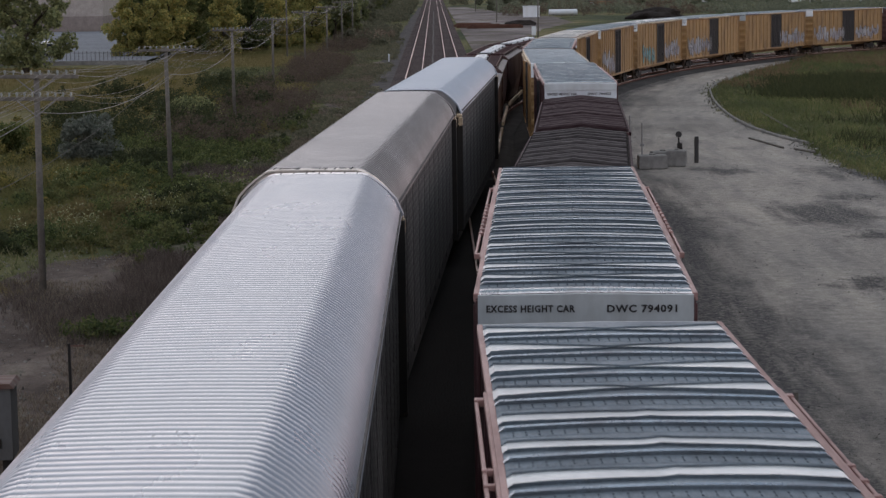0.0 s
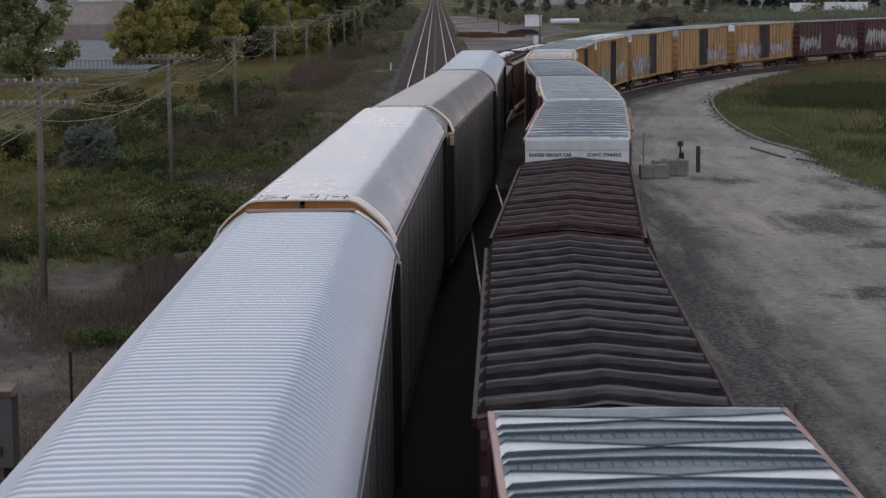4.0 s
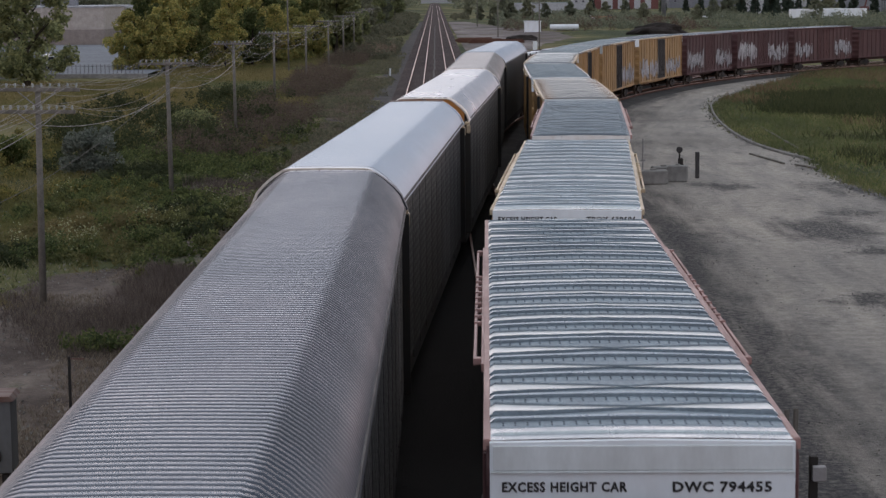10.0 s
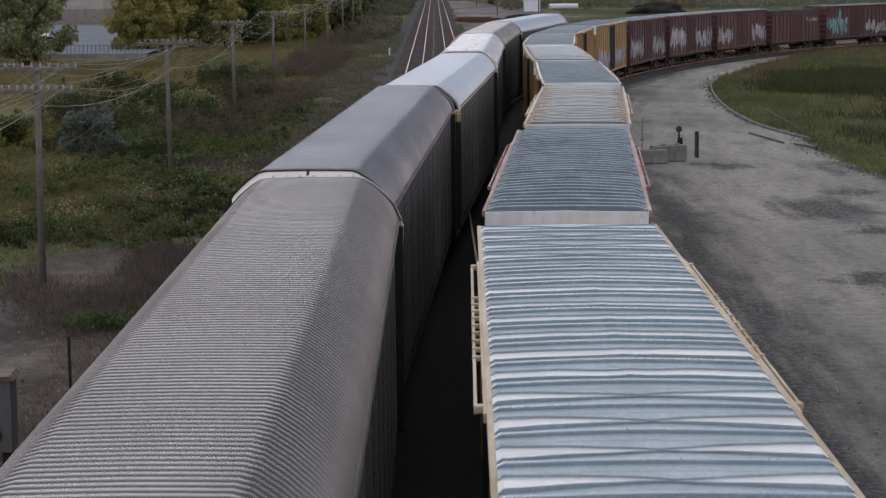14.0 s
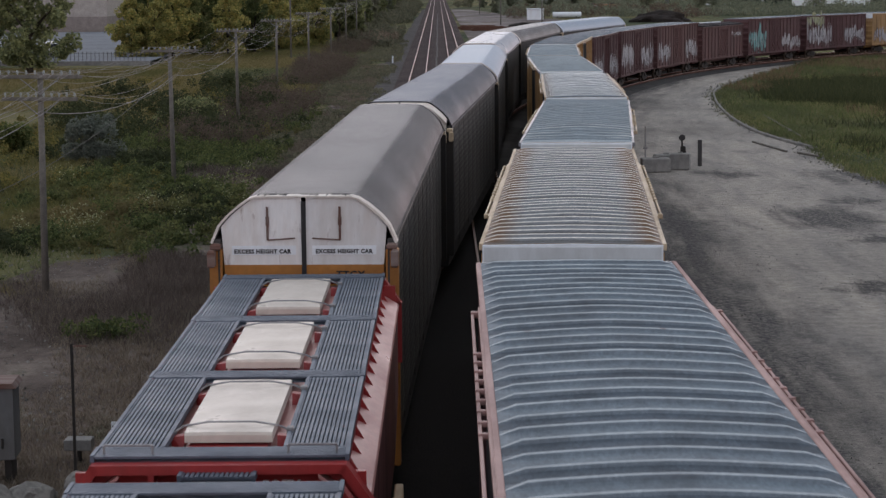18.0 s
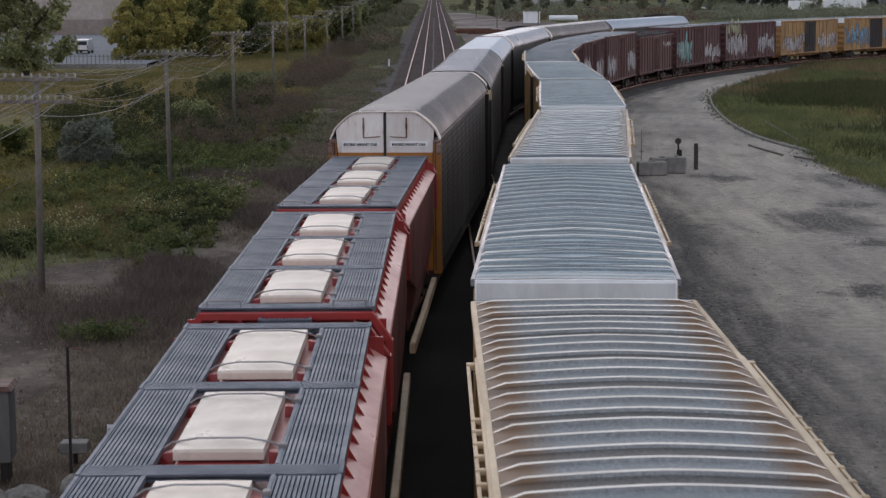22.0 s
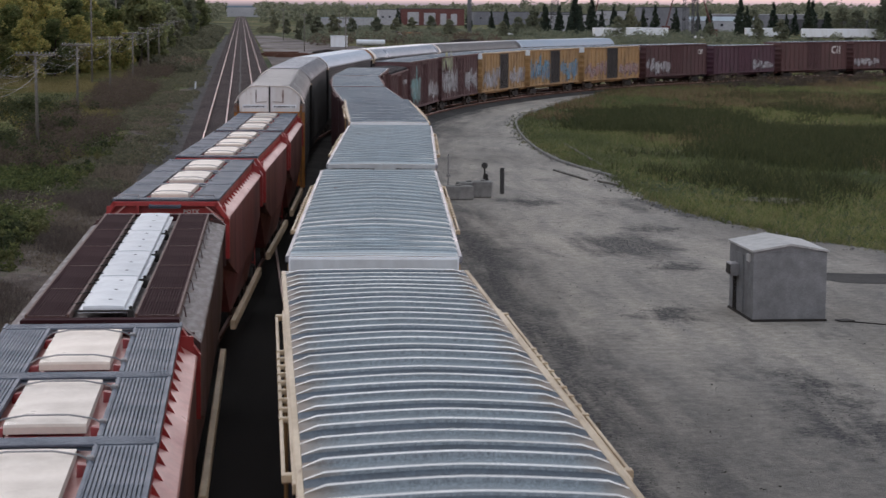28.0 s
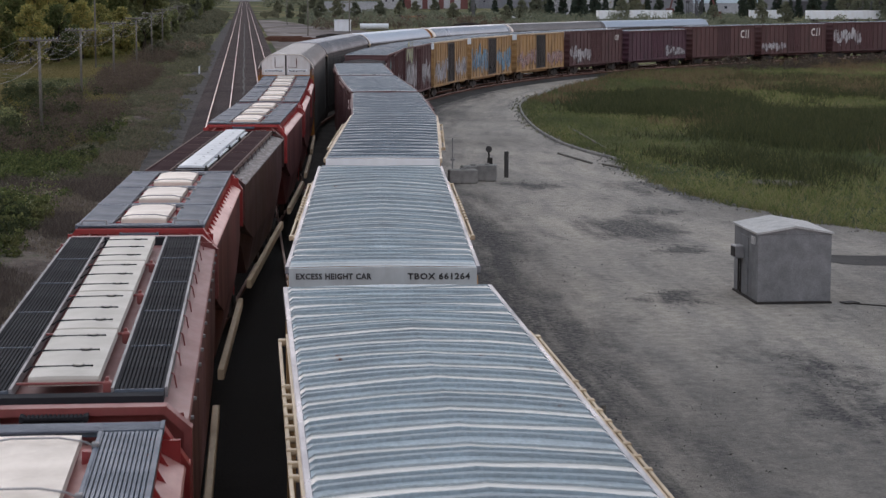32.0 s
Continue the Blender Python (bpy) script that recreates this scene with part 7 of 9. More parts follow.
def make_plants():
    g = np.random.RandomState(11)
    # field inside the curve
    poly = ISLAND + [(90, 310), (130, 300), (120, 130), (70, 66), (36, 77)]
    x = g.uniform(19, 110, 210000)
    y = 78 + 225 * g.uniform(0, 1, 210000) ** 1.25
    k = inside(poly, x, y)
    x, y = x[k][:92000], y[k][:92000]
    p = patchy(x, y, 0.12, 4)
    h = 0.16 + 0.38 * p + 0.12 * g.uniform(0, 1, len(x))
    w = 0.012 + 0.00016 * y
    stuff("field_grass", blades(0, x, y, np.full(len(x), G), h * 0.8, w, 21, 0.95, 5), 3, M["field_blade"], "tall rough grass, green turning straw-yellow", "grass")
    # darker rank growth in that field
    cs = np.stack([g.uniform(30, 95, 1500), g.uniform(105, 260, 1500), np.zeros(1500)], 1)
    q = patchy(cs[:, 0], cs[:, 1], 0.09, 9)
    cs = cs[(q > 0.66) & inside(poly, cs[:, 0], cs[:, 1])]
    drift = []
    for bx, by, wx, wy, k in DRIFTS:
        drift.append(np.stack([bx + g.normal(0, wx, k), by + g.normal(0, wy, k), np.zeros(k)], 1))
    drift = np.concatenate(drift)
    cs = np.concatenate([cs, drift[inside(poly, drift[:, 0], drift[:, 1])]])
    cs[:, 2] = G + g.uniform(0.1, 0.6, len(cs))
    tx, ty = np.repeat(cs[:, 0], 34) + g.normal(0, 1.0, len(cs) * 34), np.repeat(cs[:, 1], 34) + g.normal(0, 1.8, len(cs) * 34)
    stuff("rank_weeds", blades(0, tx, ty, np.full(len(tx), G), g.uniform(0.4, 1.05, len(tx)), np.full(len(tx), 0.045), 5, 0.5, 3), 3, M["leaf_rank"], "dark patches of rank weeds in the field", "weeds")
    # brown seed heads in drifts, thickest towards the far side
    bx, by = g.uniform(24, 100, 60000), 92 + 190 * g.uniform(0, 1, 60000) ** 0.9
    kk = inside(poly, bx, by) & (patchy(bx, by, 0.16, 23) + 0.003 * (by - 190) + g.uniform(-0.12, 0.12, len(bx)) > 0.62)
    bx, by = bx[kk][:14000], by[kk][:14000]
    stuff("seed_heads", blades(0, bx, by, np.full(len(bx), G), g.uniform(0.35, 0.85, len(bx)), 0.012 + 0.00015 * by, 61, 0.4, 4), 3, M["field_brown"], "brown seed heads standing in the grass", "grass")
    # brown scrub along the far edge of the field, before the boxcars
    cs = []
    for s in np.arange(262, 345, 0.5):
        c = RIGHT.off(s, g.uniform(6.5, 15))
        cs.append((c.x, c.y, G + g.uniform(0.1, 1.3)))
    stuff("field_scrub", leaf_cloud(cs, g.uniform(0.5, 1.0, len(cs)), 90, 0.12, 15), 4, M["twig"], "brown scrub at the far edge of the field", "scrub")
    # left side: dry grass on the verge
    n = 120000
    x = g.uniform(-24, -4.6, n)
    y = 34 + 200 * g.uniform(0, 1, n) ** 1.8
    p = patchy(x, y, 0.35, 6)
    lim = np.where(y < 66, -24, np.where(y < 120, -11.5, -10))
    k = (x > lim) & (p > 0.1) & (x < np.where(y > 90, -6.0, -4.9))
    x, y, p = x[k], y[k], p[k]
    stuff("dry_grass", blades(0, x, y, np.full(len(x), G + 0.03), 0.07 + 0.22 * p, 0.010 + 0.00014 * y, 31, 0.7), 3, M["blade_dry"], "dead brown grass lying on the verge", "grass")
    # dead stalks standing in purple-brown drifts
    n = 30000
    x, y = -17.5 + 11.3 * g.uniform(0, 1, n), 54 + 66 * g.uniform(0, 1, n) ** 1.2
    p = patchy(x, y, 0.42, 61)
    k = (p > 0.42 + 0.3 * g.uniform(0, 1, n)) & (x > np.where(y < 72, -15.5, -12.5) + 2.5 * patchy(x, y, 0.8, 64) + g.normal(0, 0.8, n)) & (y > 57 + g.normal(0, 2.5, n)) & (y < 108 + g.normal(0, 5, n))
    x, y, p = x[k], y[k], p[k]
    stuff("dead_stalks", blades(0, x, y, np.full(len(x), G), 0.25 + 0.55 * (p - 0.4), 0.008 + 0.00009 * y, 62, 0.55, 5), 3, M["stalk"], "thin dead stalks standing in purple-brown drifts", "dead weeds")
    # green grass beyond it
    n = 170000
    x = -5.4 - 62 * g.uniform(0, 1, n) ** 1.35
    y = 60 + 250 * g.uniform(0, 1, n) ** 1.2
    k = (x + g.normal(0, 0.9, n) < np.where(y < 75, -14.5, np.where(y < 105, -12.5 + (y - 75) * 0.05, -7.0)) + 3.0 * (patchy(x, y, 0.5, 65) - 0.5)) & ((x > -34) | (y < 235))
    k &= (x < -15) | (patchy(x, y, 0.5, 63) > 0.5)
    x, y = x[k][:110000], y[k][:110000]
    p = patchy(x, y, 0.16, 16)
    straw = (patchy(x, y, 0.1, 17) + np.clip((-x - 14) / 30, 0, 0.4) > 0.56) & (x < -11)
    for sel, name, mt, lab in ((~straw, "meadow_grass", "blade", "uneven green meadow grass"), (straw, "straw_grass", "blade_straw", "straw-yellow grass in the meadow")):
        hh = (0.14 + 0.5 * p[sel] ** 1.5) * np.where(x[sel] > -9, 0.6, 1)
        stuff(name, blades(0, x[sel], y[sel], np.full(sel.sum(), G), hh, 0.013 + 0.00016 * y[sel], 41, 0.55), 3, M[mt], lab, "grass")
    # leafy weeds in clumps of their own height, with gaps of bare soil
    def weed_clumps(n, x0, x1, y0, y1, cut, seed, low, high, wide):
        cx, cy = g.uniform(x0, x1, n), y0 + (y1 - y0) * g.uniform(0, 1, n) ** 1.25 + g.normal(0, 2.2, n)
        q = patchy(cx, cy, 0.33, seed) + 0.25 * (patchy(cx, cy, 1.1, seed + 1) - 0.5)
        k = q > cut
        cx, cy, q = cx[k], cy[k], q[k]
        top = g.uniform(low, high, len(cx)) * np.clip(0.5 + 1.6 * (q - cut), 0.5, 1.25)
        out, rad = [], []
        for lev in (0.25, 0.6, 0.9):
            out.append(np.stack([cx + g.normal(0, 0.12, len(cx)), cy + g.normal(0, 0.12, len(cx)), G + top * lev], 1))
            rad.append(g.uniform(0.55, 1.0, len(cx)) * wide * (1.15 - 0.6 * lev))
        return np.concatenate(out), np.concatenate(rad), np.stack([cx, cy, G + top], 1)

    dark, rd, top1 = weed_clumps(1500, -19, -8.6, 74, 150, 0.57, 26, 0.2, 0.85, 0.46)
    stuff("leafy_weeds", leaf_cloud(dark, rd, 34, 0.075, 6), 4, M["leaf_weed"], "thick green weeds between the track and the poles", "weeds")
    rank, rr2, top2 = weed_clumps(1500, -24, -9.0, 73, 140, 0.55, 71, 0.25, 0.9, 0.5)
    stuff("dark_weeds", leaf_cloud(rank, rr2, 40, 0.08, 72), 4, M["leaf_rank"], "dark rank weeds in ragged clumps", "weeds")
    olive, rr3, top3 = weed_clumps(900, -30, -13, 92, 200, 0.52, 73, 0.25, 0.8, 0.6)
    stuff("olive_weeds", leaf_cloud(olive, rr3, 40, 0.09, 74), 4, M["leaf_olive"], "olive and yellowing weeds among the meadow grass", "weeds")
    heads = []
    for bx, by, wx, wy, k in ((-15.0, 79.2, 0.9, 1.6, 22), (-13.7, 77.6, 0.7, 1.2, 14), (-12.1, 85.0, 1.0, 2.0, 18), (-9.2, 89.5, 0.7, 2.2, 12), (-17.8, 99, 0.8, 2, 6), (-10.2, 97, 0.6, 2.5, 8)):
        heads.append(np.stack([bx + g.normal(0, wx, k), by + g.normal(0, wy, k), G + g.uniform(0.45, 0.85, k)], 1))
    heads = np.concatenate(heads)
    stuff("weed_bed", leaf_cloud(heads - np.array([0, 0, 0.25]), np.full(len(heads), 0.42), 46, 0.07, 75), 4, M["leaf_weed"], "green weeds under pale seed heads", "weeds")
    stuff("weed_heads", leaf_cloud(heads, np.full(len(heads), 0.34), 11, 0.05, 8), 4, M["flower"], "pale yellow-white seed heads on the weeds", "weeds")
    # grey-green tussocks beside the main line
    n = 2600
    cs = np.stack([-10.4 + 5.6 * g.uniform(0, 1, n) ** 1.4, g.uniform(104, 330, n), np.full(n, G + 0.12)], 1)
    cs = cs[patchy(cs[:, 0], cs[:, 1], 0.5, 27) > 0.45]
    stuff("tussock_grass", leaf_cloud(cs, g.uniform(0.25, 0.6, len(cs)), 44, 0.085, 16), 4, M["tussock"], "grey-green tussocks beside the main line", "grass")
    cs = np.stack([-9.6 + g.normal(0, 1.3, 130), 333 + g.normal(0, 14, 130), G + g.uniform(0.1, 1.2, 130)], 1)
    stuff("pale_reeds", leaf_cloud(cs, g.uniform(0.4, 0.9, 130), 70, 0.12, 76), 4, M["blade_dry"], "pale dry reeds beside the main line", "reeds")
    # dark green shrubs in the meadow
    cs = []
    for bx, by, bw, bh in ((-20.5, 128, 2.6, 1.6), (-23.5, 133, 2.4, 1.4), (-17.0, 133, 2.6, 1.9), (-17.5, 146, 3.2, 2.1), (-14.6, 152, 2.6, 1.8), (-20.8, 150, 2.8, 1.6), (-26, 148, 2.6, 1.2), (-14.0, 126, 2.4, 1.3), (-15.8, 175, 3.0, 2.0), (-19.5, 182, 3.0, 1.8), (-27, 172, 3.0, 1.5)):
        for k in range(34):
            cs.append((bx + g.normal(0, bw * 0.45), by + g.normal(0, bw * 0.45), G + bh * g.uniform(0.1, 0.9)))
    stuff("meadow_shrubs", leaf_cloud(cs, g.uniform(0.4, 0.75, len(cs)), 80, 0.10, 17), 4, M["leaf_rank"], "dark green shrubs grown together in the meadow", "shrubs")
    # dry brush, reddish brown
    n = 1700
    yy = g.uniform(118, 330, n)
    cs = np.stack([g.uniform(-15.2, -9.6, n) - np.clip((150 - yy) / 25, 0, 1) * g.uniform(0, 2, n), yy, np.zeros(n)], 1)
    q = patchy(cs[:, 0], cs[:, 1], 0.15, 36)
    cs = cs[(q > 0.46)]
    cs[:, 2] = G + g.uniform(0.1, 1.0, len(cs)) * (0.5 + 1.5 * patchy(cs[:, 0], cs[:, 1], 0.6, 37))
    stuff("dry_brush", leaf_cloud(cs, g.uniform(0.35, 0.9, len(cs)), 90, 0.065, 7), 4, M["twig"], "thicket of leafless reddish-brown brush", "brush")
    # single plants on the verge
    for i, (bx, by, bh, bw) in enumerate(((-9.3, 55.5, 0.55, 1.6), (-13.6, 57, 0.7, 1.4), (-16.2, 66, 0.9, 2.2), (-14.6, 75, 0.8, 2.4), (-11.6, 79, 0.6, 2.0), (-13.6, 84, 0.9, 2.6))):
        bush("bush", bx, by, bh, bw, "leaf_weed", 70, 0.06, 60 + i, "low green weed bush on the dry verge")
    bush("bush", -19.3, 111, 2.7, 2.6, "leaf_grey", 240, 0.10, 77, "grey-green rounded shrub in the meadow")
    bush("bush", -25, 118, 1.6, 2.6, "leaf_weed", 150, 0.10, 78, "green bush in the meadow")
    bush("bush", -17, 140, 1.9, 3.2, "leaf_dark", 150, 0.10, 79, "dark green bush beside the pole line")
    # trees
    big = lambda: broad_tree(3, 15.5, 5.6, "leaf_dark", 330, 0.24, 0.08)
    plant_tree("big", big, -44.8, 222, "large dense dark green tree beside the meadow")
    plant_tree("big", big, -53, 236, "large dense dark green tree beside the meadow", 0.9, 120)
    mid = lambda: broad_tree(8, 9.5, 3.8, "leaf_yellow", 260, 0.19, 0.05)
    mid2 = lambda: broad_tree(9, 9.0, 3.4, "leaf_weed", 240, 0.19, 0.05)
    for i, (tx, ty, sc) in enumerate(((-39.5, 262, 0.8), (-39, 272, 1.1), (-35, 268, 1.0), (-36, 285, 1.2), (-31, 280, 1.05), (-30, 296, 1.2), (-26, 290, 0.95), (-25, 308, 1.15), (-21, 300, 0.8), (-33, 310, 1.3), (-20, 325, 1.0), (-27, 335, 1.3), (-36.5, 262, 0.75), (-33, 270, 0.85), (-38, 280, 1.05), (-28.5, 275, 0.8), (-25.5, 282, 0.85), (-23, 292, 0.85), (-29, 305, 1.15), (-22, 312, 0.95), (-18.5, 308, 0.75), (-24, 322, 1.1), (-37, 300, 1.2), (-31, 325, 1.35))):
        plant_tree("mid" if i % 3 != 1 else "mid2", mid if i % 3 != 1 else mid2, tx, ty, "leafy tree turning yellow in its crown" if i % 3 != 1 else "green leafy tree at the edge of the lot", sc, 50 * i)
    tall = lambda: broad_tree(14, 14.0, 4.8, "leaf_far", 210, 0.46, 0.03)
    tall2 = lambda: broad_tree(15, 13.5, 5.2, "leaf_dark", 210, 0.46, 0.03)
    r = random.Random(5)
    for i in range(46):
        ty = 335 + i * 13.5 + r.uniform(-6, 6)
        for rowx in (-17, -30):
            kind = r.random() < 0.5
            plant_tree("tall" if kind else "tall2", tall if kind else tall2, rowx - 0.004 * ty + r.uniform(-6, 4), ty, "tall tree in the wood along the main line" if kind else "tall dark tree in the wood along the main line", r.uniform(0.6, 0.95), r.uniform(0, 360))
    for i in range(14):
        plant_tree("tall", tall, -50 - r.uniform(0, 45), 430 + i * 22, "tall tree behind the beige building", r.uniform(0.8, 1.15), r.uniform(0, 360))
    for i, (tx, ty, sc) in enumerate(((18, 620, 0.65), (24, 640, 0.8), (30, 655, 0.85), (38, 700, 0.7), (46, 690, 0.75), (17, 760, 0.6), (55, 720, 0.7), (64, 760, 0.7), (75, 800, 0.75), (14, 860, 0.7), (30, 900, 0.8))):
        plant_tree("tall", tall, tx, ty, "roundish tree beyond the grade crossing", sc * 0.62, 70 * i)
    spr = lambda: spruce_tree(4, 11.0)
    for i, (tx, ty, sc) in enumerate(((128, 760, 1.0), (134, 770, 0.85), (142, 765, 1.05), (149, 772, 1.0), (154, 768, 0.9), (160, 775, 1.05), (167, 770, 0.95), (118, 900, 0.9), (112, 905, 0.8), (178, 780, 0.8), (108, 960, 0.9), (262, 800, 1.1), (268, 806, 0.95), (275, 800, 1.15), (283, 810, 1.0), (291, 805, 0.85), (172, 690, 0.8), (340, 820, 0.9), (214, 770, 0.9), (78, 1010, 0.9), (145, 1000, 1.0), (152, 1010, 1.1))):
        plant_tree("spruce", spr, tx, ty, "dark narrow spruce among far buildings", sc, 40 * i)
    rs = random.Random(77)
    for i in range(34):
        ty = rs.uniform(690, 860)
        plant_tree("spruce", spr, ty * rs.uniform(0.14, 0.43), ty, "dark narrow spruce among far buildings", rs.uniform(0.7, 1.35), 33 * i)
    rnd = lambda: broad_tree(24, 12.0, 4.8, "leaf_far", 150, 0.34, 0.1)
    for i, (tx, ty, sc) in enumerate(((208, 640, 1.15), (214, 650, 0.95), (203, 655, 0.8), (168, 620, 0.55), (162, 625, 0.5), (150, 640, 0.45), (230, 760, 0.9), (300, 860, 0.8), (318, 880, 0.8), (120, 640, 0.6), (136, 700, 0.75), (185, 720, 0.8), (250, 720, 0.85), (272, 700, 0.7), (110, 760, 0.8), (96, 700, 0.55), (84, 650, 0.45), (240, 690, 0.6), (290, 740, 0.9), (66, 640, 0.5))):
        plant_tree("round", rnd, tx, ty, "full green tree among far yards", sc, 55 * i)
    # low brush belt before the far buildings
    n = 2600
    yy = g.uniform(540, 800, n)
    xx = g.uniform(6, 0.42, n) * yy * 0 + g.uniform(0.03, 0.42, n) * yy
    k = patchy(xx, yy, 0.05, 46) > 0.38
    xx, yy = xx[k], yy[k]
    z = G + g.uniform(0.2, 2.2, len(xx)) * np.where(patchy(xx, yy, 0.03, 47) > 0.55, 1.2, 0.45)
    stuff("far_scrub", leaf_cloud(np.stack([xx, yy, z], 1), g.uniform(0.7, 1.9, len(xx)), 60, 0.28, 9), 4, M["leaf_far"], "belt of green scrub before the far yards", "scrub")
    # grey-green scrub crowding the main line further out
    n = 1500
    yy = 300 + 560 * g.uniform(0, 1, n) ** 1.3
    xx = np.where(g.uniform(0, 1, n) < 0.75, g.uniform(-14, -6.5, n), g.uniform(7, 13, n))
    k = (patchy(xx, yy, 0.08, 48) > 0.36) & ((xx < 0) | (yy > 700))
    xx, yy = xx[k], yy[k]
    stuff("line_scrub", leaf_cloud(np.stack([xx, yy, G + g.uniform(0.1, 1.7, len(xx)) * np.clip((np.abs(xx) - 4) / 5, 0.3, 1.2)], 1), g.uniform(0.5, 1.2, len(xx)), 70, 0.2, 19), 4, M["tussock"], "grey scrub crowding the main line", "scrub")
    # brown scrub behind the crossing
    n = 420
    xx, yy = g.uniform(17, 75, n), g.uniform(520, 640, n)
    k = (patchy(xx, yy, 0.09, 49) > 0.42) & (xx > 17 + (yy - 520) * 0.06)
    xx, yy = xx[k], yy[k]
    stuff("crossing_scrub", leaf_cloud(np.stack([xx, yy, G + g.uniform(0.2, 1.9, len(xx))], 1), g.uniform(0.7, 1.5, len(xx)), 70, 0.2, 50), 4, M["twig"], "brown scrub beyond the grade crossing", "scrub")
    # woods on the horizon
    n = 9000
    a = g.uniform(-0.32, 0.52, n)
    d = g.uniform(1250, 2300, n)
    xx, yy = d * np.sin(a), d * np.cos(a)
    k = (np.abs(xx) > 14)
    xx, yy, d = xx[k], yy[k], d[k]
    z = G + g.uniform(0, 1, len(xx)) ** 0.7 * (8.5 + 5.0 * patchy(xx * 0.1, yy * 0.02, 0.3, 51))
    stuff("far_woods", leaf_cloud(np.stack([xx, yy, z], 1), g.uniform(2.0, 4.5, len(xx)), 22, 1.3, 10), 4, M["leaf_far"], "low dark woods along the horizon", "woods")
    # grass creeping out over the edge of the gravel, and pale stones along it
    ex, ey = [], []
    for (xa, ya), (xb, yb) in zip(ISLAND, ISLAND[1:]):
        k = int(math.hypot(xb - xa, yb - ya) * 26)
        u = g.uniform(0, 1, k)
        ex.append(xa + (xb - xa) * u + g.normal(0.45, 0.45, k))
        ey.append(ya + (yb - ya) * u + g.normal(0, 0.4, k))
    ex, ey = np.concatenate(ex), np.concatenate(ey)
    stuff("edge_grass", blades(0, ex, ey, np.full(len(ex), G + 0.02), g.uniform(0.05, 0.3, len(ex)), 0.011 + 0.00016 * ey, 81), 3, M["blade"], "thin grass creeping over the edge of the gravel", "grass")
    stuff("edge_stones", leaf_cloud(np.stack([ex[::5] - 0.9, ey[::5], np.full(len(ex[::5]), G + 0.03)], 1), np.full(len(ex[::5]), 0.12), 2, 0.09, 82), 4, M["rock"], "pale stones strewn along the kerb", "stones")
    # loose stones lying where the gravel is coarse
    cs = []
    for bx, by, wx, wy in SPOTS:
        k = int(14 * wx * wy) + 20
        cs.append(np.stack([bx + g.normal(0, wx * 0.9, k), by + g.normal(0, wy * 0.9, k), np.full(k, G + 0.02)], 1))
    cs = np.concatenate(cs)
    stuff("dark_gravel", leaf_cloud(cs, np.full(len(cs), 0.16), 4, 0.022, 83), 4, M["cinder_stone"], "dark loose gravel in drifts on the yard", "gravel")
    # pebbles and clods
    n = 5200
    x = g.uniform(-20, -4.8, n)
    y = 34 + 75 * g.uniform(0, 1, n) ** 1.5
    v = leaf_cloud(np.stack([x, y, np.full(n, G + 0.03)], 1), np.full(n, 0.05), 2, 0.05, 12)
    stuff("verge_stones", v, 4, M["rock"], "loose stones on the dry verge", "stones")
    n = 1500
    x = g.uniform(4.5, 40, n)
    y = 26 + 130 * g.uniform(0, 1, n) ** 1.5
    v = leaf_cloud(np.stack([x, y, np.full(n, G + 0.03)], 1), np.full(n, 0.035), 2, 0.035, 13)
    stuff("yard_stones", v, 4, M["ballast_grey"], "loose gravel lying on the yard", "stones")


make_plants()


# ---- pole line ----
def pole(x, y, h, arms, label, lean=0.0):
    t = thing("utility_pole", pose(x, y, G, lean * 0.3, lean, 0), label, "utility pole", "pole line")
    part("mast", shared(("mast", h), lambda: Build().tube((0, 0, -0.6), (0, 0, h), 0.125, 10, 0.09).mesh("mast", M["pole_wood"], True)), t)
    for za, w in arms:
        arm = part("crossarm", shared(("arm", w), lambda: Build().box(-w / 2, w / 2, -0.17, -0.07, -0.06, 0.06, 0.01).mesh("crossarm", M["pole_wood"])), t, m=pose(0, 0, za))
        for sg in (-1, 1):
            part("brace", shared(("brace", sg), lambda: Build().tube((0, -0.13, -0.55), (sg * 0.62, -0.13, -0.05), 0.018, 5).mesh("brace", M["steel"])), arm)
        n = 10 if w > 2 else 6
        for i in range(n):
            xx = -w / 2 + 0.1 + (w - 0.2) * i / (n - 1)
            if abs(xx) > 0.12:
                part("insulator", shared("insul", lambda: Build().tube((0, 0, 0.05), (0, 0, 0.11), 0.02, 6).tube((0, 0, 0.11), (0, 0, 0.2), 0.045, 8, 0.03).mesh("insulator", M["insulator"])), arm, m=pose(xx, -0.12, 0))
    return t


def span(a, b, sag, r, n=9):
    pts = []
    for i in range(n + 1):
        k = i / n
        p = Vector(a).lerp(Vector(b), k)
        p.z -= sag * 4 * k * (1 - k)
        pts.append(p)
    return pts


def wires(name, spans, r, label):
    b = Build()
    for pts in spans:
        b.chain(pts, r, 4)
    me = b.mesh(name, M["wire"])
    tagged(new(name, me), label, "overhead wire", kind="stuff")


POLES = [(-12.9, 27, 7.1), (-12.7, 64.2, 7.06), (-12.8, 97, 6.75), (-13.9, 140, 6.65), (-14.2, 178, 6.6), (-13.8, 216, 6.6), (-13.4, 254, 6.6), (-13.2, 292, 6.8), (-13.2, 330, 7.0), (-13.2, 368, 7.0), (-13.2, 406, 7.0)]


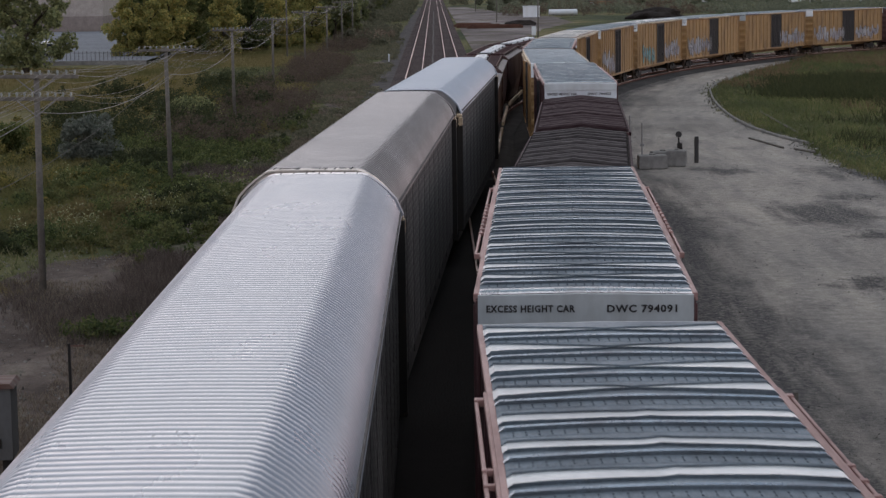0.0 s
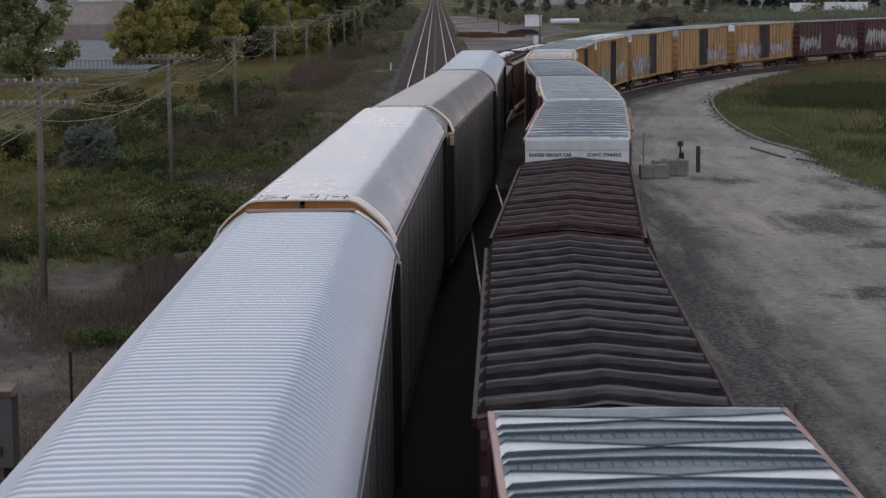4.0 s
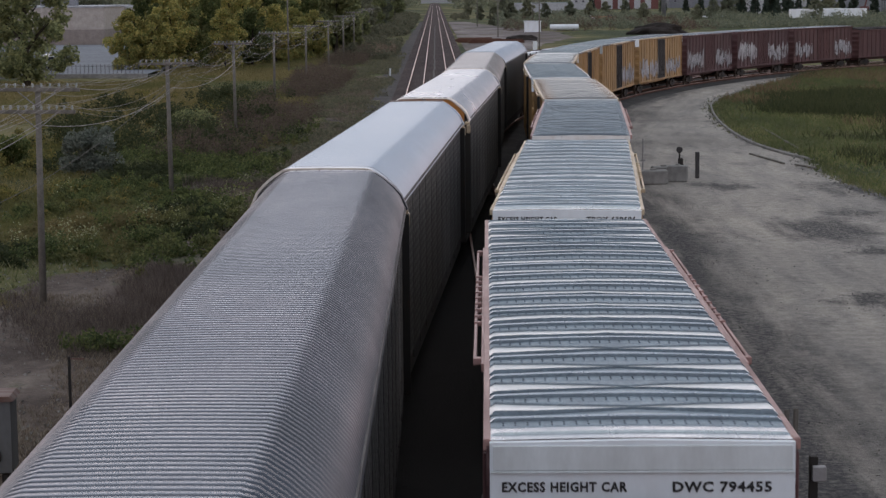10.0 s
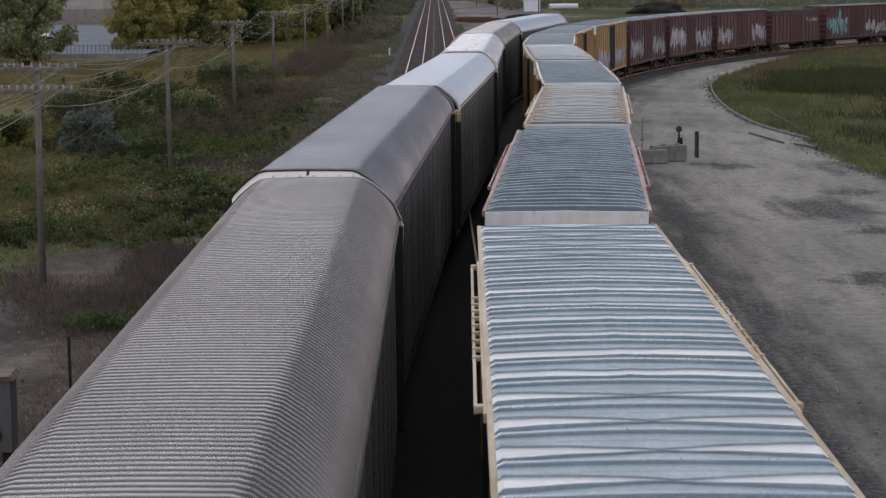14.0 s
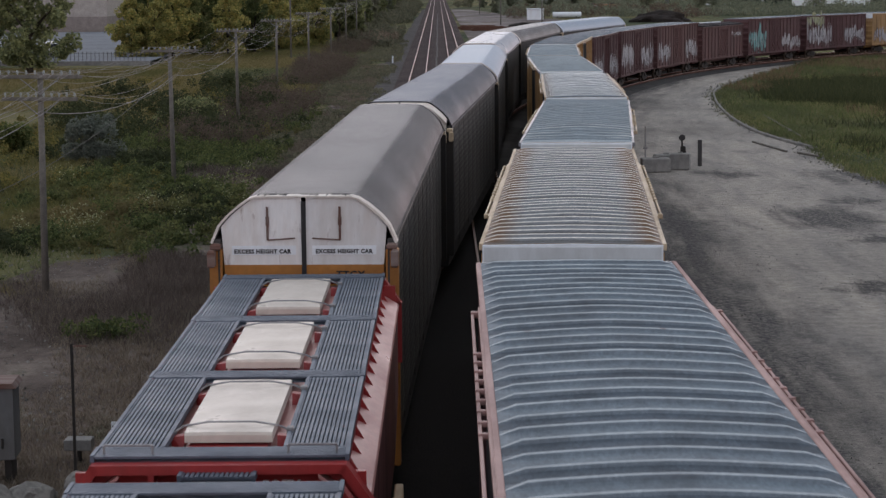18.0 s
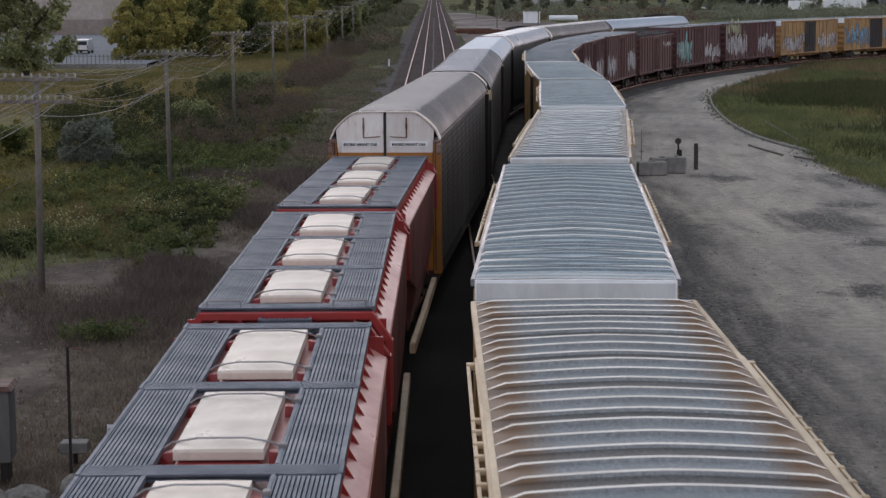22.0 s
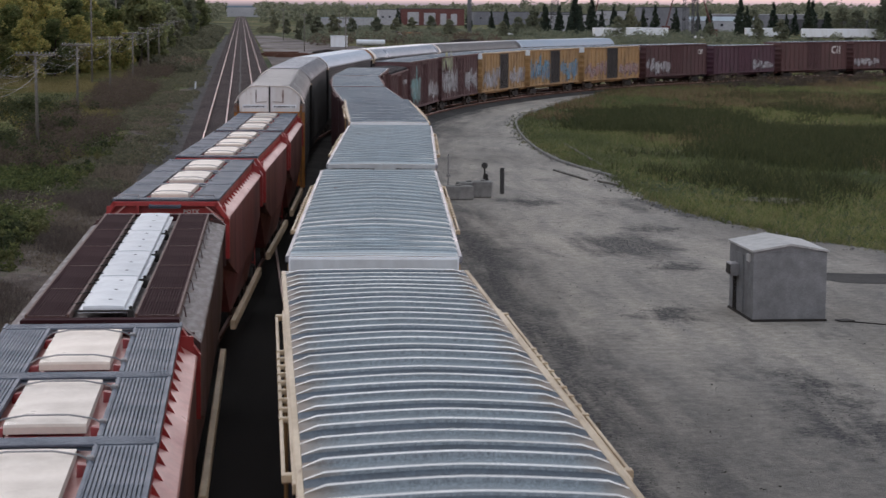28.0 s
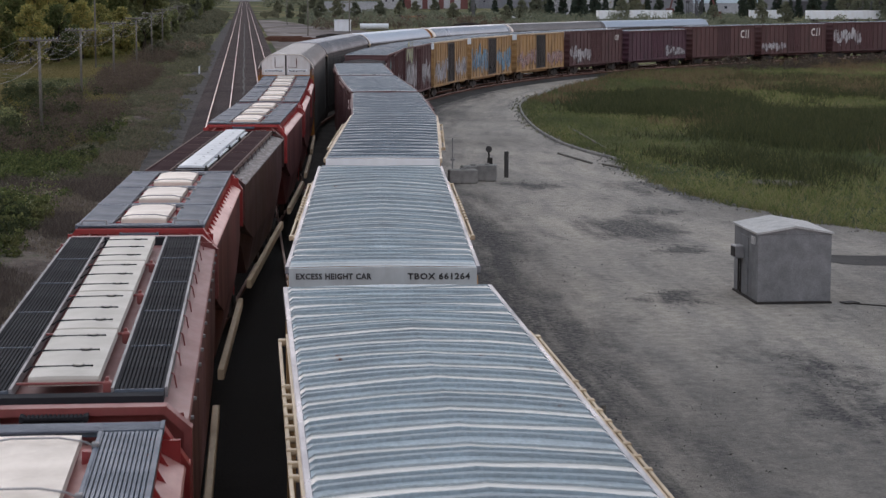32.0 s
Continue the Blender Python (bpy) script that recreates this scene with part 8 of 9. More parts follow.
def make_poles():
    r = random.Random(2)
    for i, (x, y, h) in enumerate(POLES):
        pole(x, y, h, ((h - 0.15, 2.7), (h - 0.85, 2.4)) if i < 2 else ((h - 0.15, 2.7),), "grey wooden pole with crossarms and glass insulators", r.uniform(-0.6, 0.6))
    for x, y, h in ((-19, 262, 12.5), (-20, 330, 12), (-19, 410, 12), (-18, 500, 12), (17, 330, 8.5), (14, 450, 8.5), (12.5, 600, 9.5), (29, 600, 15.5)):
        pole(x, y, h, ((h - 0.4, 1.8),), "tall grey wooden power pole")
    sp = []
    for (xa, ya, ha), (xb, yb, hb) in zip(POLES, POLES[1:]):
        for lev, xs in ((0.0, (-1.2, -0.95, -0.65, 0.4, 0.65, 0.95, 1.2)), (0.7, (-1.05, -0.6, 0.5, 0.8, 1.05))):
            for k in xs:
                sp.append(span((xa + k, ya, G + ha - lev + 0.05), (xb + k, yb, G + hb - lev + 0.05), 0.3 + 0.75 * r.random(), 0.008))
    wires("line_wire", sp, 0.007, "sagging signal wires strung along the poles")
    sp = []
    for (xa, ya, ha), (xb, yb, hb) in zip(POLES, POLES[1:]):
        sp.append(span((xa + 0.15, ya, G + ha - 1.3), (xb + 0.15, yb, G + hb - 1.3), 0.6, 0.03))
    sp.append(span((-12.8, 97, G + 5.6), (-20, 90.0, G + 0.5), 0.5, 0.02))
    wires("cable", sp, 0.015, "thick pale cable hung below the wires")


make_poles()


# ---- yard things ----
def block_mesh(w, d, h, seed):
    r = random.Random(seed)
    b = Build()
    b.box(-w / 2, w / 2, -d / 2, d / 2, 0, h, 0.05)
    b.box(-w * 0.12, w * 0.12, -d * 0.12, d * 0.12, h, h + 0.08, 0.03)
    return b.mesh("concrete_block", M["concrete"])


def make_yard_things():
    for x, y, rz, w, h, lab in ((11.1, 102.8, 4, 1.45, 0.72, "pale concrete barrier block on the gravel"), (12.5, 104.0, -12, 1.0, 0.85, "upright concrete block beside the barrier"), (11.9, 105.2, 8, 1.2, 0.7, "pale concrete barrier block behind another")):
        thing("concrete_block", pose(x, y, G + 0.03, 0, 0, rz), lab, "concrete block", "concrete blocks", data=block_mesh(w, 0.75, h, int(x * 10)))
    # switch machine
    t = thing("switch_stand", pose(12.95, 106.6, G + 0.03), "dark steel switch stand beside concrete blocks", "switch stand")
    part("base", Build().box(-0.3, 0.3, -0.25, 0.25, 0, 0.2, 0.03).mesh("base", M["underframe"]), t)
    part("mast", Build().tube((0, 0, 0.2), (-0.05, 0, 1.35), 0.06, 8, 0.045).box(-0.12, 0.14, -0.1, 0.1, 0.55, 1.0, 0.03).mesh("mast", M["underframe"]), t)
    part("target", Build().tube((-0.05, -0.03, 1.45), (-0.05, 0.03, 1.45), 0.17, 12).mesh("target", M["black_door"]), t, "round dark target")
    part("lever", Build().tube((0.1, 0, 0.8), (0.3, -0.05, 0.25), 0.03, 6).mesh("lever", M["underframe"]), t)
    thing("bollard", pose(13.75, 105.8, G, 0, 0, 10), "dark square timber post standing on the gravel", "bollard", data=Build().box(-0.09, 0.09, -0.09, 0.09, -0.2, 1.42, 0.015).mesh("bollard", M["black_door"]))
    for x, y, h in ((10.55, 109, 2.35), (10.95, 106.5, 2.1)):
        t = thing("pipe_post", pose(x, y, G), "thin grey pipe post with a small bracket", "post", "pipe posts")
        part("pipe", shared(("pipe", h), lambda: Build().tube((0, 0, -0.2), (0, 0, h), 0.04, 8).mesh("pipe", M["steel"])), t)
        part("bracket", shared("pbracket", lambda: Build().box(-0.12, 0.12, -0.03, 0.03, 0.9, 1.0, 0.01).mesh("bracket", M["steel"])), t)
    # old rail posts and a meter post near the track
    for dx in (0.0, 0.2):
        thing("steel_post", pose(7.12 + dx, 40.4 + dx * 0.5, G + 0.02), "thin dark steel post standing by the track", "post", "dark posts by the track", data=shared("oldpost", lambda: Build().box(-0.03, 0.03, -0.04, 0.04, -0.2, 1.3, 0.008).box(-0.05, 0.05, -0.008, 0.008, -0.2, 1.3).mesh("steel_post", M["pole_wood"])))
    t = thing("meter_post", pose(7.2, 37.6, G + 0.02), "small grey meter box on a dark timber post", "meter box")
    part("post", Build().box(-0.13, 0.02, -0.06, 0.09, -0.3, 0.98, 0.01).mesh("post", M["underframe"]), t)
    part("box", Build().box(-0.1, 0.16, -0.2, -0.06, 0.52, 0.82, 0.02).mesh("box", M["steel"]), t, "grey metal box")
    # hut
    hx, hy, w, d, h = 17.2, 63.2, 2.36, 3.1, 2.22
    t = thing("equipment_hut", pose(hx, hy, G + 0.03), "grey concrete equipment hut with a pale gabled roof", "hut")
    part("wall", Build().box(-w / 2, w / 2, -d / 2, d / 2, 0.06, h, 0.025).mesh("wall", M["hut"]), t)
    part("plinth", Build().box(-w / 2 - 0.04, w / 2 + 0.04, -d / 2 - 0.04, d / 2 + 0.04, -0.05, 0.07, 0.01).mesh("plinth", M["underframe"]), t)
    part("gable", Build().loft([[Vector((-w / 2, y, h)), Vector((w / 2, y, h)), Vector((0, y, h + 0.2))] for y in (d / 2, -d / 2)]).mesh("gable", M["hut"]), t)
    for sg in (-1, 1):
        part("roof_slab", Build().loft([[Vector((0, y, h + 0.27)), Vector((sg * (w / 2 + 0.06), y, h + 0.05)), Vector((sg * (w / 2 + 0.06), y, h - 0.01)), Vector((0, y, h + 0.2))][::sg] for y in (d / 2 + 0.06, -d / 2 - 0.06)]).mesh("roof_slab", M["hut_roof"]), t, "pale roof slab")
    part("side_door", Build().box(-w / 2 - 0.04, -w / 2 + 0.01, -0.35, 0.6, 0.1, 2.0, 0.01).mesh("side_door", M["hut"]), t, "grey steel door")
    part("vent", Build().box(-w / 2 - 0.05, -w / 2, -1.2, -0.8, 1.85, 2.1, 0.01).mesh("vent", M["hut_roof"]), t, "small pale vent")
    ac = part("cooling_unit", Build().box(-w / 2 - 0.32, -w / 2, 0.1, 0.75, 1.25, 1.65, 0.02).mesh("cooling_unit", M["steel"]), t, "grey wall-hung cooling unit")
    part("grille", Build().box(-w / 2 - 0.335, -w / 2 - 0.32, 0.15, 0.7, 1.3, 1.6).mesh("grille", M["underframe"]), ac)
    part("conduit", Build().tube((-w / 2 - 0.05, 0.45, 0.1), (-w / 2 - 0.05, 0.45, 1.25), 0.04, 6).tube((-w / 2 - 0.05, 0.75, 0.1), (-w / 2 - 0.05, 0.75, 1.25), 0.03, 6).mesh("conduit", M["underframe"]), t)
    t = thing("scrap_plate", pose(19.0, 61.6, G + 0.04, 0, 0, 20), "flat dark steel scrap lying beside the hut", "scrap", data=Build().box(-0.25, 0.25, -0.2, 0.2, 0, 0.04, 0.01).mesh("scrap_plate", M["underframe"]))
    thing("scrap_bar", pose(19.4, 61.2, G + 0.05, 0, 0, -35), "thin steel bar lying on the gravel", "scrap", data=Build().tube((-0.8, 0, 0), (0.8, 0, 0), 0.02, 6).mesh("scrap_bar", M["underframe"]))
    # open bin
    t = thing("scrap_bin", pose(20.75, 54.9, G + 0.03, 0, 0, 11), "dark green open-topped scrap bin with ribbed sides", "bin")
    W, D, Hh = 2.2, 5.0, 1.3
    part("floor", Build().box(-W / 2, W / 2, -D / 2, D / 2, 0.08, 0.16).mesh("floor", M["bin"]), t)
    for sg in (-1, 1):
        s = part("side", shared(("binside", sg), lambda: Build().box(min(sg * (W / 2 - 0.05), sg * W / 2), max(sg * (W / 2 - 0.05), sg * W / 2), -D / 2, D / 2, 0.1, Hh, 0.01).mesh("side", M["bin"])), t)
        for k in range(9):
            part("rib", shared(("binrib", sg), lambda: Build().box(min(sg * W / 2, sg * (W / 2 + 0.08)), max(sg * W / 2, sg * (W / 2 + 0.08)), -0.05, 0.05, 0.1, Hh - 0.06, 0.015).mesh("rib", M["bin"])), s, m=pose(0, -D / 2 + 0.1 + k * (D - 0.2) / 8, 0))
        part("end", shared(("binend", sg), lambda: Build().box(-W / 2, W / 2, min(sg * (D / 2 - 0.05), sg * D / 2), max(sg * (D / 2 - 0.05), sg * D / 2), 0.1, Hh, 0.01).mesh("end", M["bin"])), t)
        part("top_rail", shared(("binrail", sg), lambda: Build().box(min(sg * (W / 2 - 0.06), sg * (W / 2 + 0.09)), max(sg * (W / 2 - 0.06), sg * (W / 2 + 0.09)), -D / 2 - 0.04, D / 2 + 0.04, Hh - 0.06, Hh + 0.06, 0.015).mesh("top_rail", M["steel"])), t)
    part("load", Build().box(-0.7, 0.6, -1.5, 1.0, 0.16, 0.7, 0.1).box(-0.2, 0.9, 0.3, 1.9, 0.16, 0.95, 0.12).mesh("load", M["underframe"]), t, "dark scrap inside")
    # curved kerb rail along the field, and timbers
    pts = [Vector(p) for p in ((34.2, 210), (30.0, 197.5), (26.2, 185), (24.2, 176.5), (23.1, 168.8), (21.9, 158), (21.0, 147), (20.5, 138), (20.35, 130), (20.8, 122.5), (21.6, 116.5))]
    curve_pts = []
    for i in range(len(pts) - 1):
        p0, p1, p2, p3 = pts[max(0, i - 1)], pts[i], pts[i + 1], pts[min(len(pts) - 1, i + 2)]
        for k in range(5):
            u = k / 5
            curve_pts.append(0.5 * ((2 * p1) + (p2 - p0) * u + (2 * p0 - 5 * p1 + 4 * p2 - p3) * u * u + (3 * p1 - p0 - 3 * p2 + p3) * u ** 3))
    curve_pts.append(pts[-1])
    ring = []
    for i, p in enumerate(curve_pts):
        q = curve_pts[min(i + 1, len(curve_pts) - 1)] - curve_pts[max(i - 1, 0)]
        nn = Vector((-q.y, q.x)).normalized()
        ring.append([Vector((p.x + nn.x * a, p.y + nn.y * a, G + zz)) for a, zz in ((-0.09, 0), (-0.09, 0.14), (-0.05, 0.19), (0.05, 0.19), (0.09, 0.14), (0.09, 0))])
    tagged(new("kerb_log", Build().loft([r[::-1] for r in ring]).mesh("kerb_log", M["rock"])), "long pale bent kerb rail edging the field", "kerb")
    for (xa, ya), (xb, yb), rr in (((23.3, 144.4), (22.4, 124.1), 0.07), ((18.9, 121), (19.7, 113.7), 0.06), ((20.2, 113), (20.9, 110.5), 0.06), ((25.5, 100.5), (28.2, 98.5), 0.1), ((26.0, 101.5), (28.4, 100.2), 0.1)):
        thing("timber", Matrix(), "weathered timber lying at the edge of the grass", "timber", "timbers", data=Build().tube((xa, ya, G + rr + 0.02), (xb, yb, G + rr + 0.04), rr, 8).mesh("timber", M["pole_wood"]))
    # left side, close to the track
    t = thing("relay_cabinet", pose(-8.97, 39.2, G + 0.02, 0, 0, 3), "grey relay cabinet with a rusty lid on dark legs", "cabinet")
    part("case", Build().box(-0.55, 0.55, -0.4, 0.4, 0.5, 1.95, 0.02).mesh("case", M["cabinet"]), t)
    part("lid", Build().loft([[Vector((-0.62, y, 1.95)), Vector((0.62, y, 1.95)), Vector((0.55, y, 2.05)), Vector((-0.55, y, 2.05))] for y in (0.47, -0.47)]).mesh("lid", M["rack_rust"]), t, "rusty sheet lid")
    for dx in (-0.4, 0.4):
        part("leg", shared("cableg", lambda: Build().box(-0.07, 0.07, -0.3, 0.3, -0.1, 0.5, 0.01).mesh("leg", M["underframe"])), t, m=pose(dx, 0, 0))
    part("latch", Build().box(0.3, 0.34, -0.44, -0.4, 0.75, 0.95, 0.01).mesh("latch", M["underframe"]), t)
    t = thing("thin_post", pose(-7.26, 39.08, G), "thin rusty angle-iron post", "post")
    part("stake", Build().box(-0.026, 0.026, -0.026, 0.026, -0.2, 2.8, 0.005).mesh("stake", M["underframe"]), t)
    part("cap_arm", Build().box(0.0, 0.3, -0.012, 0.012, 2.74, 2.77).mesh("cap_arm", M["rack_rust"]), t)
    t = thing("junction_box", pose(-7.45, 40.6, G), "small pale junction box on a stand", "junction box")
    part("stand", Build().tube((0, 0, -0.1), (0, 0, 0.35), 0.05, 6).mesh("stand", M["underframe"]), t)
    part("box", Build().box(-0.28, 0.28, -0.2, 0.2, 0.33, 0.56, 0.02).mesh("box", M["concrete"]), t)
    t = thing("marker_post", pose(-7.0, 42.3, G), "short white marker post with dark bars", "marker post")
    part("stake", Build().box(-0.06, 0.06, -0.015, 0.015, -0.1, 0.52, 0.005).mesh("stake", M["white_end"]), t)
    for k in range(3):
        part("bar", shared("mbar", lambda: Build().box(-0.035, 0.035, -0.022, -0.016, 0, 0.06).mesh("bar", M["ink"])), t, m=pose(0, 0, 0.16 + 0.11 * k))
    thing("white_stake", pose(-5.45, 243, G, 0, 2, 0), "small white stake beside the main line", "stake", data=Build().box(-0.09, 0.09, -0.05, 0.05, -0.2, 0.95, 0.01).mesh("white_stake", M["white_end"]))
    r = random.Random(8)
    for i, (x, y, s) in enumerate(((-7.75, 37.4, 0.55), (-8.5, 36.9, 0.62), (-7.1, 38.6, 0.42), (-9.2, 36.6, 0.5), (-6.9, 36.4, 0.5))):
        bm = bmesh.new()
        bmesh.ops.create_icosphere(bm, subdivisions=3, radius=1)
        for v in bm.verts:
            k = 1 + 0.35 * noise.noise(v.co * 1.3 + Vector((i * 7, 0, 0))) + 0.12 * noise.noise(v.co * 4)
            v.co = Vector((v.co.x * s * k, v.co.y * s * 0.8 * k, max(-0.3, v.co.z) * s * 0.7 * k))
        me = bpy.data.meshes.new("boulder")
        bm.to_mesh(me)
        bm.free()
        me.materials.append(M["rock"])
        thing("boulder", pose(x, y, G + 0.05, 0, 0, 40 * i), "pale angular boulder beside the track", "boulder", "boulders", data=me)


make_yard_things()


# ---- far buildings and structures ----
def building(x, y, w, d, h, wall, roof, label, doors=(), windows=0, lower=None, gable=0.0, turn=0):
    t = thing("building", pose(x, y, G, 0, 0, turn), label, "building", "far buildings")
    if lower:
        part("lower_wall", Build().box(-w / 2, w / 2, -d / 2, d / 2, -0.5, lower[1]).mesh("lower_wall", M[lower[0]]), t)
        part("wall", Build().box(-w / 2, w / 2, -d / 2, d / 2, lower[1], h).mesh("wall", M[wall]), t)
    else:
        part("wall", Build().box(-w / 2, w / 2, -d / 2, d / 2, -0.5, h).mesh("wall", M[wall]), t)
    if gable:
        part("roof", Build().loft([[Vector((-w / 2 - 0.3, -d / 2 - 0.3, h)), Vector((-w / 2 - 0.3, d / 2 + 0.3, h)), Vector((-w / 2 - 0.3, 0, h + gable))], [Vector((w / 2 + 0.3, -d / 2 - 0.3, h)), Vector((w / 2 + 0.3, d / 2 + 0.3, h)), Vector((w / 2 + 0.3, 0, h + gable))]]).mesh("roof", M[roof]), t)
    else:
        part("roof", Build().box(-w / 2 - 0.15, w / 2 + 0.15, -d / 2 - 0.15, d / 2 + 0.15, h, h + 0.35, 0.05).mesh("roof", M[roof]), t)
    for dx, dw, dh in doors:
        part("door", Build().box(dx - dw / 2, dx + dw / 2, -d / 2 - 0.08, -d / 2, 0, dh, 0.02).mesh("door", M["white_wall"]), t, "tall white loading door")
    for i in range(windows):
        wx = -w / 2 + w * (i + 0.5) / windows
        wd = part("window", shared("bwin", lambda: Build().box(-0.7, 0.7, -0.07, 0, 0, 1.3, 0.02).mesh("window", M["white_wall"])), t, m=pose(wx, -d / 2, h * 0.45))
        part("pane", shared("bpane", lambda: Build().box(-0.6, 0.6, -0.09, -0.07, 0.1, 1.2).mesh("pane", M["glass"])), wd)
    return t


def lattice(x, y, h, w0, w1, label, n=14):
    t = thing("lattice_tower", pose(x, y, G), label, "lattice tower")
    for sx in (-1, 1):
        for sy in (-1, 1):
            part("leg", Build().tube((sx * w0 / 2, sy * w0 / 2, 0), (sx * w1 / 2, sy * w1 / 2, h), 0.14, 6, 0.09).mesh("leg", M["roof_dark"]), t)
    b = Build()
    for i in range(n):
        za, zb = h * i / n, h * (i + 1) / n
        wa, wb = w0 + (w1 - w0) * i / n, w0 + (w1 - w0) * (i + 1) / n
        for sy in (-1, 1):
            b.tube((-wa / 2, sy * wa / 2, za), (wb / 2, sy * wb / 2, zb), 0.06, 4, cap=False)
            b.tube((wa / 2, sy * wa / 2, za), (-wb / 2, sy * wb / 2, zb), 0.06, 4, cap=False)
            b.tube((-wb / 2, sy * wb / 2, zb), (wb / 2, sy * wb / 2, zb), 0.06, 4, cap=False)
    part("bracing", b.mesh("bracing", M["roof_dark"]), t, kind="stuff")
    return t


def trailer(x, y, l, turn, label, mat="white_end"):
    t = thing("trailer", pose(x, y, G, 0, 0, turn), label, "trailer", "parked trailers")
    part("box", shared(("tbox", l, mat), lambda: Build().box(-l / 2, l / 2, -1.25, 1.25, 1.1, 3.9, 0.05).mesh("box", M[mat])), t)
    for dx in (-l * 0.36, -l * 0.28, l * 0.3):
        part("wheel", shared("twheel", lambda: Build().tube((0, -1.2, 0.5), (0, 1.2, 0.5), 0.5, 12).mesh("wheel", M["underframe"])), t, m=pose(dx, 0, 0))
    part("chassis", shared(("tch", l), lambda: Build().box(-l / 2, l / 2, -0.5, 0.5, 0.8, 1.1).mesh("chassis", M["underframe"])), t)


def make_far():
    # beige store behind the lot
    building(-92, 418, 54, 38, 7.7, "beige_wall", "white_wall", "beige flat-roofed store with a taupe lower wall", lower=("taupe_wall", 3.4), turn=0)
    for dx, w in ((-88, 3), (-78, 2), (-73, 2.5), (-96, 2)):
        thing("roof_unit", pose(dx, 408, G + 8.05), "pale rooftop cooling unit on the store", "roof unit", "roof units", data=Build().box(-w / 2, w / 2, -1.2, 1.2, 0, 1.5, 0.05).box(-w / 2 + 0.2, w / 2 - 0.2, -1.0, 1.0, 1.5, 1.7).mesh("roof_unit", M["grey_wall"]))
    building(-48, 440, 34, 30, 7.4, "beige_wall", "white_wall", "long beige wing of the store behind trees", lower=("taupe_wall", 3.2))
    fence = thing("lot_fence", pose(0, 0, 0), "dull grey picket fence along the edge of the lot", "fence")
    for i in range(44):
        part("picket", shared("picket", lambda: Build().box(-0.03, 0.03, -0.03, 0.03, 0, 1.6, 0.01).mesh("picket", M["cabinet"])), fence, m=pose(-58 + i * 0.52, 250 - 0.09 * i, G))
    for z in (0.35, 1.4):
        part("fence_rail", Build().tube((-58, 250, G + z), (-35.5, 246, G + z), 0.025, 6).mesh("fence_rail", M["cabinet"]), fence)
    # right side
    building(111.5, 1190, 37, 22, 9.2, "brick_wall", "roof_dark", "red brick works with tall white loading doors", doors=((-11.5, 6.6, 7.4), (-1.8, 6.6, 7.0), (6.2, 3.6, 6.6), (12.4, 3.6, 6.4)))
    building(86.5, 1192, 12, 20, 8.6, "white_wall", "roof_dark", "pale annexe beside the brick works", windows=3)
    building(172, 1240, 60, 20, 7.5, "grey_wall", "roof_dark", "long low grey warehouse", windows=8)
    building(245, 1250, 50, 20, 8.5, "white_wall", "roof_dark", "long pale warehouse on the skyline", windows=6)
    building(190, 905, 22, 14, 10.5, "grey_wall", "roof_dark", "grey block with a pale parapet", windows=4)
    building(150, 900, 24, 14, 7.0, "white_wall", "roof_dark", "small pale yard building", windows=4)
    building(222, 930, 32, 14, 4.6, "white_wall", "roof_blue", "shed with a pale blue metal roof", gable=2.0, windows=5)
    building(268, 860, 70, 12, 5.5, "roof_dark", "roof_dark", "long dark low shed in the far yard")
    building(352, 830, 60, 14, 6.0, "roof_dark", "grey_wall", "long dark shed with a pale eave")
    building(330, 900, 26, 14, 4.5, "white_wall", "roof_dark", "pale low building among far yards", windows=4)
    building(372, 960, 14, 12, 6, "white_wall", "grey_wall", "small gabled house on the skyline", gable=3.5)
    building(300, 1150, 60, 20, 7, "grey_wall", "white_wall", "distant grey warehouse with a pale roof")
    building(52, 1010, 30, 12, 4.5, "white_wall", "roof_blue", "low pale shed beyond the trees")
    building(20, 2100, 70, 30, 9, "white_wall", "white_wall", "distant white building at the end of the tracks")
    for x, y, l, a in ((172, 655, 13, 4), (188, 640, 15, -3), (201, 642, 14, 2), (212, 646, 13, 5), (118, 640, 12, 8), (126, 652, 10, -6), (133, 646, 9, 3)):
        trailer(x, y, l, a, "white box trailer parked among scrub")
    for x, y, l in ((150, 650, 5), (52, 690, 5.5), (60, 700, 5), (96, 720, 5), (104, 735, 5), (44, 655, 5), (240, 700, 5), (252, 705, 5.5), (262, 700, 5)):
        t = thing("parked_truck", pose(x, y, G, 0, 0, (x * 37) % 40 - 20), "pale parked pickup truck in the far yard", "truck", "parked trucks")
        part("body", shared("ptbody", lambda: Build().box(-2.6, 2.6, -0.9, 0.9, 0.5, 1.2, 0.1).mesh("body", M["van_white"])), t)
        part("cab", shared("ptcab", lambda: Build().box(-0.6, 1.2, -0.85, 0.85, 1.2, 1.9, 0.15).mesh("cab", M["glass"])), t)
        for dx in (-1.7, 1.7):
            part("wheel", shared("ptwheel", lambda: Build().tube((0, -0.92, 0.4), (0, 0.92, 0.4), 0.4, 12).mesh("wheel", M["underframe"])), t, m=pose(dx, 0, 0))
    lattice(149.5, 669, 46, 3.2, 2.6, "tall dark lattice mast among far yards")
    lattice(156.5, 690, 40, 2.0, 1.6, "second dark lattice mast")
    lattice(137, 880, 28, 4.0, 1.0, "lattice power tower on the skyline")
    thing("smokestack", pose(86.4, 766, G), "tall plain grey steel stack", "smokestack", data=Build().tube((0, 0, 0), (0, 0, 34), 0.85, 16, 0.7).mesh("smokestack", M["grey_wall"], True))
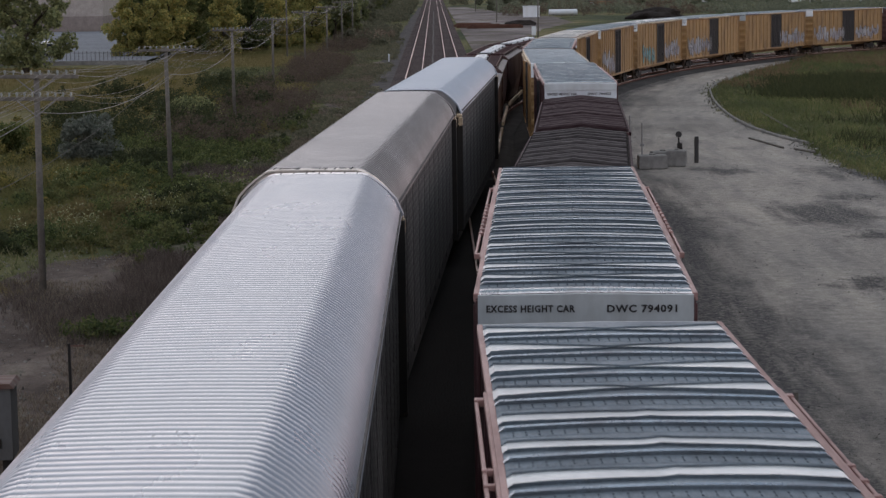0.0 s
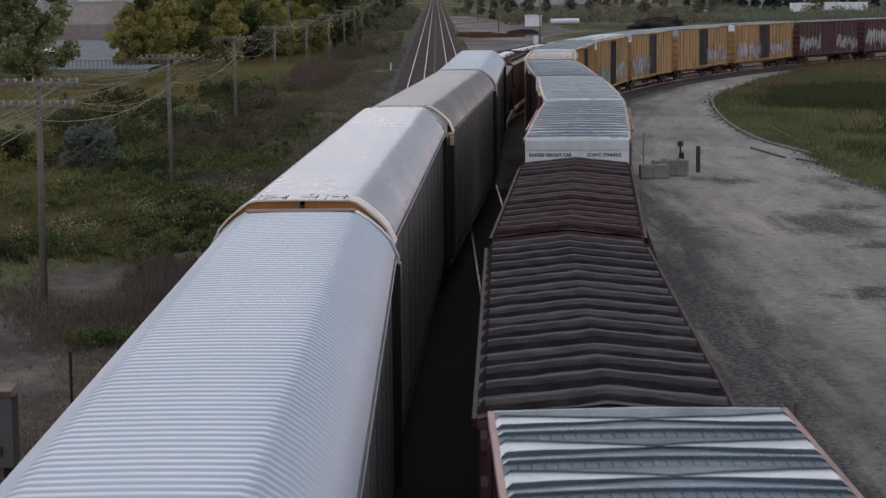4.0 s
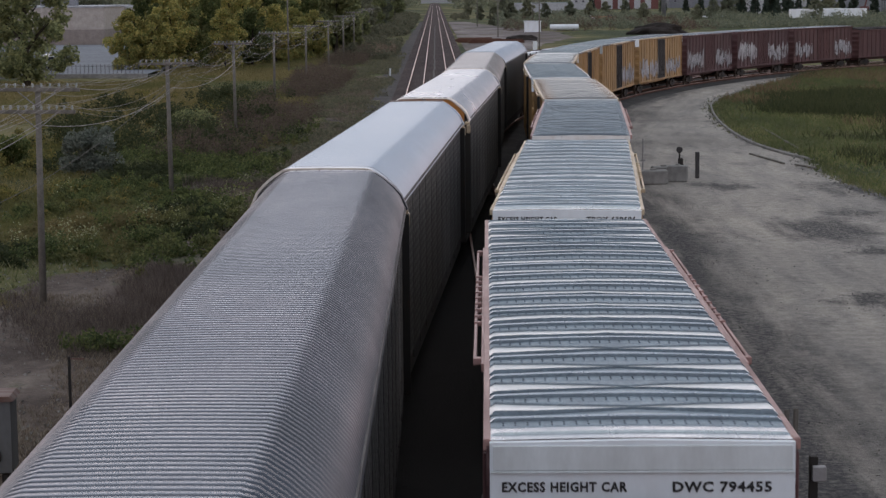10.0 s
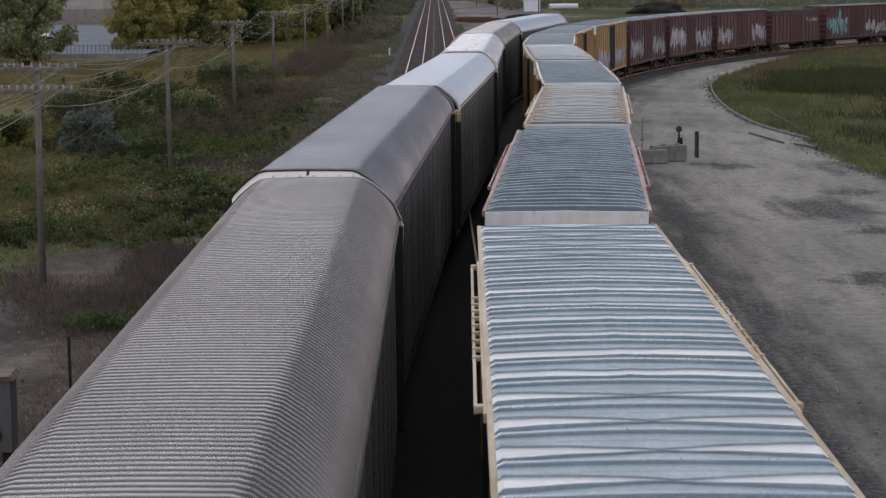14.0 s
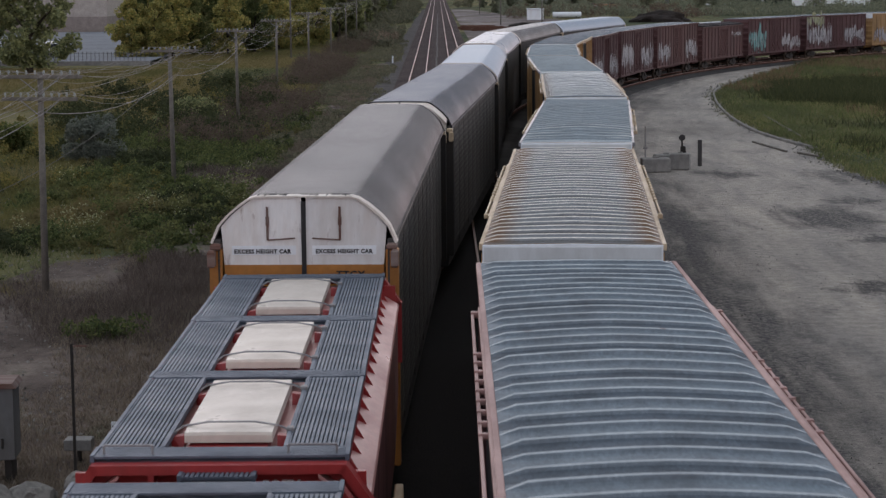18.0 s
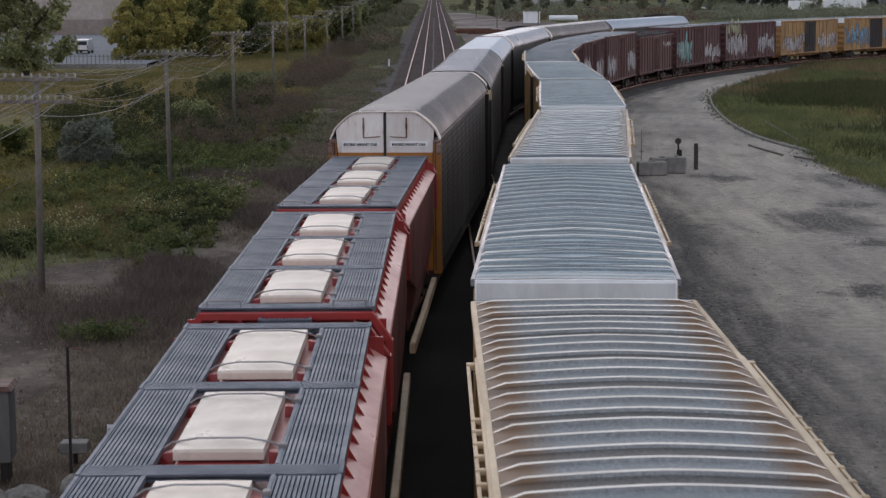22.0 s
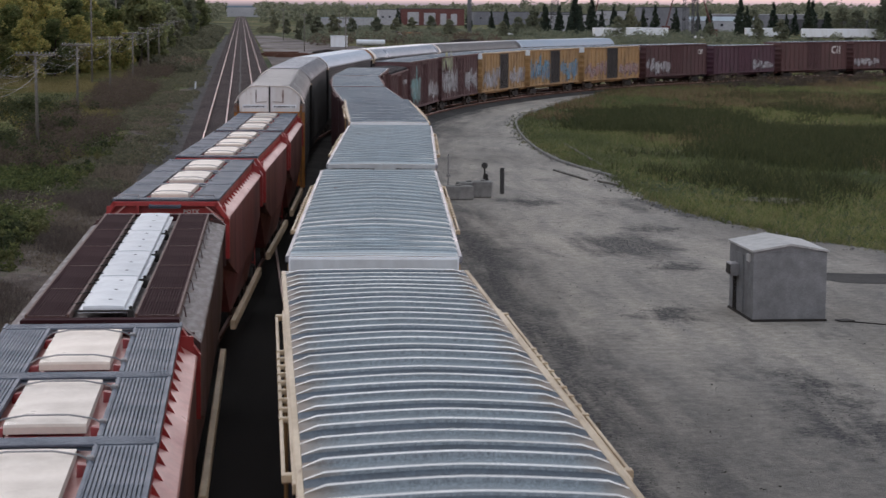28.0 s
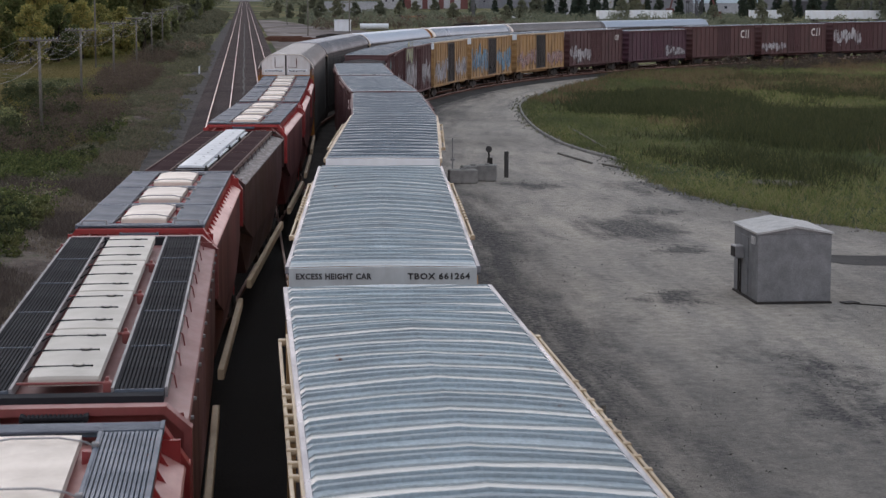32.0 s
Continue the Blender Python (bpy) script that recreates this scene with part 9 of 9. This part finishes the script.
    for x, y, h, dx in ((150, 860, 19, 4.0), (176, 830, 15, 3.0), (165, 700, 22, -6)):
        t = thing("crane", pose(x, y, G), "far crane with a raised lattice jib", "crane", "cranes")
        part("cab", Build().box(-1.5, 1.5, -1.5, 1.5, 0, 3, 0.1).mesh("cab", M["brick_wall"]), t)
        part("jib", Build().tube((0, 0, 2.5), (dx, 0, h), 0.35, 5, 0.2).mesh("jib", M["brick_wall"]), t)
    t = thing("white_shed", pose(24.3, 505, G), "small white shed beside the main line", "shed")
    part("wall", Build().box(-2, 2, -1.4, 1.4, 0, 2.6, 0.03).mesh("wall", M["white_end"]), t)
    part("roof", Build().box(-2.15, 2.15, -1.55, 1.55, 2.6, 2.85, 0.05).mesh("roof", M["white_end"]), t)
    t = thing("storage_tank", pose(32.8, 514, G), "long white cylindrical tank lying on saddles", "tank")
    part("shell", Build().tube((-3.6, 0, 1.05), (3.6, 0, 1.05), 0.72, 16).mesh("shell", M["white_end"], False), t)
    for dx in (-2.4, 2.4):
        part("saddle", shared("saddle", lambda: Build().box(-0.2, 0.2, -0.6, 0.6, 0, 0.6).mesh("saddle", M["concrete"])), t, m=pose(dx, 0, 0))
    for x, y, sx, sz, mt, lab in ((52, 470, 6.5, 2.6, "soil_pile", "dark heap of soil in the scrub"), (18, 420, 3.2, 1.2, "soil_pile", "low dark heap of soil beside the crossing"), (60, 700, 9, 1.5, "orange_pile", "low orange stockpile in the far yard"), (105, 760, 7, 2.4, "soil_pile", "dark heap of tyres and soil")):
        bm = bmesh.new()
        bmesh.ops.create_icosphere(bm, subdivisions=4, radius=1)
        for v in bm.verts:
            k = 1 + 0.3 * noise.noise(v.co * 1.7 + Vector((x, 0, 0))) + 0.1 * noise.noise(v.co * 5)
            v.co = Vector((v.co.x * sx * k, v.co.y * sx * 0.6 * k, max(-0.1, v.co.z) * sz * k))
        me = bpy.data.meshes.new("soil_mound")
        bm.to_mesh(me)
        bm.free()
        me.materials.append(M[mt])
        thing("soil_mound", pose(x, y, G), lab, "mound", "mounds", data=me)
    t = thing("signal_box", pose(16.3, 330, G), "small white equipment box on a post", "equipment box")
    part("box", Build().box(-0.35, 0.35, -0.3, 0.3, 0.5, 1.9, 0.03).mesh("box", M["white_end"]), t)
    part("foot", Build().box(-0.1, 0.1, -0.1, 0.1, -0.1, 0.5).mesh("foot", M["steel"]), t)
    # gravel crossing and stacked rails beside the main line
    flat_sheet("crossing_gravel", ragged([(4.6, 270), (9, 285), (20, 380), (30, 440), (31, 500), (22, 560), (10, 700), (4.6, 700)], 0.8, 4, 31), G + 0.05, M["crossing"], "pale gravel patch beside the main line", "gravel")
    for k, (x, y, l) in enumerate(((9, 402, 9), (12, 396, 11), (8, 412, 8))):
        thing("stacked_rail", pose(x, y, G + 0.1, 0, 0, 8 * k), "rusty lengths of rail stacked by the line", "rail stack", "rail stacks", data=Build().box(-l / 2, l / 2, -0.4, 0.4, 0, 0.5, 0.03).box(-l / 2 + 0.5, l / 2 - 0.3, -0.25, 0.25, 0.5, 0.75, 0.03).mesh("stacked_rail", M["rail_web"]))


make_far()


def make_van():
    t = thing("van", pose(-49.5, 262, G + 0.46), "white van driving across the parking lot", "van")
    b = Build()
    prof = [(-2.4, 0.35), (-2.45, 1.0), (-2.35, 1.95), (0.9, 2.0), (1.5, 1.25), (2.35, 1.1), (2.4, 0.4)]
    b.loft([[Vector((x, y, z)) for y, z in prof] for x in (-0.92, 0.92)])
    part("body", b.mesh("body", M["van_white"]), t)
    part("rear_window", Build().box(-0.7, 0.7, -2.46, -2.36, 1.2, 1.75, 0.02).mesh("rear_window", M["glass"]), t)
    for dx in (-0.8, 0.8):
        part("tail_lamp", shared("tlamp", lambda: Build().box(-0.08, 0.08, -2.48, -2.4, 0.75, 1.15, 0.01).mesh("tail_lamp", M["tail_red"])), t, m=pose(dx, 0, 0))
        for dy in (-1.5, 1.5):
            part("wheel", shared("vwheel", lambda: Build().tube((-0.12, 0, 0), (0.12, 0, 0), 0.35, 14).mesh("wheel", M["underframe"])), t, m=pose(dx, dy, 0.35))
    part("bumper", Build().box(-0.9, 0.9, -2.55, -2.4, 0.35, 0.55, 0.03).mesh("bumper", M["underframe"]), t)
    return t


VAN = make_van()


def motions():
    """Both trains roll along their tracks; a van crosses the parking lot."""
    for car, track, s0, half, way in MOVERS:
        rows = []
        for t in range(0, 33):
            d = run_right(t) if way < 0 else run_left(t)
            rows.append((t, track.pose_of(s0 + way * d, half)))
        walk(car, rows)
    drive = ((0, 262), (18.5, 262), (19.5, 263), (20, 265.5), (21, 275), (22, 287), (23, 299), (24, 310.7), (25, 321), (26, 329), (27, 334), (28.5, 337), (32, 337))
    walk(VAN, [(t, pose(-49.5, y, G + 0.46)) for t, y in drive])


motions()
